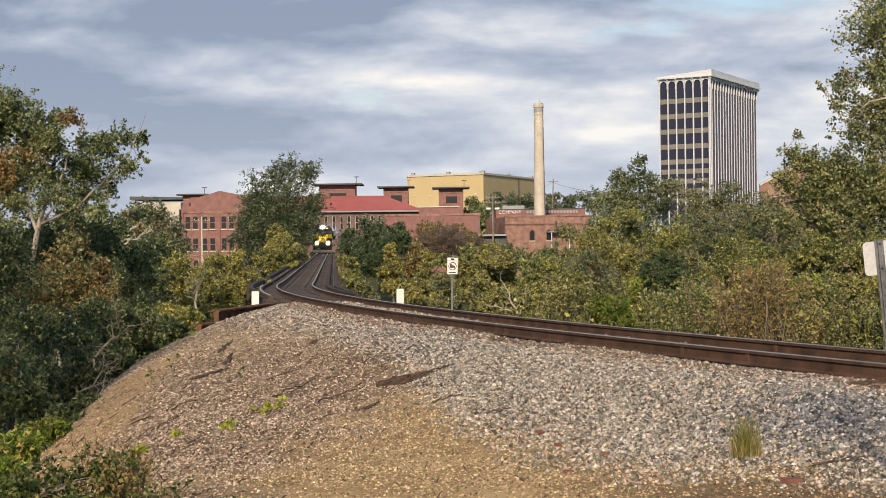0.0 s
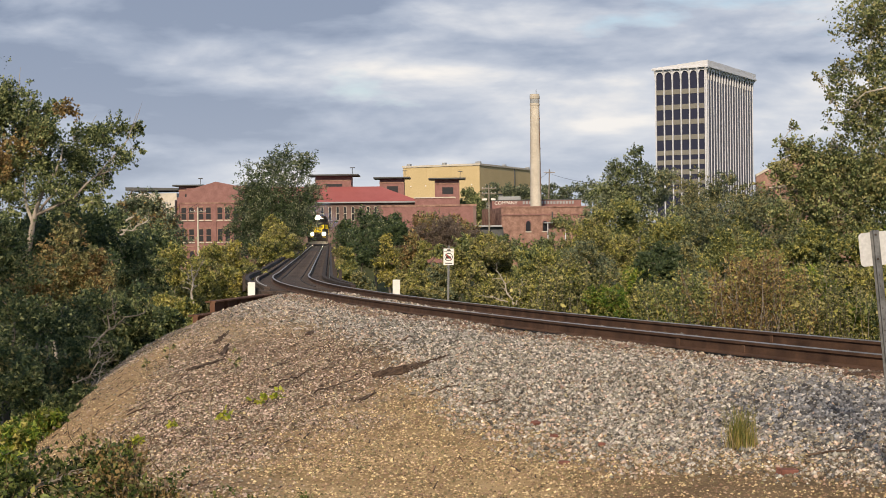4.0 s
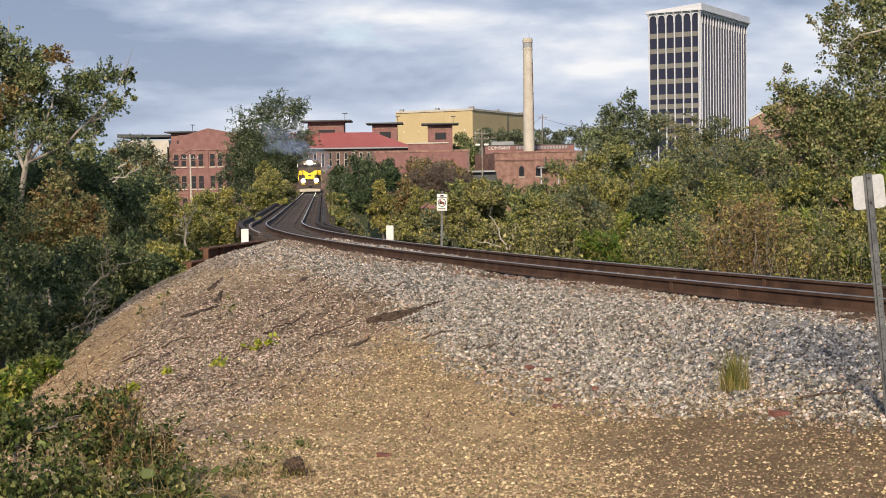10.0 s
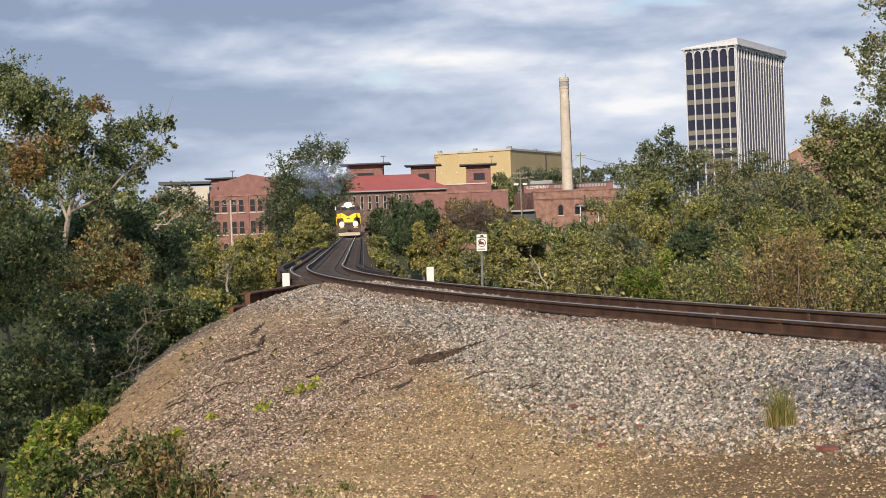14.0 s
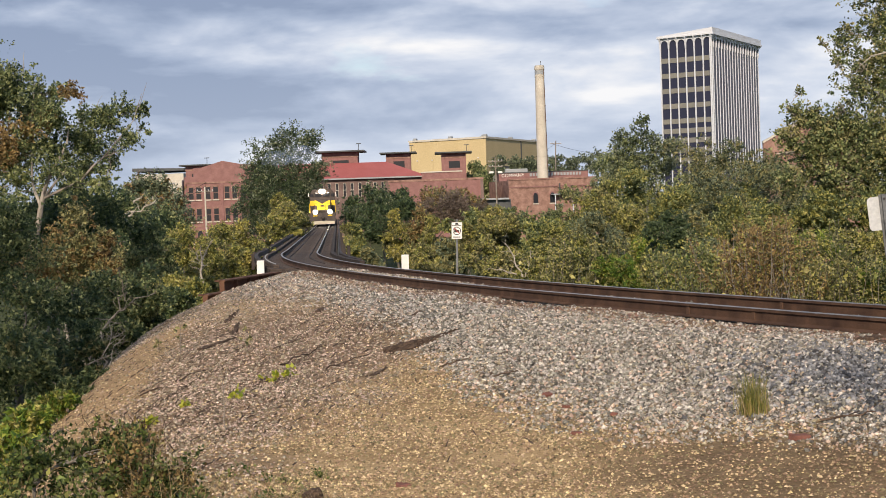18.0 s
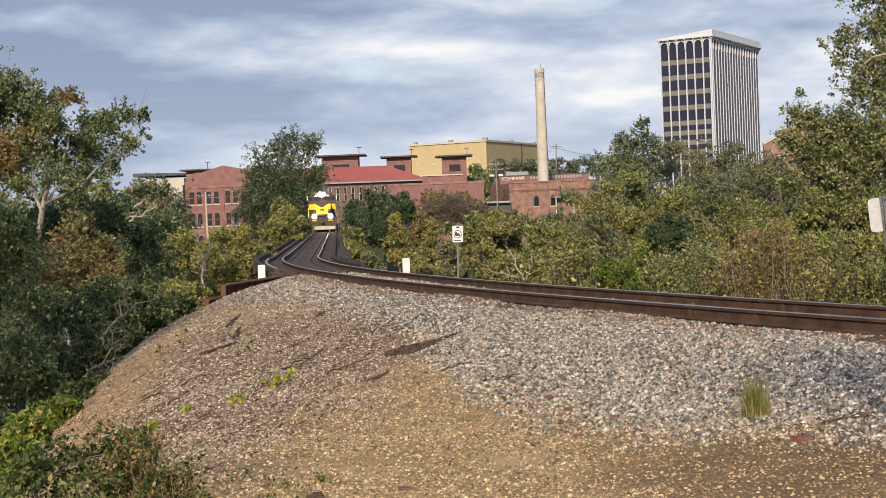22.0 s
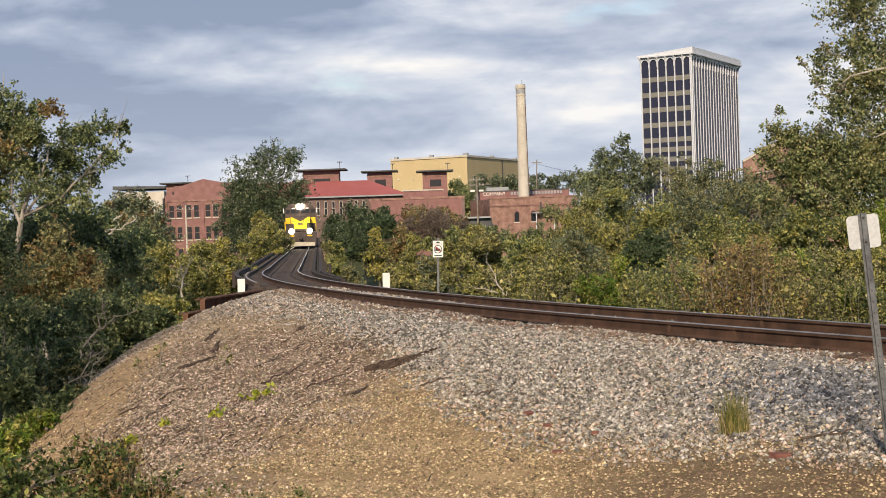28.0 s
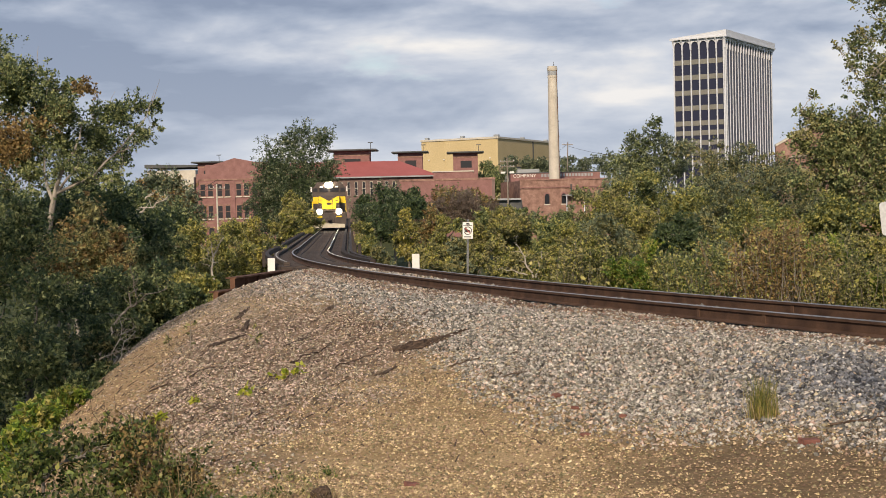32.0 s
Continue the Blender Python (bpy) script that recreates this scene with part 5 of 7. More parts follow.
def left_roofs():
    ob = thing("low_warehouse", Matrix(), "pale low warehouse with dark blue-grey monopitch roof", "building")
    x0, x1, y0, z1 = -68.73, -58.05, 300.0, 11.40
    part("wall", box((x0, y0, -6), (x1, y0 + 15, z1 - 0.6)), M_CONCRETE, ob)
    part("roof", prism([(x0 - 0.4, 12.21), (x1 + 0.4, 11.90), (x1 + 0.4, 11.40), (x0 - 0.4, 11.47)], y0 - 0.6, y0 + 15), M_SLATE, ob)
    x0, x1, y0, z1 = -63.26, -58.14, 295.0, 8.35
    ob = thing("brick_shed", Matrix(), "low red brick shed behind the trees", "building")
    part("wall", box((x0, y0, -6), (x1, y0 + 4.5, z1)), M_BRICK, ob)
    part("roof_edge", box((x0 - 0.2, y0 - 0.2, z1), (x1 + 0.2, y0 + 4.5, z1 + 0.35)), M_GREY_ROOF, ob)


def yellow_hall():
    ob = thing("yellow_hall", Matrix(), "large windowless cream-yellow hall with flat roof and pale coping", "building")
    a, b, c = (-10.03, 370.0, 3.37), (10.34, 360.0, 2.98), (27.21, 400.0, 2.82)
    h = 18.85 + 6
    for p, q in ((a, b), (b, c)):
        m, L = wall_frame(p[:2], q[:2], -6)
        part("wall", box((0, 0, 0), (L, 0.6, h)), M_YELLOW_WALL, ob, at=m)
        part("coping", box((-0.2, -0.25, h), (L + 0.2, 0.6, h + 0.5)), M_CONCRETE, ob, at=m)
        if q is c:
            part("band", box((4.0, -0.12, h - 7.6), (L, 0, h - 7.2)), M_SLATE, ob, "dark horizontal band", at=m)
            part("lower_cladding", box((4.2, -0.06, 0), (L, -0.002, h - 7.6)), M_CONCRETE, ob, at=m)
            part("downpipe", box((L * 0.62, -0.25, 0), (L * 0.62 + 0.3, 0, h)), M_SLATE, ob, at=m)
        for i in range(5):
            part("wall_lamp", box((L * (i + 0.5) / 5 - 0.15, -0.3, h - 5.2), (L * (i + 0.5) / 5 + 0.15, 0, h - 4.9), 0.03), M_WHITE, ob, at=m)
        for i in (0.05, 0.52, 0.97):
            part("roof_unit", box((L * i - 0.5, 0.8, h + 0.2), (L * i + 0.5, 1.8, h + 1.1), 0.05), M_GREY_ROOF, ob, at=m)
        for i in range(1, int(L // 7) if q is b else 1):
            part("joint_cover", box((i * 7 - 0.08, -0.06, 0), (i * 7 + 0.08, 0, h)), M_YELLOW_WALL, ob, at=m)
    bm = bmesh.new()
    v = [bm.verts.new((p[0], p[1], h - 6.2)) for p in (a, b, c, (a[0] + c[0] - b[0], a[1] + c[1] - b[1], 0))]
    bm.faces.new(v)
    part("roof", bm, M_GREY_ROOF, ob)


def chimney():
    x, y, zt = (18.5, 265.0, 28.02)
    ob = thing("factory_chimney", Matrix.Translation((x, y, -6)), "tall pale concrete factory chimney, stained, with banded top", "chimney")
    h = zt + 6
    n, verts, quads = 20, [], []
    prof = [(0.0, 1.22), (h - 2.3, 0.90), (h - 2.2, 0.95), (h - 1.9, 0.95), (h - 1.8, 0.90), (h - 0.9, 0.90), (h - 0.8, 0.98), (h - 0.3, 0.98), (h - 0.25, 0.92), (h, 0.92), (h, 0.65), (h - 1.5, 0.65)]
    for z, r in prof:
        verts += [(r * math.cos(6.2832 * k / n), r * math.sin(6.2832 * k / n), z) for k in range(n)]
    for i in range(len(prof) - 1):
        quads += [(i * n + k, i * n + (k + 1) % n, (i + 1) * n + (k + 1) % n, (i + 1) * n + k) for k in range(n)]
    part("shaft", mesh_of("shaft", verts, quads, M_CONCRETE, False), None, ob)
    ladder = bmesh.new()
    add_cyl(ladder, (1.02, -0.72, 2), (0.76, -0.54, h - 0.6), 0.05, n=5)
    part("ladder", ladder, M_RUST, ob)
    for k in range(10):
        r = 1.22 - 0.032 * (k * 0.1 * h) / 3.4 * 1.0
        part("ladder_bracket", box((r * 0.78, -r * 0.66, 3 + k * (h - 5) / 10), (r * 0.78 + 0.22, -r * 0.66 + 0.1, 3.15 + k * (h - 5) / 10)), M_RUST, ob)
    part("top_band", cyl((0, 0, h - 1.75), (0, 0, h - 0.95), 0.93, n=20), M_GREY_ROOF, ob, "weathered grey band")
    part("lightning_rod", cyl((0.3, 0, h - 0.2), (0.3, 0, h + 0.9), 0.05, n=6), M_SLATE, ob)


def brick_workshop():
    (x0, y0, _), (x1, y1, _) = (10.67, 240.0, 2.59), (26.66, 240.0, 2.31)
    m, L = wall_frame((x0, y0), (x1, y1 + 3), -7)
    ob = thing("brick_workshop", Matrix(), "weathered orange brick workshop with arched windows and flat roof", "building")
    h = 5.67 + 7
    part("wall", box((0, 0, 0), (L, 16, h)), M_BRICK_OLD, ob, at=m)
    part("parapet", box((-0.1, -0.12, h), (L, 0.4, h + 0.25)), M_BRICK_OLD, ob, at=m)
    part("corbel", box((0, -0.2, h - 1.3), (L, 0, h - 1.15)), M_BRICK, ob, at=m)
    for k in range(26):
        part("dentil", box((k * L / 26, -0.15, h - 1.48), (k * L / 26 + 0.3, 0, h - 1.302)), M_BRICK_OLD, ob, at=m)
    zz = 1.51 + 7
    for xx in (4.82, 7.86):
        wi = part("window", prism([(-0.42, 0), (0.42, 0), (0.42, 1.45), (0.25, 1.72), (0, 1.8), (-0.25, 1.72), (-0.42, 1.45)], -0.03, 0.03), M_GLASS, ob, at=m @ Matrix.Translation((xx, 0, zz)))
        part("brick_arch", prism([(-0.6, 1.4), (-0.42, 1.4), (-0.25, 1.74), (0, 1.84), (0.25, 1.74), (0.42, 1.4), (0.6, 1.4), (0.4, 1.9), (0, 2.08), (-0.4, 1.9)], -0.08, 0.0), M_BRICK, wi)
        part("window_sill", box((-0.55, -0.12, -0.2), (0.55, 0, -0.03)), M_CONCRETE, wi)
    aw = part("canopy", box((7.6, -1.6, zz + 1.35), (11.5, 0, zz + 1.55), 0.03), M_GREY_ROOF, ob, at=m)
    for xx in (8.0, 11.2):
        part("canopy_post", box((xx - 0.07, -1.5, zz - 2), (xx + 0.07, -1.36, zz + 1.35)), M_WHITE_STONE, aw)
    part("vent_pipe", cyl((9.2, -0.2, zz + 1.0), (9.2, -0.2, zz + 3.4), 0.14, n=8), M_SLATE, ob, at=m)
    part("roof", box((0.3, 0.4, h - 0.4), (L, 15.8, h - 0.1)), M_SLATE, ob, at=m)
    # the older works behind, with white lettering along its parapet
    (x0, y0, _), (x1, y1, _) = (10.33, 275.0, 4.98), (28.29, 275.0, 4.67)
    m, L = wall_frame((x0, y0), (x1, y1), -6)
    ob = thing("old_works", Matrix(), "low dark brick works with faded white lettering along its parapet", "building")
    h = 7.64 + 6
    part("wall", box((0, 0, 0), (L, 10, h)), M_BRICK, ob, at=m)
    part("parapet", box((-0.1, -0.1, h), (L, 0.4, h + 0.2)), M_SLATE, ob, at=m)
    cu = bpy.data.curves.new("lettering", "FONT")
    cu.body, cu.size, cu.extrude = "COMPANY", 0.95, 0.02
    tmp = bpy.data.objects.new("lettering_tmp", cu)
    scene.collection.objects.link(tmp)
    dg = bpy.context.evaluated_depsgraph_get()
    me = bpy.data.meshes.new_from_object(tmp.evaluated_get(dg))
    bpy.data.objects.remove(tmp)
    me.materials.clear()
    me.materials.append(M_WHITE)
    part("lettering", me, None, ob, "white painted word COMPANY", at=m @ pose(0.5, -0.13, h - 0.75, 90, 0, 0))
    for i in range(17):
        part("faded_lettering", box((6.2 + i * 0.62, -0.12, h - 0.75), (6.2 + i * 0.62 + 0.4, -0.02, h - 0.15)), M_GREY_ROOF, ob, at=m)
    ob = thing("parked_trailer", Matrix.Translation((14.66, 290.0, 8.66)), "pale blue-white trailer roof beyond the works", "trailer")
    part("body", box((-2.4, 0, -9), (2.4, 3, 0.2), 0.15), M_GREY_ROOF, ob)


def low_shed():
    x0, x1, y0, z0 = 5.32, 10.78, 236.0, 2.86
    ob = thing("low_shed", Matrix(), "low shed with dark wall and thin grey roof", "shed")
    part("wall", box((x0, y0, -6), (x1, y0 + 3, z0 - 0.5)), M_SLATE, ob)
    part("roof", box((x0 - 0.2, y0 - 0.8, z0 - 0.5), (x1 - 0.3, y0 + 3, z0 - 0.2)), M_GREY_ROOF, ob)


low_shed()


def office_tower():
    """Slab tower: arched white ribs, dark glass, tan spandrels, a projecting roof slab."""
    x, y, zt = (67.5, 345.0, 42.59)
    base = -6.0
    H = zt - base
    ob = thing("office_tower", Matrix.Translation((x, y, base)), "ten-storey office slab with white arched ribs and dark tinted glass", "office building")
    az = radians(30.0)
    # west face runs away to the left of the corner, the long face away to the right
    dl, dr = Vector((-math.cos(az), math.sin(az), 0)), Vector((math.sin(az), math.cos(az), 0))
    WL, WR, NL, NR = 13.6, 39.5, 6, 18
    fh = 3.89

    def face(d, nrm, W, n, spandrels, o):
        rot = Matrix(((d.x, -nrm.x, 0, o.x), (d.y, -nrm.y, 0, o.y), (0, 0, 1, 0), (0, 0, 0, 1)))
        w = W / n
        part("glass_wall", box((0, 0.35, 0), (W, 0.6, H - 1.0)), M_NAVY_GLASS, ob, at=rot)
        if spandrels:
            k = 0
            while k < 9:
                z = H - 5.5 - (k * fh if k < 5 else 4.0 * fh + (k - 4) * 2.5)
                part("spandrel", box((0.1, 0.25, z - 1.25), (W - 0.1, 0.349, z)), M_SPANDREL, ob, at=rot)
                k += 1
        for i in range(n + 1):
            hw, out_ = (0.15, 0.0) if spandrels else (0.13, 0.19)
            part("rib", box((i * w - hw, out_, 0), (i * w + hw, 0.5, H - 0.4), 0.04), M_WHITE_STONE, ob, at=rot)
            # the rib flares out under the roof slab
            flare = prism([(out_, H - 3.0), (out_ - 0.1, H - 2.0), (out_ - 0.32, H - 1.1), (-0.74, H - 0.45), (-0.74, H - 0.402), (0.3, H - 0.402), (0.3, H - 3.0)], i * w - hw - 0.05, i * w + hw + 0.05)
            flare.transform(Matrix(((0, 1, 0, 0), (1, 0, 0, 0), (0, 0, 1, 0), (0, 0, 0, 1))))
            bmesh.ops.reverse_faces(flare, faces=flare.faces)
            part("rib_flare", flare, M_WHITE_STONE, ob, at=rot)
        for i in range(n):
            # pointed arch at the head of each bay
            cx, r = i * w + w / 2, w / 2 - 0.15
            arc = [(cx + r * math.cos(a), H - 0.8 - r * 1.5 + r * 1.35 * math.sin(a)) for a in np.linspace(0, math.pi, 9)]
            out = [(i * w, H - 0.4), (i * w, H - 3.4)] + [(cx - r, H - 3.4)] + arc[::-1] + [(cx + r, H - 3.4), ((i + 1) * w, H - 3.4), ((i + 1) * w, H - 0.4)]
            part("arch", prism(out, 0.0, 0.25), M_WHITE_STONE, ob, at=rot)
    face(-dl, Vector((-math.sin(az), -math.cos(az), 0)), WL, NL, True, dl * WL)
    face(dr, Vector((math.cos(az), -math.sin(az), 0)), WR, NR, False, Vector((0, 0, 0)))
    return ob, dl, dr, WL, WR, H


def tower_all():
    ob, dl, dr, WL, WR, H = office_tower()
    e = 0.75
    bm = bmesh.new()
    cs = [dl * -e - dr * e, dl * (WL + e) - dr * e, dl * (WL + e) + dr * (WR + e), dl * -e + dr * (WR + e)]
    lo = [bm.verts.new(c + Vector((0, 0, H - 0.4))) for c in cs]
    hi = [bm.verts.new(c + Vector((0, 0, H))) for c in cs]
    bm.faces.new(lo)
    bm.faces.new(hi[::-1])
    for i in range(4):
        bm.faces.new((lo[i], lo[(i + 1) % 4], hi[(i + 1) % 4], hi[i]))
    bmesh.ops.recalc_face_normals(bm, faces=bm.faces)
    part("roof_slab", bm, M_WHITE_STONE, ob)
    bm = bmesh.new()
    cs = [dl * -0.6 - dr * 0.6, dl * (WL + 0.6) - dr * 0.6, dl * (WL + 0.6) + dr * (WR + 0.4), dl * -0.6 + dr * (WR + 0.4)]
    lo = [bm.verts.new(c + Vector((0, 0, H))) for c in cs]
    hi = [bm.verts.new(c + Vector((0, 0, H + k))) for c, k in zip(cs, (1.35, 0.15, 0.15, 1.35))]
    bm.faces.new(hi)
    for i in range(4):
        bm.faces.new((lo[i], lo[(i + 1) % 4], hi[(i + 1) % 4], hi[i]))
    bmesh.ops.recalc_face_normals(bm, faces=bm.faces)
    part("sloped_roof", bm, M_WHITE_STONE, ob, "white roof sloping to one side")


def gable_house():
    """Red brick gable showing over the thicket."""
    x0, x1, y0 = 34.75, 46.0, 150.0
    ob = thing("gabled_brick_building", Matrix(), "red brick building with pale-edged gable among the trees", "building")
    pk, ev = (40.4, 150.0, 10.4), (34.75, 150.0, 7.35)
    o = [(x0, -6), (x1, -6), (x1, ev[2]), (pk[0], pk[2]), (x0, ev[2])]
    part("wall", prism(o, y0, y0 + 0.5), M_BRICK_OLD, ob)
    part("roof", prism([(x0, ev[2] - 2.0), (pk[0], pk[2] - 1.6), (x1, ev[2] - 2.0), (x1, ev[2] - 2.3), (pk[0], pk[2] - 1.9), (x0, ev[2] - 2.3)], y0 + 0.5, y0 + 4), M_GREY_ROOF, ob)
    part("coping", prism([(x0 - 0.05, ev[2]), (pk[0], pk[2] + 0.0), (x1 + 0.05, ev[2]), (x1 + 0.05, ev[2] + 0.22), (pk[0], pk[2] + 0.22), (x0 - 0.05, ev[2] + 0.22)], y0 - 0.08, y0 + 0.55), M_CONCRETE, ob)
    wx, wz = 38.9, 3.2
    window(ob, Matrix.Translation((wx, y0, wz)), 0, 0, 0.8, 1.2, M_BRICK_OLD)


def utility_pole(p, h, arms, label, lean=0, wood=M_BARK):
    x, y, z = p
    ob = thing("utility_pole", pose(x, y, z - 8, 0, lean, 0), label, "utility pole", "utility poles")
    part("pole", cyl((0, 0, 0), (0, 0, h + 8), 0.17, 0.11, 8), wood, ob)
    for k in range(arms):
        arm = part("crossarm", box((-1.2, -0.06, h + 7.3 - k * 0.9), (1.2, 0.06, h + 7.45 - k * 0.9)), M_BARK, ob)
        for xx in (-1.1, -0.5, 0.5, 1.1):
            part("insulator", cyl((xx, 0, h + 7.45 - k * 0.9), (xx, 0, h + 7.65 - k * 0.9), 0.05, n=6), M_WHITE_STONE, arm)


mill_building()
roof_hall()
pavilions()
left_roofs()
yellow_hall()
chimney()
brick_workshop()
tower_all()
gable_house()
utility_pole((8.31, 235.0, 2.61), 7.0, 2, "wooden utility pole with two crossarms by the works")
utility_pole((23.46, 300.0, 7.51), 7.4, 1, "wooden utility pole with crossarm beyond the chimney", 2)
utility_pole((-35.64, 200.0, -0.87), 6.6, 1, "slim pale pole in front of the mill", wood=M_CONCRETE)


def pole_lamps():
    for ob in [o for o in scene.objects if o.name.startswith("utility_pole")][:1]:
        for xx in (-0.75, 0.75):
            arm = part("lamp_arm", cyl((0, 0, 12.3), (xx, -0.1, 12.45), 0.05, n=6), M_DARK_STEEL, ob)
            part("lamp_head", box((xx - 0.4, -0.3, 12.3), (xx + 0.4, 0.1, 12.65), 0.06), M_WHITE, arm, "white lamp head")


pole_lamps()


def cables():
    """Sagging overhead wires between far poles."""
    for i, (a, b, sag) in enumerate((((-35.45, 200.0, 6.40), (-39.20, 150.0, 2.42), 1.2), ((-35.46, 200.0, 5.90), (-39.22, 150.0, 1.80), 1.2), ((23.54, 300.0, 14.18), (39.62, 300.0, 11.43), 0.8), ((8.40, 235.0, 8.72), (23.54, 300.0, 14.18), 1.5))):
        a, b = Vector(a), Vector(b)
        path = [(a.lerp(b, k / 12) - Vector((0, 0, sag * 4 * (k / 12) * (1 - k / 12))), 0.03) for k in range(13)]
        v, f = tubes([path], 5)
        tagged(new("overhead_cable", mesh_of("overhead_cable", v, f, M_DARK_STEEL, True)), "thin dark overhead cable sagging between poles", "cable", "overhead cables")


cables()


# ---- undergrowth and the nearest plants ----
def undergrowth():
    spec = [(1, (-8.03, 25.0, -0.90, 0.64)), (1, (-7.31, 25.0, -0.91, 0.47)), (2, (-7.41, 28.0, -0.81, 0.44)), (1, (-7.48, 31.0, -0.60, 0.44)), (0, (-7.78, 35.0, -0.51, 0.41)), (3, (-5.69, 19.0, -0.69, 0.27)), (3, (-5.16, 16.0, -0.46, 0.31)),
            (1, (-5.88, 21.0, -0.73, 0.24)), (0, (-6.36, 24.0, -0.81, 0.26)), (3, (-4.29, 13.0, -0.32, 0.32)), (2, (-8.32, 27.0, -0.68, 0.56)), (1, (-6.99, 20.0, -0.81, 0.58)), (0, (-7.80, 38.0, -0.42, 0.44)), (4, (-7.73, 41.0, -0.37, 0.44))]
    kinds = [("dark shaded shrub at the foot of the wood", L_DARK, (L_GREEN, 0.3)), ("green shrub at the foot of the wood", L_GREEN, (L_DARK, 0.4)), ("brownish shrub with dry twigs on the slope", L_OLIVE, (L_DARK, 0.5)),
             ("bright sunlit weeds at the edge of the bank", L_BRIGHT, (L_YELLOW, 0.4)), ("yellowing shrub at the foot of the wood", L_YELLOW, (L_GREEN, 0.4))]
    for i, (k, (x, y, z, r)) in enumerate(spec):
        rnd = random.Random(500 + i)
        blobs = [(x + rnd.uniform(-1, 1) * r * 0.8, y + rnd.uniform(-1, 1) * r * 0.8, z + rnd.uniform(-1.6, 0.5) * r, r * rnd.uniform(0.36, 0.58)) for _ in range(9)]
        lab, lm, mx = kinds[k]
        make_tree(lab, foot(x, y), blobs, 5200, 0.05 + 0.0026 * y, lm, 0.04, 520 + i, name="bush", category="bush", group="undergrowth", trunks=3, mixed=mx)


undergrowth()


def dead_limbs(label, paths, seed, mat, name="dead_branch"):
    """Bare crooked limbs with side twigs; a path is its ends and two radii."""
    rnd = random.Random(seed)
    base = Vector(paths[0][0])
    out = []
    for a, b, r0, r1 in paths:
        main = limb(Vector(a) - base, Vector(b) - base, r0, r1, rnd, 0.07, 7)
        out.append(main)
        L = (Vector(b) - Vector(a)).length
        for p, r in main[2:]:
            for _ in range(2):
                d = Vector((rnd.uniform(-1, 1), rnd.uniform(-0.6, 0.6), rnd.uniform(-0.3, 1))).normalized()
                out.append(limb(p, p + d * L * rnd.uniform(0.12, 0.35), r * 0.5, r * 0.12, rnd, 0.12, 4))
    v, f = tubes(out, 5)
    ob = thing(name, Matrix.Translation(base), label, "dead branch", "dead wood")
    part("limb", mesh_of("limb", v, f, mat, True), None, ob)


dead_limbs("grey leaning dead tree on the wooded slope", [((-8.07, 30.0, -1.19), (-7.39, 31.0, 0.24), 0.038, 0.0150), ((-7.60, 30.5, -0.30), (-6.72, 31.0, 0.32), 0.022, 0.0075), ((-7.94, 30.0, -1.01), (-7.24, 30.0, -0.52), 0.022, 0.0075), ((-7.46, 31.0, 0.04), (-7.56, 31.0, 0.82), 0.015, 0.0045)], 3, M_BARK)
dead_limbs("fallen pale branches caught in the shrubs", [((-7.26, 27.0, -0.93), (-6.70, 27.0, -0.71), 0.019, 0.0060), ((-6.73, 26.0, -0.93), (-6.79, 27.0, -0.04), 0.017, 0.0045), ((-6.62, 26.0, -0.88), (-6.52, 27.0, -0.38), 0.015, 0.0045)], 4, M_LIMB)
dead_limbs("bare white branch standing out of the vines", [((-20.86, 86.0, 1.50), (-18.47, 86.0, 2.85), 0.09, 0.03), ((-20.15, 86.0, 2.63), (-19.32, 86.0, 3.11), 0.07, 0.03)], 5, M_DEAD)
dead_limbs("bare grey branches beside the thicket", [((1.99, 38.0, -0.12), (1.53, 38.0, 0.84), 0.03, 0.01), ((2.07, 38.0, -0.12), (2.23, 38.0, 0.59), 0.02, 0.006), ((1.83, 38.0, -0.04), (1.04, 38.0, 0.14), 0.02, 0.006)], 6, M_DEAD)
dead_limbs("thin white-barked sapling in the valley", [((-9.43, 52.0, -0.90), (-9.50, 52.0, 0.72), 0.06, 0.02), ((-9.45, 52.0, -0.04), (-9.87, 52.0, 0.62), 0.03, 0.01), ((-9.45, 52.0, 0.18), (-9.06, 52.0, 0.93), 0.03, 0.01)], 7, M_DEAD)
dead_limbs("leafless stems in the dry bush", [((5.35, 25.0, 0.02), (5.41, 26.0, 1.13), 0.02, 0.006), ((5.51, 25.0, 0.01), (5.79, 26.0, 1.07), 0.02, 0.006), ((5.25, 25.0, 0.02), (5.09, 26.0, 0.92), 0.018, 0.005), ((5.66, 25.0, 0.01), (6.22, 26.0, 1.01), 0.018, 0.005)], 8, M_BARK)


def blades(n, spread, h, rs, width=0.006, lean=0.45):
    """Corners of n bent grass blades, three quads each."""
    p = rs.normal(size=(n, 2)) * spread
    a = rs.uniform(0, 6.28, n)
    d = np.stack([np.cos(a), np.sin(a)], 1) * rs.uniform(0.1, lean, n)[:, None]
    H = h * rs.uniform(0.45, 1.1, n)
    side = np.stack([-np.sin(a), np.cos(a)], 1)
    rings = []
    for t, w in ((0, 1), (0.4, 0.9), (0.75, 0.6), (1.0, 0.08)):
        c = p + d * (H * t ** 1.8)[:, None]
        z = H * (t - 0.18 * t * t)
        rings.append([np.concatenate([c + s * side * width * w * 0.5, z[:, None]], 1) for s in (-1, 1)])
    quads = [np.stack([rings[i][0], rings[i][1], rings[i + 1][1], rings[i + 1][0]], 1) for i in range(3)]
    return np.concatenate(quads, 0)


M_GRASS = leaf_material("dry_green_grass", [(0.12, 0.15, 0.04), (0.27, 0.26, 0.075), (0.48, 0.38, 0.15)])
M_STRAW = leaf_material("dead_straw", [(0.20, 0.14, 0.07), (0.36, 0.27, 0.14), (0.48, 0.38, 0.22)])


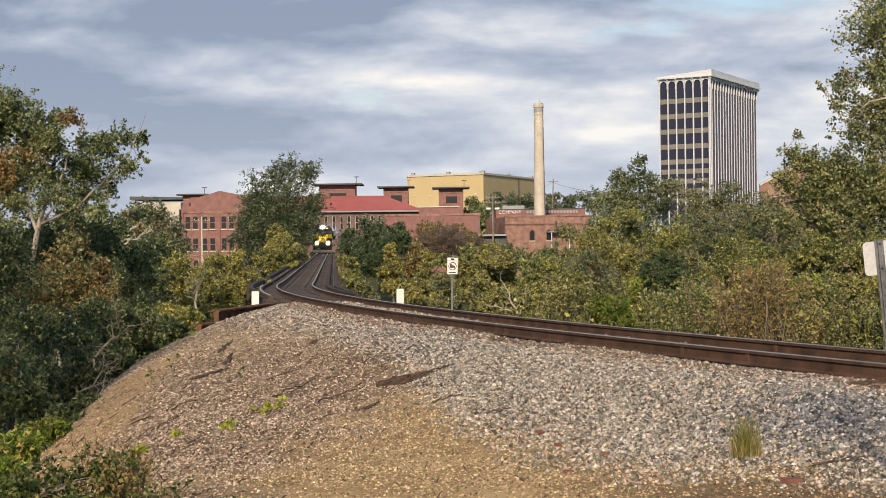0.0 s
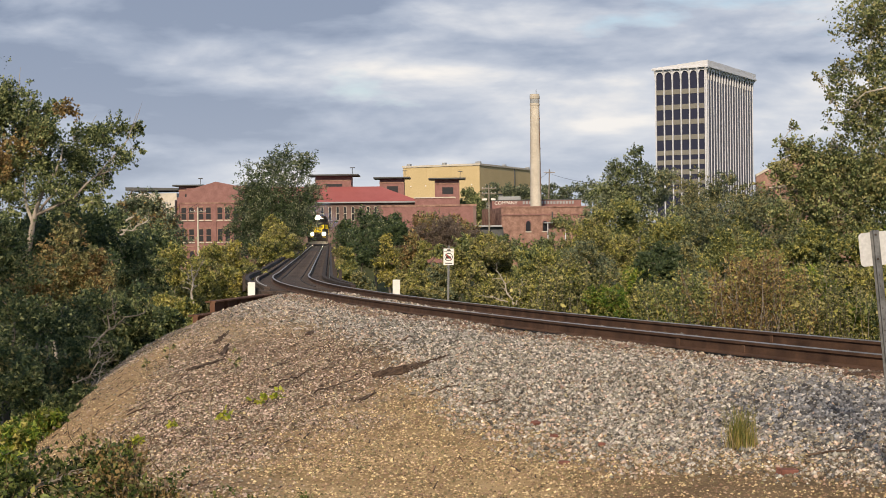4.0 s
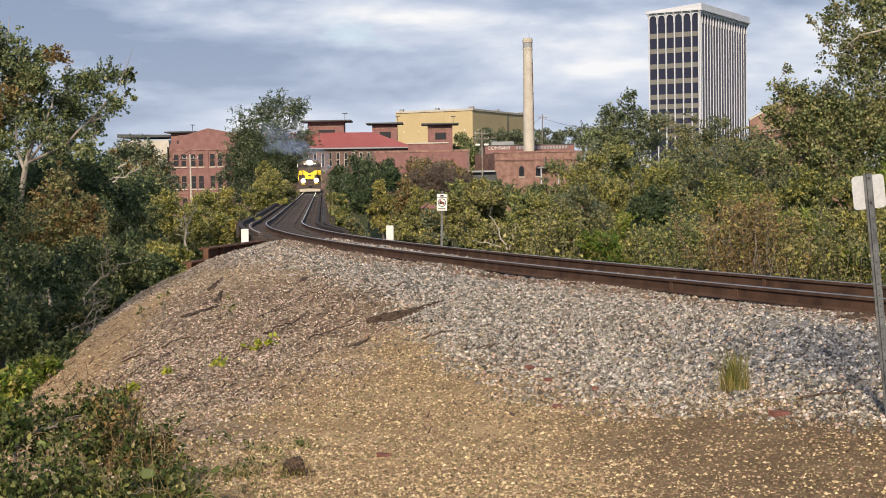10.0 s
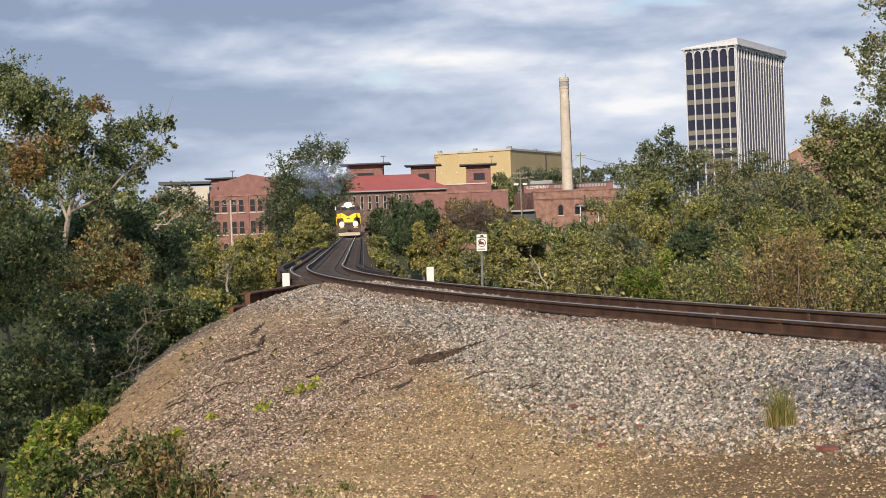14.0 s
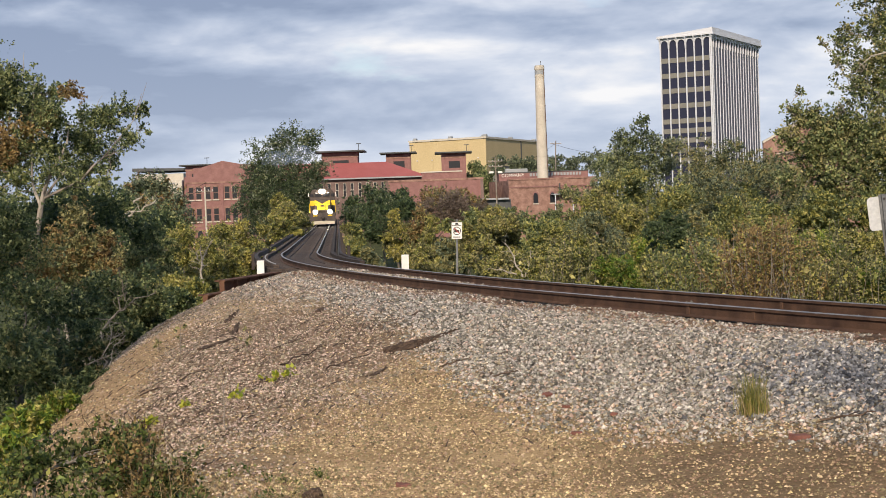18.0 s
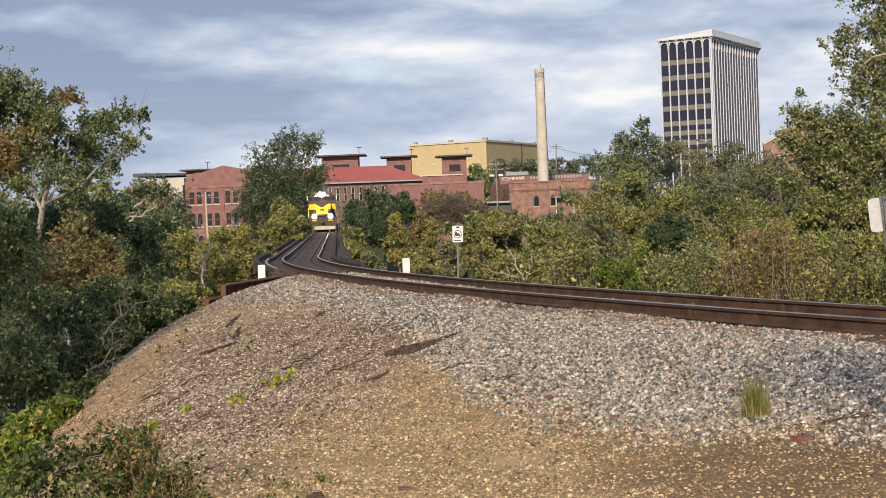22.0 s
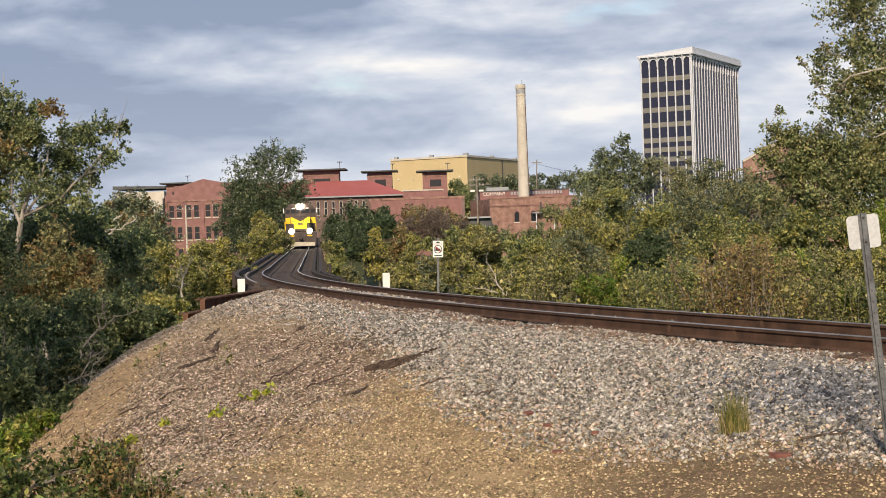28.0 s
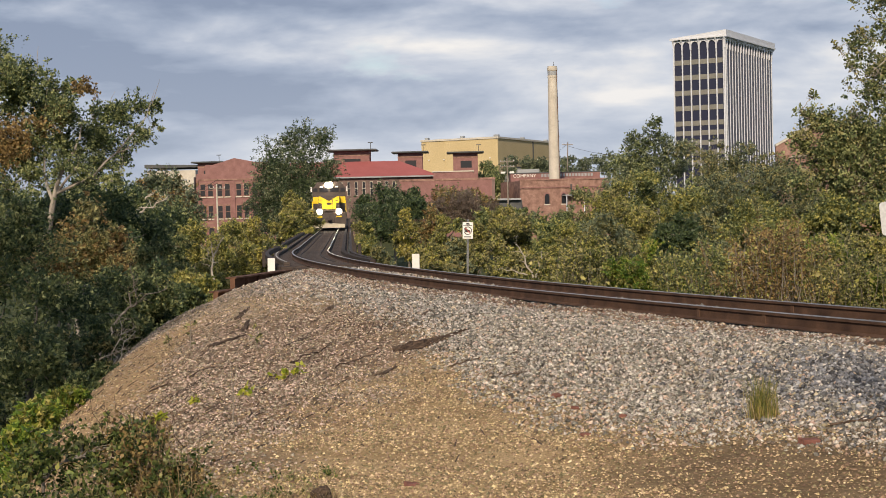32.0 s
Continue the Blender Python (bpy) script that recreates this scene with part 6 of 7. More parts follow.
def grass_tuft():
    x, y = 2.413, 11.080
    ob = thing("grass_tuft", Matrix.Translation((x, y, at_ground(x, y))), "upright tuft of dry green grass growing in the ballast", "grass tuft")
    rs = np.random.RandomState(4)
    part("green_grass", polys("green_grass", blades(330, 0.055, 0.43, rs, 0.0042, 0.55), 4, M_GRASS), None, ob)
    part("dead_straw", polys("dead_straw", blades(80, 0.065, 0.2, rs, 0.006, 0.8), 4, M_STRAW), None, ob, "straw-coloured dead blades at the foot")


grass_tuft()


def corner_bush():
    """Weeds and vines on the bank beside the viewer."""
    blobs = [(-2.35, 7.6, 0.57, 0.19), (-2.18, 7.8, 0.62, 0.16), (-1.86, 7.6, 0.57, 0.17), (-1.58, 7.4, 0.47, 0.15), (-2.30, 7.2, 0.41, 0.21), (-1.93, 7.2, 0.40, 0.22), (-1.56, 7.0, 0.38, 0.20), (-1.33, 7.0, 0.35, 0.12), (-2.00, 8.0, 0.71, 0.11), (-1.85, 8.0, 0.66, 0.09), (-2.09, 6.9, 0.27, 0.26), (-1.61, 6.8, 0.20, 0.25)]
    x, y = -1.65, 7.4
    ob = make_tree("tangled corner bush of green weeds and vines on the bank", foot(x, y), blobs, 17000, 0.037, L_RANK, 0.010, 601, name="bush", category="bush", trunks=4, mixed=(L_OLIVE, 0.12), clump=0.4, gaps=0.2, fine=False, split=4)
    rs = np.random.RandomState(9)
    base = Vector(foot(x, y))
    cs, rd = [tuple(Vector(b[:3]) - base) for b in blobs], [b[3] for b in blobs]
    # broad round leaves of a creeper low down, and a few large yellowing ones
    low = [k for k, c in enumerate(cs) if c[2] + base.z < 0.5]
    for name, count, size, lm, label, pick in (("creeper_leaf", 46, 0.034, L_RANK, "broad round creeper leaf", low), ("large_leaf", 7, 0.04, L_BRIGHT, "large yellow-green leaf", list(range(len(cs))))):
        for k in range(count):
            c = cs[pick[rs.randint(len(pick))]]
            r = size * rs.uniform(0.7, 1.25)
            a = np.linspace(0, 6.2832, 9)[:-1]
            w = r * (1 - 0.16 * np.cos(a) + 0.1 * np.cos(2 * a))
            leaf = mesh_of(name, np.stack([w * np.cos(a), w * np.sin(a) * 0.85, 0.12 * r * np.cos(2 * a)], 1), [tuple(range(8))], lm)
            part(name, leaf, None, ob, label, at=pose(c[0] + rs.normal() * 0.14, c[1] - rs.uniform(0.05, 0.22), c[2] + rs.normal() * 0.09, rs.uniform(15, 70), rs.uniform(-30, 30), rs.uniform(0, 360)))
    arcs = []
    for k in range(34):
        c = Vector(cs[rs.randint(len(cs))]) + Vector((rs.normal() * 0.1, -0.08, 0))
        d = Vector((rs.uniform(0.15, 0.42), rs.uniform(-0.2, 0.1), 0))
        arcs.append([(c + d * t + Vector((0, 0, 0.28 * t - 0.4 * t * t)), 0.0026 * (1 - 0.7 * t)) for t in np.linspace(0, 1, 8)])
    v, f = tubes(arcs, 4)
    part("dry_brush", mesh_of("dry_brush", v, f, M_STRAW, True), None, ob, "arching dry stalks")["kind"] = "stuff"
    part("pale_leaves", polys("pale_leaves", leaf_cloud(cs[4:], rd[4:], 380, 0.036, rs, 0.85, 0.35), 4, L_YELLOW), None, ob)
    part("withered_leaves", polys("withered_leaves", leaf_cloud([cs[k] for k in (2, 8, 9, 3)], [rd[k] for k in (2, 8, 9, 3)], 2300, 0.026, rs, 0.85, 0.35), 4, L_BROWN), None, ob, "withered brown leaves")
    rnd = random.Random(64)
    twigs = [limb((cs[i][0] + rnd.gauss(0, 0.1), cs[i][1] + rnd.gauss(0, 0.1), cs[i][2] - 0.2), (cs[i][0] + rnd.gauss(0.05, 0.16), cs[i][1] + rnd.gauss(0, 0.12), cs[i][2] + rnd.uniform(0.08, 0.24)), 0.004, 0.0012, rnd, 0.06, 5) for i in (2, 3, 8, 9) for _ in range(8)]
    v, f = tubes(twigs, 4)
    part("dead_brush", mesh_of("dead_brush", v, f, M_SPLIT, True), None, ob, "withered brown stems")
    q = []
    for k in range(18):
        c = cs[rs.randint(len(cs))]
        q.append(blades(22, 0.05, 0.42, rs, 0.005, 1.2) + np.array([c[0] + rs.uniform(-0.15, 0.15), c[1] - 0.1, c[2] - 0.12]))
    part("dry_straw", polys("dry_straw", np.concatenate(q), 4, M_STRAW), None, ob, "dry straw stems")
    q = [blades(26, 0.06, 0.45, rs, 0.006, 1.3) + np.array([cs[i][0], cs[i][1], cs[i][2] - 0.2]) for i in (2, 3, 6, 7, 7, 3)]
    part("grass", polys("grass", np.concatenate(q), 4, M_GRASS), None, ob)


corner_bush()


def bank_scrub():
    """Sparse dry grass and weeds creeping from the corner bush over the dirt."""
    rs = np.random.RandomState(31)
    for k in range(46):
        x, y = rs.uniform(-2.0, -0.75) + 0.25 * rs.normal(), rs.uniform(7.6, 10.2)
        if x > -0.45 - 0.12 * (y - 7):
            continue
        ob = thing("scrub_tuft", Matrix.Translation((x, y, at_ground(x, y) - 0.01)), "sparse tuft of dry weeds on the dirt", "weed", "bank scrub")
        part("blades", polys("blades", blades(26, 0.05, rs.uniform(0.05, 0.13), rs, 0.005, 1.3), 4, M_STRAW if k % 3 else M_GRASS), None, ob)["kind"] = "stuff"
        part("leaves", polys("leaves", leaf_cloud([(0, 0, 0.03)], [0.07], 34, 0.026, rs, 0.5, 0.6), 4, L_RANK if k % 2 else L_OLIVE), None, ob)


bank_scrub()


def low_plants():
    """Single weeds on the bare slope."""
    rs = np.random.RandomState(12)
    for i, (px, n, w) in enumerate((((-2.174, 15.760), 26, 0.09), ((-2.083, 16.080), 30, 0.09), ((-1.977, 16.260), 18, 0.07), ((-2.317, 14.340), 26, 0.07), ((-2.780, 14.100), 18, 0.06), ((-2.986, 13.420), 26, 0.08), ((-3.066, 13.200), 20, 0.07))):
        x, y = px
        ob = thing("weed_plant", Matrix.Translation((x, y, at_ground(x, y))), "low bright yellow-green weed on the bare slope", "weed", "slope weeds")
        part("leaves", polys("leaves", leaf_cloud([(0, 0, 0.05)], [w * 0.85], n, 0.07, rs, 0.5, 0.6), 4, L_WEED), None, ob)
    for i, (px, h) in enumerate((((-4.040, 20.050), 0.45), ((-0.690, 3.000), 0.6), ((-2.937, 19.280), 0.25), ((-4.797, 22.000), 0.25))):
        x, y = px
        ob = thing("tall_weed", Matrix.Translation((x, y, at_ground(x, y))), "thin upright withered weed on the bank's edge", "weed", "slope weeds")
        part("stem", cyl((0, 0, -0.05), (0.02, 0, h), 0.008, 0.003, 6), M_BARK, ob)
        part("leaves", polys("leaves", leaf_cloud([(0.01, 0, h * (0.4 + 0.2 * k)) for k in range(4)], [0.05] * 4, 60, 0.045, rs, 1.4, 0.5), 4, L_OLIVE), None, ob)
    x, y = -2.120, 12.400
    rnd = random.Random(6)
    v, f = tubes([limb((0, 0, -0.05), (0.0, 0.0, 0.28), 0.008, 0.005, rnd, 0.03), limb((0, 0, 0.26), (-0.03, 0.02, 0.62), 0.005, 0.002, rnd, 0.05), limb((0, 0, 0.24), (-0.18, 0.02, 0.42), 0.004, 0.0015, rnd, 0.05),
                  limb((0, 0, 0.28), (0.05, 0, 0.6), 0.004, 0.0015, rnd, 0.05), limb((0, 0, 0.2), (0.1, 0, 0.33), 0.003, 0.001, rnd, 0.05)], 6)
    ob = thing("bare_sapling", Matrix.Translation((x, y, at_ground(x, y))), "thin bare reddish sapling standing on the gravel slope", "sapling")
    part("stem", mesh_of("stem", v, f, M_BARK, True), None, ob)


low_plants()


def on_ground_pose(a, b, lift=0.0):
    """A pose along the ground from a to b, x along it."""
    pa, pb = Vector((*a, at_ground(*a) + lift)), Vector((*b, at_ground(*b) + lift))
    d = (pb - pa).normalized()
    up = Vector((0, 0, 1))
    y = up.cross(d).normalized()
    z = d.cross(y)
    return Matrix.Translation(pa) @ Matrix(((d.x, y.x, z.x, 0), (d.y, y.y, z.y, 0), (d.z, y.z, z.z, 0), (0, 0, 0, 1))), (pb - pa).length


def timber(a, b, w, h, seed, label, name="timber_scrap", group="timber scraps"):
    """A split, rotten piece of an old tie."""
    rnd = random.Random(seed)
    m, L = on_ground_pose(a, b, h * 0.3)
    n = max(5, int(L / 0.045))
    verts, faces = [], []
    for i in range(n + 1):
        t = i / n
        k = (1 - 0.75 * max(0, (t - 0.55) / 0.45)) * rnd.uniform(0.6, 1.15)
        off = rnd.uniform(-0.2, 0.2) * w
        for yy, zz in ((-0.5, -0.5), (0.5, -0.5), (0.5, 0.3), (0.15, 0.5), (-0.2, 0.35), (-0.5, 0.42)):
            verts.append((t * L, yy * w * k + off + rnd.uniform(-0.1, 0.1) * w, zz * h * k + rnd.uniform(-0.2, 0.2) * h))
    for i in range(n):
        faces += [(i * 6 + j, i * 6 + (j + 1) % 6, (i + 1) * 6 + (j + 1) % 6, (i + 1) * 6 + j) for j in range(6)]
    faces += [tuple(range(6))[::-1], tuple(range(n * 6, n * 6 + 6))]
    ob = new(name, mesh_of(name, verts, faces, M_SPLIT))
    ob.matrix_basis = m
    return tagged(ob, label, "timber", group)


def debris():
    timber((-0.88, 17.60), (-0.30, 18.15), 0.12, 0.11, 1, "split rotten piece of an old railway tie on the gravel")
    for k, (a, b, w) in enumerate((((-0.72, 17.62), (0.06, 18.66), 0.05), ((-0.62, 17.80), (-0.02, 18.72), 0.035), ((-0.45, 17.86), (0.02, 18.42), 0.04), ((-0.30, 18.18), (0.10, 18.76), 0.03), ((-0.80, 17.52), (-0.42, 17.78), 0.05))):
        timber(a, b, w, w * 1.2, 3 + k, "long frayed splinter of the rotten tie")
    for i, (seg, w) in enumerate(((((-1.729, 20.850), (-1.420, 20.900)), 0.06), (((-2.010, 21.650), (-1.786, 21.550)), 0.05), (((-3.967, 23.850), (-4.102, 26.200)), 0.09), (((-3.714, 19.920), (-3.417, 21.300)), 0.08), (((-3.566, 21.950), (-3.708, 23.650)), 0.07), (((-0.965, 15.760), (-0.809, 16.360)), 0.06),
                                  (((-0.614, 21.050), (-0.491, 21.900)), 0.06), (((0.540, 15.900), (0.669, 16.120)), 0.05), (((-2.523, 19.060), (-2.227, 20.150)), 0.05), (((-3.022, 29.800), (-2.945, 31.100)), 0.05), (((-1.760, 31.150), (-1.400, 31.200)), 0.06), (((-1.199, 25.650), (-0.863, 26.150)), 0.04),
                                  (((2.621, 15.980), (2.768, 16.380)), 0.05), (((-3.203, 14.840), (-3.059, 16.620)), 0.05), (((-3.336, 16.440), (-3.264, 17.160)), 0.04), (((-1.943, 24.000), (-1.804, 25.150)), 0.05), (((-2.324, 23.600), (-2.325, 24.450)), 0.1), (((4.149, 13.960), (4.694, 14.420)), 0.12))):
        timber(*seg, w, w * 0.6, 20 + i, "dark weathered timber splinter lying on the gravel")
    rnd = random.Random(15)
    for i in range(22):
        x, y, z, th = track(rnd.uniform(20, 56))
        q, a = rnd.uniform(1.05, 1.55), th + rnd.gauss(0, 0.22) + 1.5708
        x, y, k = x - math.cos(th) * q, y - math.sin(th) * q, rnd.uniform(0.12, 0.42)
        w = rnd.uniform(0.03, 0.08)
        timber((x, y), (x + math.cos(a) * k, y + math.sin(a) * k), w, w * 0.8, 240 + i, "dark weathered timber splinter lying beside the rail")
    for i, seg in enumerate((((2.797, 10.440), (3.187, 10.320)), ((-0.175, 15.720), (0.188, 15.860)), ((-1.570, 16.620), (-1.066, 17.500)), ((-3.727, 16.040), (-3.089, 16.980)), ((-2.211, 17.320), (-1.763, 18.740)), ((0.380, 14.500), (0.683, 14.500)))):
        rnd = random.Random(70 + i)
        m, L = on_ground_pose(*seg, 0.02)
        v, f = tubes([limb((0, 0, 0), (L, 0, 0.02), 0.011, 0.005, rnd, 0.03, 8), limb((L * 0.5, 0, 0.01), (L * 0.75, L * 0.12, 0.03), 0.006, 0.002, rnd, 0.05)], 6)
        ob = new("twig", mesh_of("twig", v, f, M_SPLIT, True))
        ob.matrix_basis = m
        tagged(ob, "thin dark twig lying on the stones", "twig", "twigs")
    red = material("broken_red_brick", [(0.15, 0.065, 0.05), (0.23, 0.10, 0.078)], 12, 0.95, 0.4, 60)
    for i, (px, s, turn) in enumerate((((2.539, 10.060), (0.15, 0.075, 0.05), 15), ((0.885, 13.080), (0.09, 0.07, 0.05), 40), ((1.000, 12.360), (0.07, 0.05, 0.04), 10), ((1.382, 11.840), (0.1, 0.06, 0.03), 70),
                                       ((0.991, 11.240), (0.09, 0.05, 0.03), 25), ((-0.396, 9.620), (0.1, 0.07, 0.03), 30))):
        rnd = random.Random(90 + i)
        bm = box((-s[0] / 2, -s[1] / 2, -s[2] / 2), (s[0] / 2, s[1] / 2, s[2] / 2), 0.008)
        for v in bm.verts:
            v.co += Vector([rnd.uniform(-0.008, 0.008) for _ in range(3)])
        me = bpy.data.meshes.new("brick_piece")
        bm.to_mesh(me)
        bm.free()
        me.materials.append(red)
        ob = new("brick_piece", me)
        ob.matrix_basis = pose(*px, at_ground(*px) + s[2] * 0.25, 8, 5, turn)
        tagged(ob, "whole red brick lying loose on the dirt" if i == 0 else "broken piece of red brick on the dirt", "brick", "loose bricks")
    # weathered clump at the foot of the dirt
    x, y = -0.965, 9.000
    rnd = random.Random(3)
    bm = bmesh.new()
    bmesh.ops.create_icosphere(bm, subdivisions=4, radius=0.075)
    for v in bm.verts:
        n = noise.noise(v.co * 22) * 0.05 + noise.noise(v.co * 60) * 0.03
        v.co = Vector((v.co.x * 0.95, v.co.y, v.co.z * 0.95)) * (1 + n * 7)
    me = bpy.data.meshes.new("stump")
    bm.to_mesh(me)
    bm.free()
    me.materials.append(M_SPLIT)
    ob = new("stump", me)
    ob.matrix_basis = pose(x, y, at_ground(x, y) + 0.05, 0, 0, 20)
    tagged(ob, "small weathered stump with dead grass in the dirt", "stump")
    part("dead_tuft", polys("dead_grass", blades(120, 0.06, 0.16, np.random.RandomState(2), 0.005, 0.9) - np.array([0, 0, 0.05]), 4, M_STRAW), None, ob, "matted dead grass")["kind"] = "stuff"


debris()


def splinters(count, seed):
    """Thin rotten slivers strewn down the slope, mostly along its fall."""
    rs = np.random.RandomState(seed)
    X, Y = rs.uniform(-6.5, 0.8, count), rs.uniform(10.5, 32, count)
    b, br = masks(X, Y)[:2]
    keep = rs.rand(count) < br * (1 - b) + 0.1
    X, Y = X[keep], Y[keep]
    n = len(X)
    a = np.arctan2(1.0, 0.06) + rs.normal(size=n) * 0.2
    L, W = rs.uniform(0.06, 0.42, n) ** 1.2, rs.uniform(0.008, 0.026, n)
    d, s = np.stack([np.cos(a), np.sin(a)], 1), np.stack([-np.sin(a), np.cos(a)], 1)
    c = np.stack([X, Y], 1)

    def at(p, lift):
        return np.concatenate([p, (ground_z(p[:, 0], p[:, 1]) + lift)[:, None]], 1)
    A, B = at(c - d * L[:, None] / 2, 0.008), at(c + d * L[:, None] / 2, 0.012)
    so = np.concatenate([s * W[:, None] / 2, np.zeros((n, 1))], 1)
    up = np.array([0, 0, 0.012])
    v = np.stack([A - so, A + so, B + so * 0.4, B - so * 0.4, (A + B) / 2 + up], 1)
    t = np.array([(0, 1, 4), (1, 2, 4), (2, 3, 4), (3, 0, 4)])
    t = (t[None] + (np.arange(n) * 5)[:, None, None]).reshape(-1, 3)
    tagged(new("splinters", indexed("splinters", v.reshape(-1, 3), t, M_SPLIT)), "dark rotten wood slivers scattered down the slope", "wood debris", kind="stuff")


splinters(2600, 77)


# ---- loose stones ----
def strew(count, y0, y1, power, rs):
    """Places on the ground in a widening stretch, thinning out with distance, and what the ground is there."""
    p = 1 - power
    Y = (y0 ** p + rs.rand(count) * (y1 ** p - y0 ** p)) ** (1 / p)
    X = rs.uniform(-1, 1, count) * (1.2 + 0.42 * Y)
    q, _ = beside(X, Y)
    k = (np.abs(np.abs(q) - 0.753) > 0.12) & (q > -1.25)
    X, Y, q = X[k], Y[k], q[k]
    return X, Y, q, masks(X, Y)


def stones(X, Y, size, spread, mat, label, name, seed, sink=0.25, small=False, rugged=0.17):
    """Angular stones resting at the places given."""
    rs = np.random.RandomState(seed)
    n, Z = len(X), ground_z(X, Y)
    S = size * np.exp(np.clip(rs.normal(size=n), -2, 1.7) * spread) * (0.75 + Y / 40)
    octa = np.array([(1, 0, 0), (-1, 0, 0), (0, 1, 0), (0, -1, 0), (0, 0, 1), (0, 0, -1)], float)
    tri = np.array([(0, 2, 4), (2, 1, 4), (1, 3, 4), (3, 0, 4), (2, 0, 5), (1, 2, 5), (3, 1, 5), (0, 3, 5)])
    if small:
        octa, tri = octa[:5], tri[:4]
    k = len(octa)
    v = octa[None] * rs.uniform(0.78, 1.05, (n, k, 1)) + rs.normal(size=(n, k, 3)) * rugged
    v *= np.array([1.0, 0.85, 0.8]) * S[:, None, None] * 0.62
    a, b = rs.uniform(0, 6.28, n), rs.uniform(-1, 1, n) * (0.3 if small else 0.7)
    ca, sa, cb, sb = np.cos(a), np.sin(a), np.cos(b), np.sin(b)
    x, y, z = v[..., 0], v[..., 1], v[..., 2]
    y, z = y * cb[:, None] - z * sb[:, None], y * sb[:, None] + z * cb[:, None]
    x, y = x * ca[:, None] - y * sa[:, None], x * sa[:, None] + y * ca[:, None]
    v = np.stack([x + X[:, None], y + Y[:, None], z + (Z + S * (0.3 - sink))[:, None]], -1)
    t = (tri[None] + (np.arange(n) * k)[:, None, None]).reshape(-1, 3)
    tagged(new(name, indexed(name, v.reshape(-1, 3), t, mat)), label, "gravel", kind="stuff")


def all_stones():
    blue = material("bluish_ballast", [(0.055, 0.057, 0.064), (0.15, 0.152, 0.162), (0.38, 0.38, 0.385)], 9, 0.9, 0.2, 60, island=0.7)
    pale = material("pale_pebble", [(0.15, 0.112, 0.084), (0.34, 0.268, 0.20), (0.64, 0.555, 0.45)], 14, 0.9, 0.2, 60, island=0.65)
    crumb = material("brown_dirt_crumb", [(0.10, 0.068, 0.04), (0.20, 0.14, 0.085), (0.33, 0.24, 0.145)], 14, 0.95, 0.2, 60, island=0.4)
    rust = material("rust_stained_stone", [(0.085, 0.050, 0.034), (0.18, 0.115, 0.08), (0.32, 0.225, 0.16)], 14, 0.95, 0.2, 60, island=0.5)
    rs = np.random.RandomState(51)
    # crushed stone of the track bed, coarse and fine
    for count, y0, y1, power, size, sink, small, name in ((190000, 7.5, 20, 0.45, 0.0305, 0.12, False, "ballast_stones"), (110000, 20, 45, 0.6, 0.035, 0.14, True, "far_ballast"),
                                                          (170000, 7.5, 36, 0.9, 0.022, 0.15, True, "ballast_chips")):
        X, Y, q, (b, br, g, dd, sa, fr) = strew(count, y0, y1, power, rs)
        k = rs.rand(len(X)) < np.clip(b * 1.2 - 0.1, 0, 1) * (1 - g)
        X, Y, q, b, br, fr = X[k], Y[k], q[k], b[k], br[k], fr[k]
        dark = rs.rand(len(X)) < fr * 0.9
        # the extra buff share beside the rail puts the sun's warm tint into the stones
        warm = ~dark & (rs.rand(len(X)) < 0.2 + 0.45 * (1 - b) + 0.3 * smooth(23, 30, Y) + 0.25 * np.exp(-((q - 1.4) / 0.4) ** 2))
        grey = ~dark & ~warm
        stones(X[grey], Y[grey], size, 0.36, M_STONE, "grey angular railway ballast" if size > 0.03 else "fine grey ballast chips", name, 52, sink, small)
        stones(X[warm], Y[warm], size * 0.95, 0.36, pale, "warm pale stones among the ballast", "buff_ballast", 53, sink, small)
        if y0 < 10:
            stones(X[dark], Y[dark], size * 1.05, 0.36, blue, "fresh dark bluish ballast heaped on the grey", "dark_ballast", 54, 0.1, small)
    # pebbles washed over the slope and the dirt
    X, Y, q, (b, br, g, dd, sa, fr) = strew(470000, 7.0, 40, 1.1, rs)
    track_worn = np.exp(-((Y - 10.6 + 0.12 * X + 0.25 * bumps(X, Y, 2.5, 35)) / 0.55) ** 2) * smooth(1.6, 0.2, X)
    thick = (1 - b) * (1 - g) * (0.86 + 0.4 * bumps(X, Y, 1.5, 31)) * (1 - 0.72 * sa) * (1 - 0.5 * dd) * (1 - 0.65 * track_worn) * smooth(-8.0, -6.0, X)
    k = rs.rand(len(X)) < thick
    X, Y, br, dd, sa = X[k], Y[k], br[k], dd[k], sa[k]
    kind = rs.rand(len(X))
    slope = np.clip(br * 0.9 + 0.75 * smooth(21, 27, Y), 0, 0.95)
    on_slope = kind < slope * (0.85 - 0.12 * br)
    brown = ~on_slope & (rs.rand(len(X)) < 0.17 + 0.5 * dd + 0.5 * br)
    tan = ~on_slope & ~brown
    stones(X[tan], Y[tan], 0.0175, 0.38, M_TAN_STONE, "small tan stones in the sandy dirt", "tan_pebbles", 55, 0.12, True, 0.1)
    stones(X[on_slope], Y[on_slope], 0.0215, 0.36, pale, "pale stones washed down the brown slope", "slope_pebbles", 56, 0.12, True, 0.1)
    stones(X[brown], Y[brown], 0.017, 0.4, crumb, "brown crumbs of dirt among the pebbles", "dirt_crumbs", 57, 0.2, True, 0.1)
    # rusty chips at the foot of the rail
    X, Y, q, m = strew(420000, 9.0, 40, 0.8, rs)
    k = rs.rand(len(X)) < np.exp(-((q - 1.22) / 0.33) ** 2) * np.clip(0.55 + 0.9 * bumps(X, Y, 1.6, 41), 0, 1)
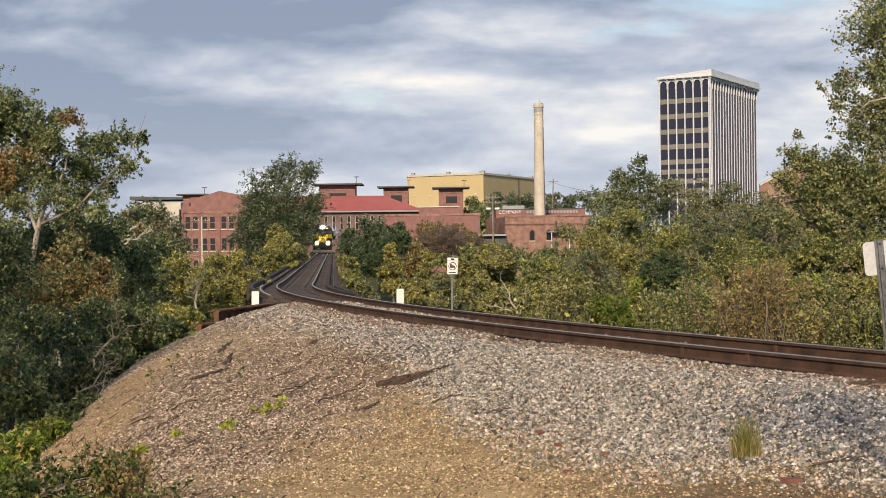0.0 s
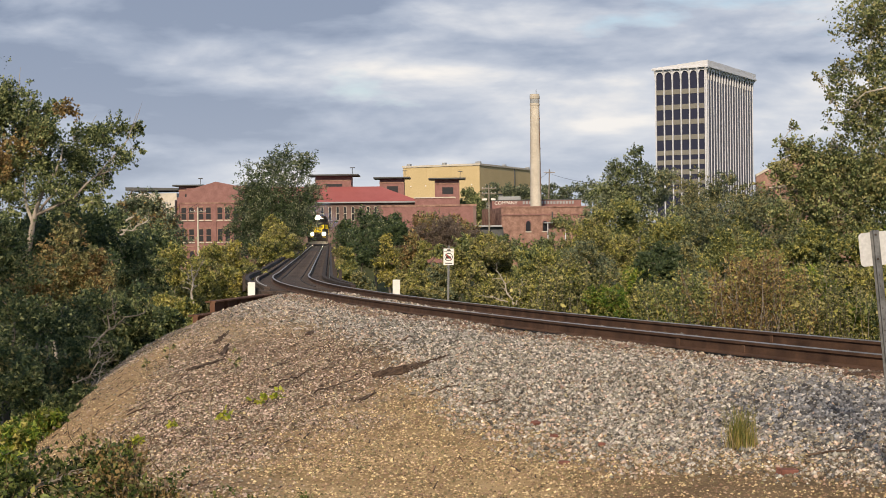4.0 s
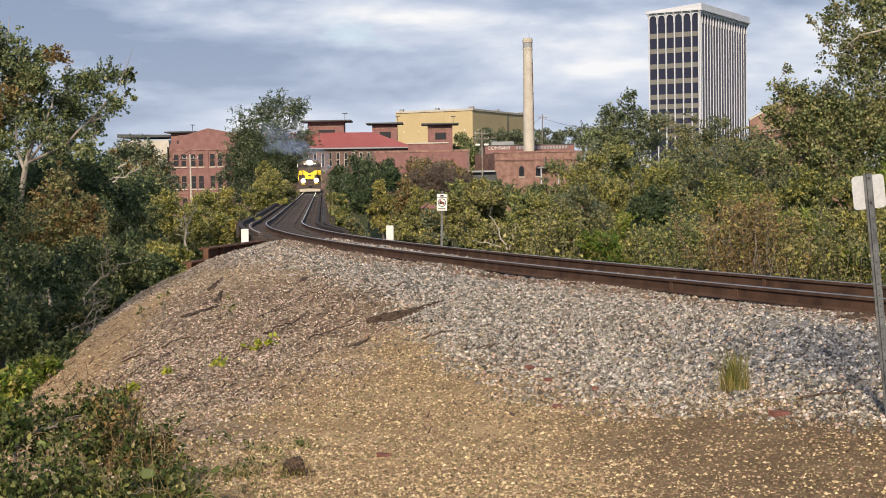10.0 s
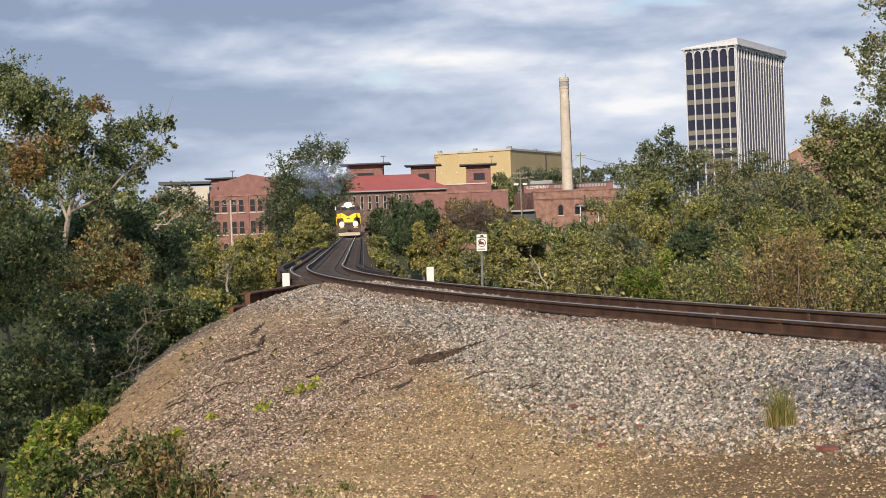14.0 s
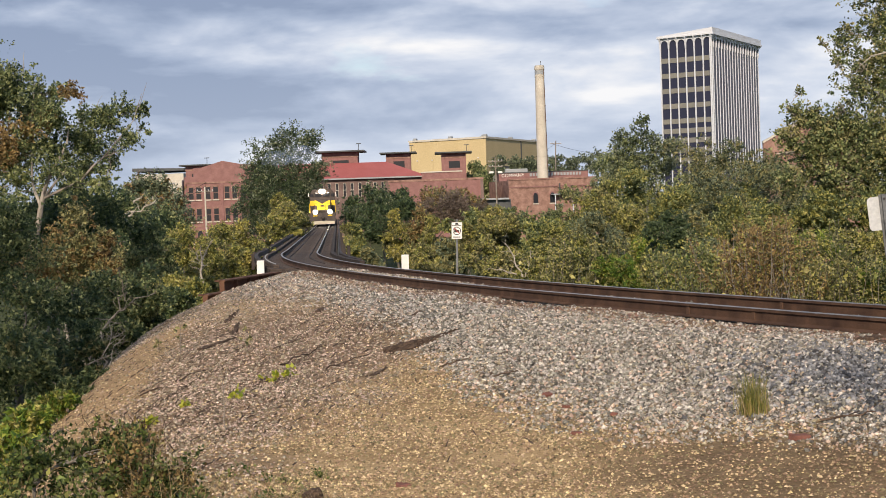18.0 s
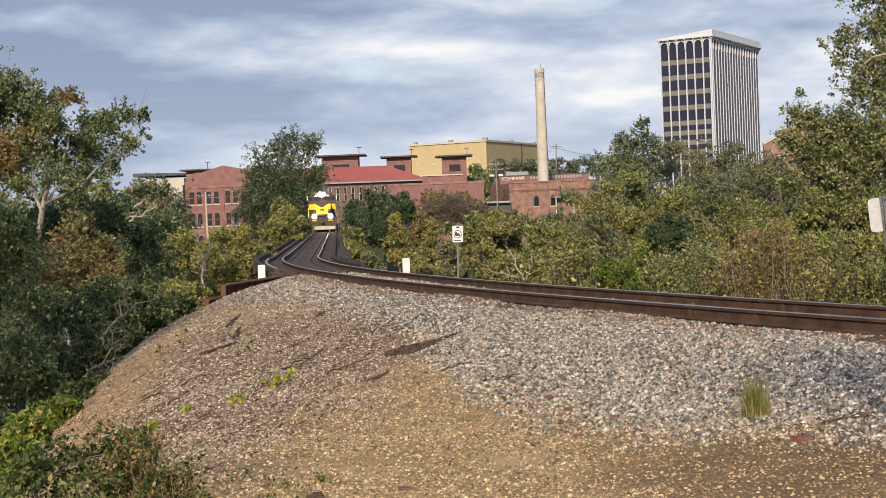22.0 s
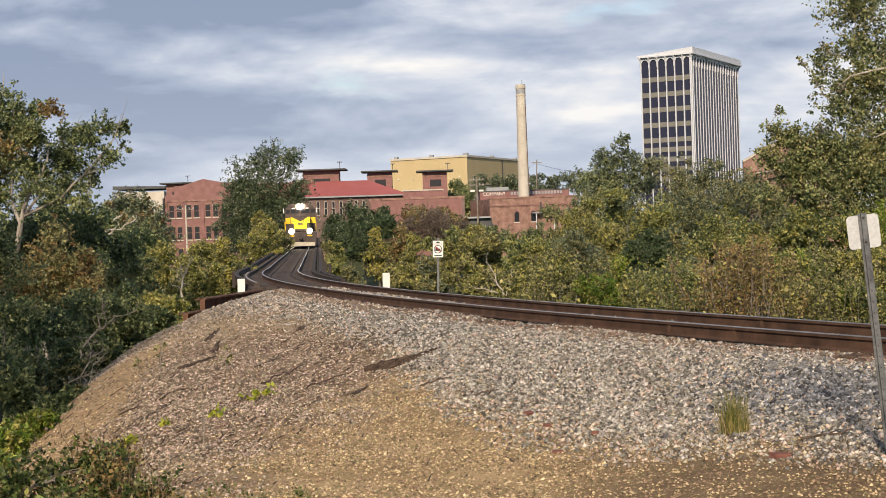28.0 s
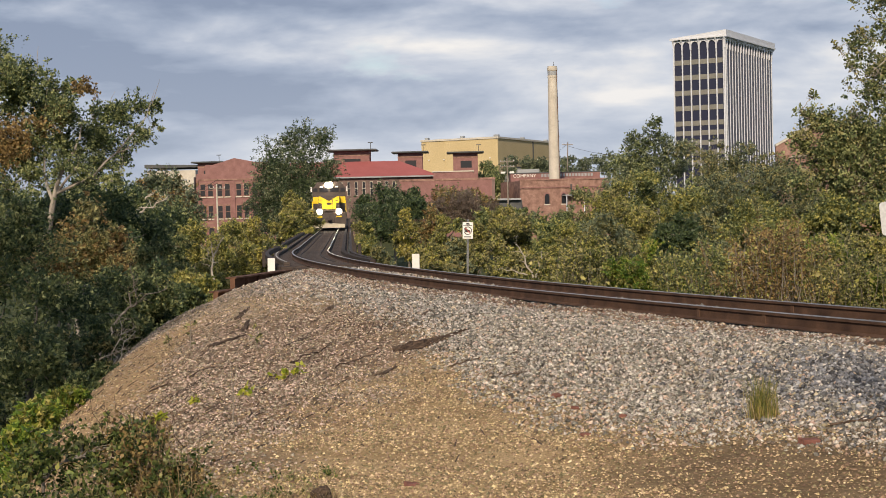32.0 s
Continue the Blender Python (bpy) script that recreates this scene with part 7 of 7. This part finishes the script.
    stones(X[k], Y[k], 0.03, 0.38, rust, "rust-stained chips along the rail", "rusty_chips", 58, 0.1, True)


all_stones()


# ---- things beside the track ----
def marker_posts():
    for p in ((-6.01, 43.0, -0.14), (-1.44, 43.0, -0.12)):
        x, y, z = p
        ob = thing("marker_post", pose(x, y, z, 0, 0.6, 6), "short square white marker post at the bridge end", "marker post", "bridge end markers")
        part("post", box((-0.115, -0.06, -0.9), (0.115, 0.06, 0.56), 0.008), M_WHITE, ob)


def warning_sign():
    x, y, z = (0.16, 38.0, -0.02)
    ob = thing("warning_sign", pose(x, y, z - 0.33, 0, 1.6, -6), "white sign with a forbidding ring symbol on a grey post", "sign")
    part("post", box((-0.03, -0.02, -0.5), (0.03, 0.02, 1.9)), M_POST, ob)
    pl = part("plate", box((-0.145, -0.032, 1.36), (0.145, -0.022, 1.82), 0.004), M_WHITE, ob)
    dark, red = plain("black_sign_paint", (0.02, 0.02, 0.022), 0.6), plain("red_sign_paint", (0.45, 0.05, 0.04), 0.6)
    part("header_symbol", prism([(-0.06, 1.755), (0.06, 1.755), (0.035, 1.80), (-0.035, 1.80)], -0.036, -0.033), dark, pl)
    part("header_bar", box((-0.13, -0.036, 1.725), (0.13, -0.033, 1.738)), dark, pl)
    bm = bmesh.new()
    for k in range(24):
        a0, a1 = 6.2832 * k / 24, 6.2832 * (k + 1) / 24
        v = [bm.verts.new((r * math.cos(a), -0.0345, 1.585 + r * math.sin(a))) for a, r in ((a0, 0.115), (a1, 0.115), (a1, 0.095), (a0, 0.095))]
        bm.faces.new(v)
    part("ring", bm, dark, pl)
    part("slash", box((-0.1, -0.0352, -0.009), (0.1, -0.034, 0.009)), red, pl, at=pose(0, 0, 1.585, 0, 45, 0))
    part("figure", prism([(-0.075, 1.54), (0.08, 1.54), (0.06, 1.6), (0.0, 1.615), (-0.025, 1.655), (-0.07, 1.64)], -0.0342, -0.033), dark, pl)
    part("writing_bar", box((-0.1, -0.036, 1.40), (0.1, -0.033, 1.425)), dark, pl)


def back_sign():
    x, y = 3.199, 9.580
    ob = thing("trackside_sign", pose(x, y, at_ground(x, y), 2.0, -5.6, -3), "blank-backed white sign on a leaning grey steel channel post", "sign")
    prof = [(-0.03, 0.0), (-0.03, 0.007), (-0.014, 0.007), (-0.014, 0.028), (0.014, 0.028), (0.014, 0.007), (0.03, 0.007), (0.03, 0.0)]
    bm = bmesh.new()
    lo, hi = [[bm.verts.new((a, -b, z)) for a, b in prof] for z in (-0.4, 1.74)]
    for k in range(8):
        bm.faces.new((lo[k], lo[(k + 1) % 8], hi[(k + 1) % 8], hi[k]))
    bm.faces.new(lo)
    bm.faces.new(hi)
    bmesh.ops.recalc_face_normals(bm, faces=bm.faces)
    post = part("post", bm, M_POST, ob)
    for k in range(18):
        part("bolt_hole", cyl((0, -0.0282, 0.1 + k * 0.078), (0, -0.0288, 0.1 + k * 0.078), 0.005, n=8), M_DARK_STEEL, post)
    bm = bmesh.new()
    w, h, r = 0.112, 0.118, 0.028
    ring = [(sx * (w - r) + r * math.cos(a), sz * (h - r) + r * math.sin(a)) for sx, sz, a0 in ((1, 1, 0), (-1, 1, 90), (-1, -1, 180), (1, -1, 270)) for a in [radians(a0 + 22.5 * q) for q in range(5)]]
    a = [bm.verts.new((x_, 0.002, 1.61 + z_)) for x_, z_ in ring]
    b = [bm.verts.new((x_, 0.006, 1.61 + z_)) for x_, z_ in ring]
    bm.faces.new(a)
    bm.faces.new(b[::-1])
    for k in range(len(a)):
        bm.faces.new((a[k], b[k], b[(k + 1) % len(a)], a[(k + 1) % len(a)]))
    plate = part("plate", bm, material("bare_aluminium_plate", [(0.46, 0.48, 0.50), (0.56, 0.58, 0.60)], 6, 0.55, 0.03, 40), ob, "plain pale back of the plate")
    for z in (1.54, 1.71):
        part("bolt", cyl((0, -0.028, z), (0, -0.036, z), 0.008, n=6), M_DARK_STEEL, plate)


back_sign()
marker_posts()
warning_sign()


def girder_stack():
    """Rusted steel girders that hold the bank beside the bridge end."""
    ob = thing("retaining_girder", Matrix(), "rusted steel girders lying as a retaining wall by the bridge end", "steel girder")
    for (p, q, h) in (((-6.46, 38.0, 0.09), (-5.36, 42.0, -0.10), 0.42), ((-6.76, 37.0, -0.23), (-5.35, 41.0, -0.36), 0.5)):
        a, b = Vector(p), Vector(q)
        m = Matrix.Translation(a) @ Matrix.Rotation(math.atan2(b.y - a.y, b.x - a.x), 4, "Z")
        L = (b - a).length
        g = part("girder", box((0, -0.02, -h), (L, 0.02, 0)), M_RUST, ob, at=m)
        for z in (-h, -0.04):
            part("flange", box((0, -0.16, z), (L, 0.16, z + 0.04)), M_RUST, g)
        for k in range(int(L / 0.9) + 1):
            part("stiffener", box((k * 0.9, -0.13, -h + 0.041), (k * 0.9 + 0.015, -0.021, -0.041)), M_RUST, g)


girder_stack()


# ---- locomotive ----
def locomotive():
    ob = thing("locomotive", Matrix(), "dark diesel locomotive with yellow front, bright headlight and ditch lights lit", "locomotive")
    dark = material("dark_loco_paint", [(0.050, 0.038, 0.034), (0.085, 0.066, 0.058)], 1.5, 0.5, 0.05, 15)
    yellow = material("yellow_loco_paint", [(0.72, 0.50, 0.02), (0.80, 0.58, 0.04)], 1.5, 0.45, 0.03, 15)
    grime = material("grimy_frame_paint", [(0.10, 0.07, 0.05), (0.20, 0.14, 0.10)], 2, 0.8, 0.1, 20)
    steel = material("pale_pilot_paint", [(0.42, 0.38, 0.30), (0.58, 0.53, 0.42)], 2, 0.7, 0.1, 20)
    # lenses below are wider than true size, their glare put into the shape
    lamp = plain("lit_lamp_lens", (1.0, 0.88, 0.66), 0.2, 0, 70.0)
    # front faces -y; origin on the rails under the front coupler
    part("frame", box((-1.5, 0.3, 1.0), (1.5, 17.2, 1.45), 0.03), dark, ob)
    part("pilot", prism([(-1.38, 0.12), (1.38, 0.12), (1.45, 0.5), (1.45, 1.1), (-1.45, 1.1), (-1.45, 0.5)], 0.25, 0.42), dark, ob)
    part("plow", prism([(-1.35, 0.1), (1.35, 0.1), (1.35, 0.42), (0.2, 0.5), (-0.2, 0.5), (-1.35, 0.42)], 0.05, 0.24), steel, ob, "pale painted plow")
    part("coupler", box((-0.16, -0.45, 0.72), (0.16, 0.3, 1.0), 0.05), dark, ob)
    no = part("nose", box((-0.95, 0.95, 1.45), (0.95, 3.0, 2.95), 0.12), dark, ob)
    part("nose_panel", prism([(-0.6, 1.74), (0.6, 1.74), (0.62, 2.25), (0.92, 2.3), (0.92, 2.86), (0.74, 2.86), (0.0, 2.44), (-0.74, 2.86), (-0.92, 2.86), (-0.92, 2.3), (-0.62, 2.25)], 0.925, 0.949), yellow, no, "yellow nose panel notched at its top")
    for xx in (-0.68, 0.68):
        part("marking_bar", box((xx - 0.13, 0.91, 2.46), (xx + 0.13, 0.924, 2.5)), dark, no)
    part("nose_door", box((0.30, 0.90, 1.55), (0.34, 0.925, 2.7)), dark, no)
    part("number_plate", box((-0.22, 0.90, 2.12), (0.22, 0.924, 2.3)), dark, no)
    cab = part("cab", prism([(-1.48, 1.45), (1.48, 1.45), (1.48, 3.6), (1.05, 4.15), (-1.05, 4.15), (-1.48, 3.6)], 3.0, 5.6), dark, ob)
    for sx in (-1, 1):
        part("cab_front", box((min(sx * 0.99, sx * 1.45), 2.94, 2.24), (max(sx * 0.99, sx * 1.45), 2.997, 2.84), 0.02), yellow, cab, "yellow cab side panel")
    for a, b in ((-1.40, -1.02), (-0.85, -0.08), (0.08, 0.85), (1.02, 1.40)):
        part("windshield", box((a, 2.96, 3.28), (b, 2.995, 3.62), 0.01), M_GLASS, cab)
    hl = part("headlight_box", box((-0.32, 2.85, 3.70), (0.32, 3.05, 4.12), 0.03), dark, cab)
    for xx in (-0.12, 0.12):
        part("headlight", cyl((xx, 2.80, 3.9), (xx, 2.86, 3.9), 0.25, n=20), lamp, hl, "lit headlight")
    for xx in (-0.85, 0.85):
        part("number_board", box((xx * 0.8 - 0.14, 2.9, 3.66), (xx * 0.8 + 0.14, 2.99, 3.78), 0.02), M_WHITE, cab)
        dl = part("ditch_light_box", box((xx - 0.2, 0.35, 1.3), (xx + 0.2, 0.6, 1.75), 0.03), dark, ob)
        part("ditch_light", cyl((xx, 0.28, 1.52), (xx, 0.34, 1.52), 0.25, n=20), lamp, dl, "lit ditch light")
        part("beam_plate", box((xx - 0.25, 0.2, 1.02), (xx + 0.25, 0.26, 1.14)), yellow, ob)
    part("long_hood", box((-0.95, 5.6, 1.45), (0.95, 16.4, 3.95), 0.08), dark, ob)
    part("radiator_flare", box((-1.25, 12.8, 3.3), (1.25, 15.9, 4.1), 0.1), dark, ob)
    for yy in (7.5, 14.0, 15.0):
        part("roof_fan", cyl((0, yy, 3.9), (0, yy, 4.2), 0.5, n=16), dark, ob)
    part("exhaust_stack", box((-0.25, 9.2, 3.9), (0.25, 10.2, 4.3), 0.05), dark, ob)
    part("fuel_tank", box((-1.35, 6.8, 0.35), (1.35, 11.0, 1.0), 0.15), dark, ob)
    for xx in (-1.47, 1.47):
        for yy in (0.45, 1.6, 3.0):
            part("handrail_post", cyl((xx, yy, 1.4), (xx, yy, 2.45), 0.025, n=6), yellow, ob)
        part("handrail", cyl((xx, 0.45, 2.45), (xx, 3.0, 2.45), 0.025, n=6), yellow, ob)
        part("mirror", box((xx - 0.05 + math.copysign(0.12, xx), 3.05, 3.3), (xx + 0.05 + math.copysign(0.12, xx), 3.12, 3.75)), M_WHITE, ob)
        for k in range(4):
            part("step", box((xx - 0.3 * math.copysign(1, xx), 0.5, 0.35 + k * 0.3), (xx, 0.85, 0.38 + k * 0.3)), grime, ob)
        for yy in (2.6, 13.6):
            part("truck_frame", box((xx - 0.25 * math.copysign(1, xx), yy - 1.6, 0.45), (xx - 0.1 * math.copysign(1, xx), yy + 1.6, 0.9), 0.05), grime, ob)
    for yy in (1.5, 3.9, 12.4, 14.8):
        ax = part("axle", cyl((-0.75, yy, 0.5), (0.75, yy, 0.5), 0.09, n=8), dark, ob)
        for xx in (-0.753, 0.753):
            part("wheel", cyl((xx - 0.07, yy, 0.5), (xx + 0.07, yy, 0.5), 0.5, n=24), M_RAIL, ax)
    for sx in (-0.4, 0.4):
        part("mu_hose", cyl((sx, 0.2, 0.9), (sx, 0.1, 0.35), 0.04, n=6), dark, ob)
    return ob


LOCO = locomotive()


def smoke_material():
    ma = bpy.data.materials.new("thin_blue_smoke")
    ma.use_nodes = True
    nt = ma.node_tree
    N, L = nt.nodes.new, nt.links.new
    out = nt.nodes["Material Output"]
    nt.nodes.remove(nt.nodes["Principled BSDF"])
    df, tp, mx, no, co = N("ShaderNodeBsdfDiffuse"), N("ShaderNodeBsdfTransparent"), N("ShaderNodeMixShader"), N("ShaderNodeTexNoise"), N("ShaderNodeTexCoord")
    df.inputs[0].default_value = (0.46, 0.60, 0.90, 1)
    no.inputs["Scale"].default_value, no.inputs["Detail"].default_value = 0.55, 1.5
    L(co.outputs["Object"], no.inputs["Vector"])
    mr = N("ShaderNodeMapRange")
    mr.inputs[1].default_value, mr.inputs[2].default_value, mr.inputs[3].default_value, mr.inputs[4].default_value = 0.36, 0.74, 0.0, 0.13
    L(no.outputs[0], mr.inputs[0])
    L(mr.outputs[0], mx.inputs[0])
    L(tp.outputs[0], mx.inputs[1])
    L(df.outputs[0], mx.inputs[2])
    L(mx.outputs[0], out.inputs[0])
    return ma


def smoke_puffs(n):
    """Loose puffs of exhaust, each a cluster of thin rounded wisps."""
    ma, made = smoke_material(), []
    for i in range(n):
        rnd = random.Random(700 + i)
        bm = bmesh.new()
        for k in range(2):
            c = Vector((rnd.gauss(0, 0.7), (k - 0.5) * 2.6, rnd.gauss(0, 0.5)))
            res = bmesh.ops.create_icosphere(bm, subdivisions=4, radius=rnd.uniform(1.1, 1.6))
            for v in res["verts"]:
                v.co = v.co * (1 + 0.45 * noise.noise(v.co * 0.9 + c * 3)) * (1 + 0.2 * noise.noise(v.co * 2.3 + c))
                v.co = Vector((v.co.x, v.co.y * 1.3, v.co.z * 0.8)) + c
        me = bpy.data.meshes.new("smoke_puff")
        bm.to_mesh(me)
        bm.free()
        me.materials.append(ma)
        me.polygons.foreach_set("use_smooth", [True] * len(me.polygons))
        ob = new("smoke_puff", me)
        made.append(tagged(ob, "thin bluish puff of exhaust smoke above the locomotive", "smoke", "exhaust smoke"))
    return made


PUFFS = smoke_puffs(9)


def loco_place(t):
    return track(-(204.0 - 2.66 * t - 62.0) / math.cos(TH0))


def stack_place(t):
    """The middle of the hood under the exhaust stack."""
    x, y, z, th = loco_place(t)
    return x - 9.7 * math.sin(th), y + 9.7 * math.cos(th), z + 2.7, math.degrees(th)


def motions():
    walk(LOCO, [(t, pose(x, y, z, 0, 0, math.degrees(th))) for t in (0.0, 8.0, 16.0, 24.0, 32.0) for x, y, z, th in [loco_place(t)]])
    for i, ob in enumerate(PUFFS):
        rnd = random.Random(800 + i)
        t0 = 0.7 + 1.25 * i
        rows = []
        for t in (0.0, t0):
            x, y, z, a = stack_place(t)
            rows.append((t, pose(x, y, z, 0, 0, a)))
        x, y, z, a = stack_place(t0 + 0.9)
        rows.append((t0 + 0.9, pose(x - 0.3, y, z + 2.9 + rnd.uniform(0, 0.5), 0, 0, a + 25)))
        rows.append((t0 + 3.2, pose(x - rnd.uniform(1.2, 2.4), y - 10.0, z + rnd.uniform(3.2, 5.6), 0, 8, a + 60)))
        rows.append((t0 + 6.5, pose(x - rnd.uniform(2.6, 5.6), y - 9.0, z + rnd.uniform(2.6, 6.6), 0, 15, a + 75)))
        rows.append((t0 + 10.5, pose(x - rnd.uniform(4.0, 7.0), 205.0 + rnd.uniform(0, 6), z + rnd.uniform(1.0, 4.0), 0, 20, a + 80)))
        rows.append((32.0, pose(x - rnd.uniform(6.0, 8.0), 215.0 + rnd.uniform(0, 6), z + rnd.uniform(-1.5, 1.5), 0, 20, a + 85)))
        walk(ob, rows)


motions()
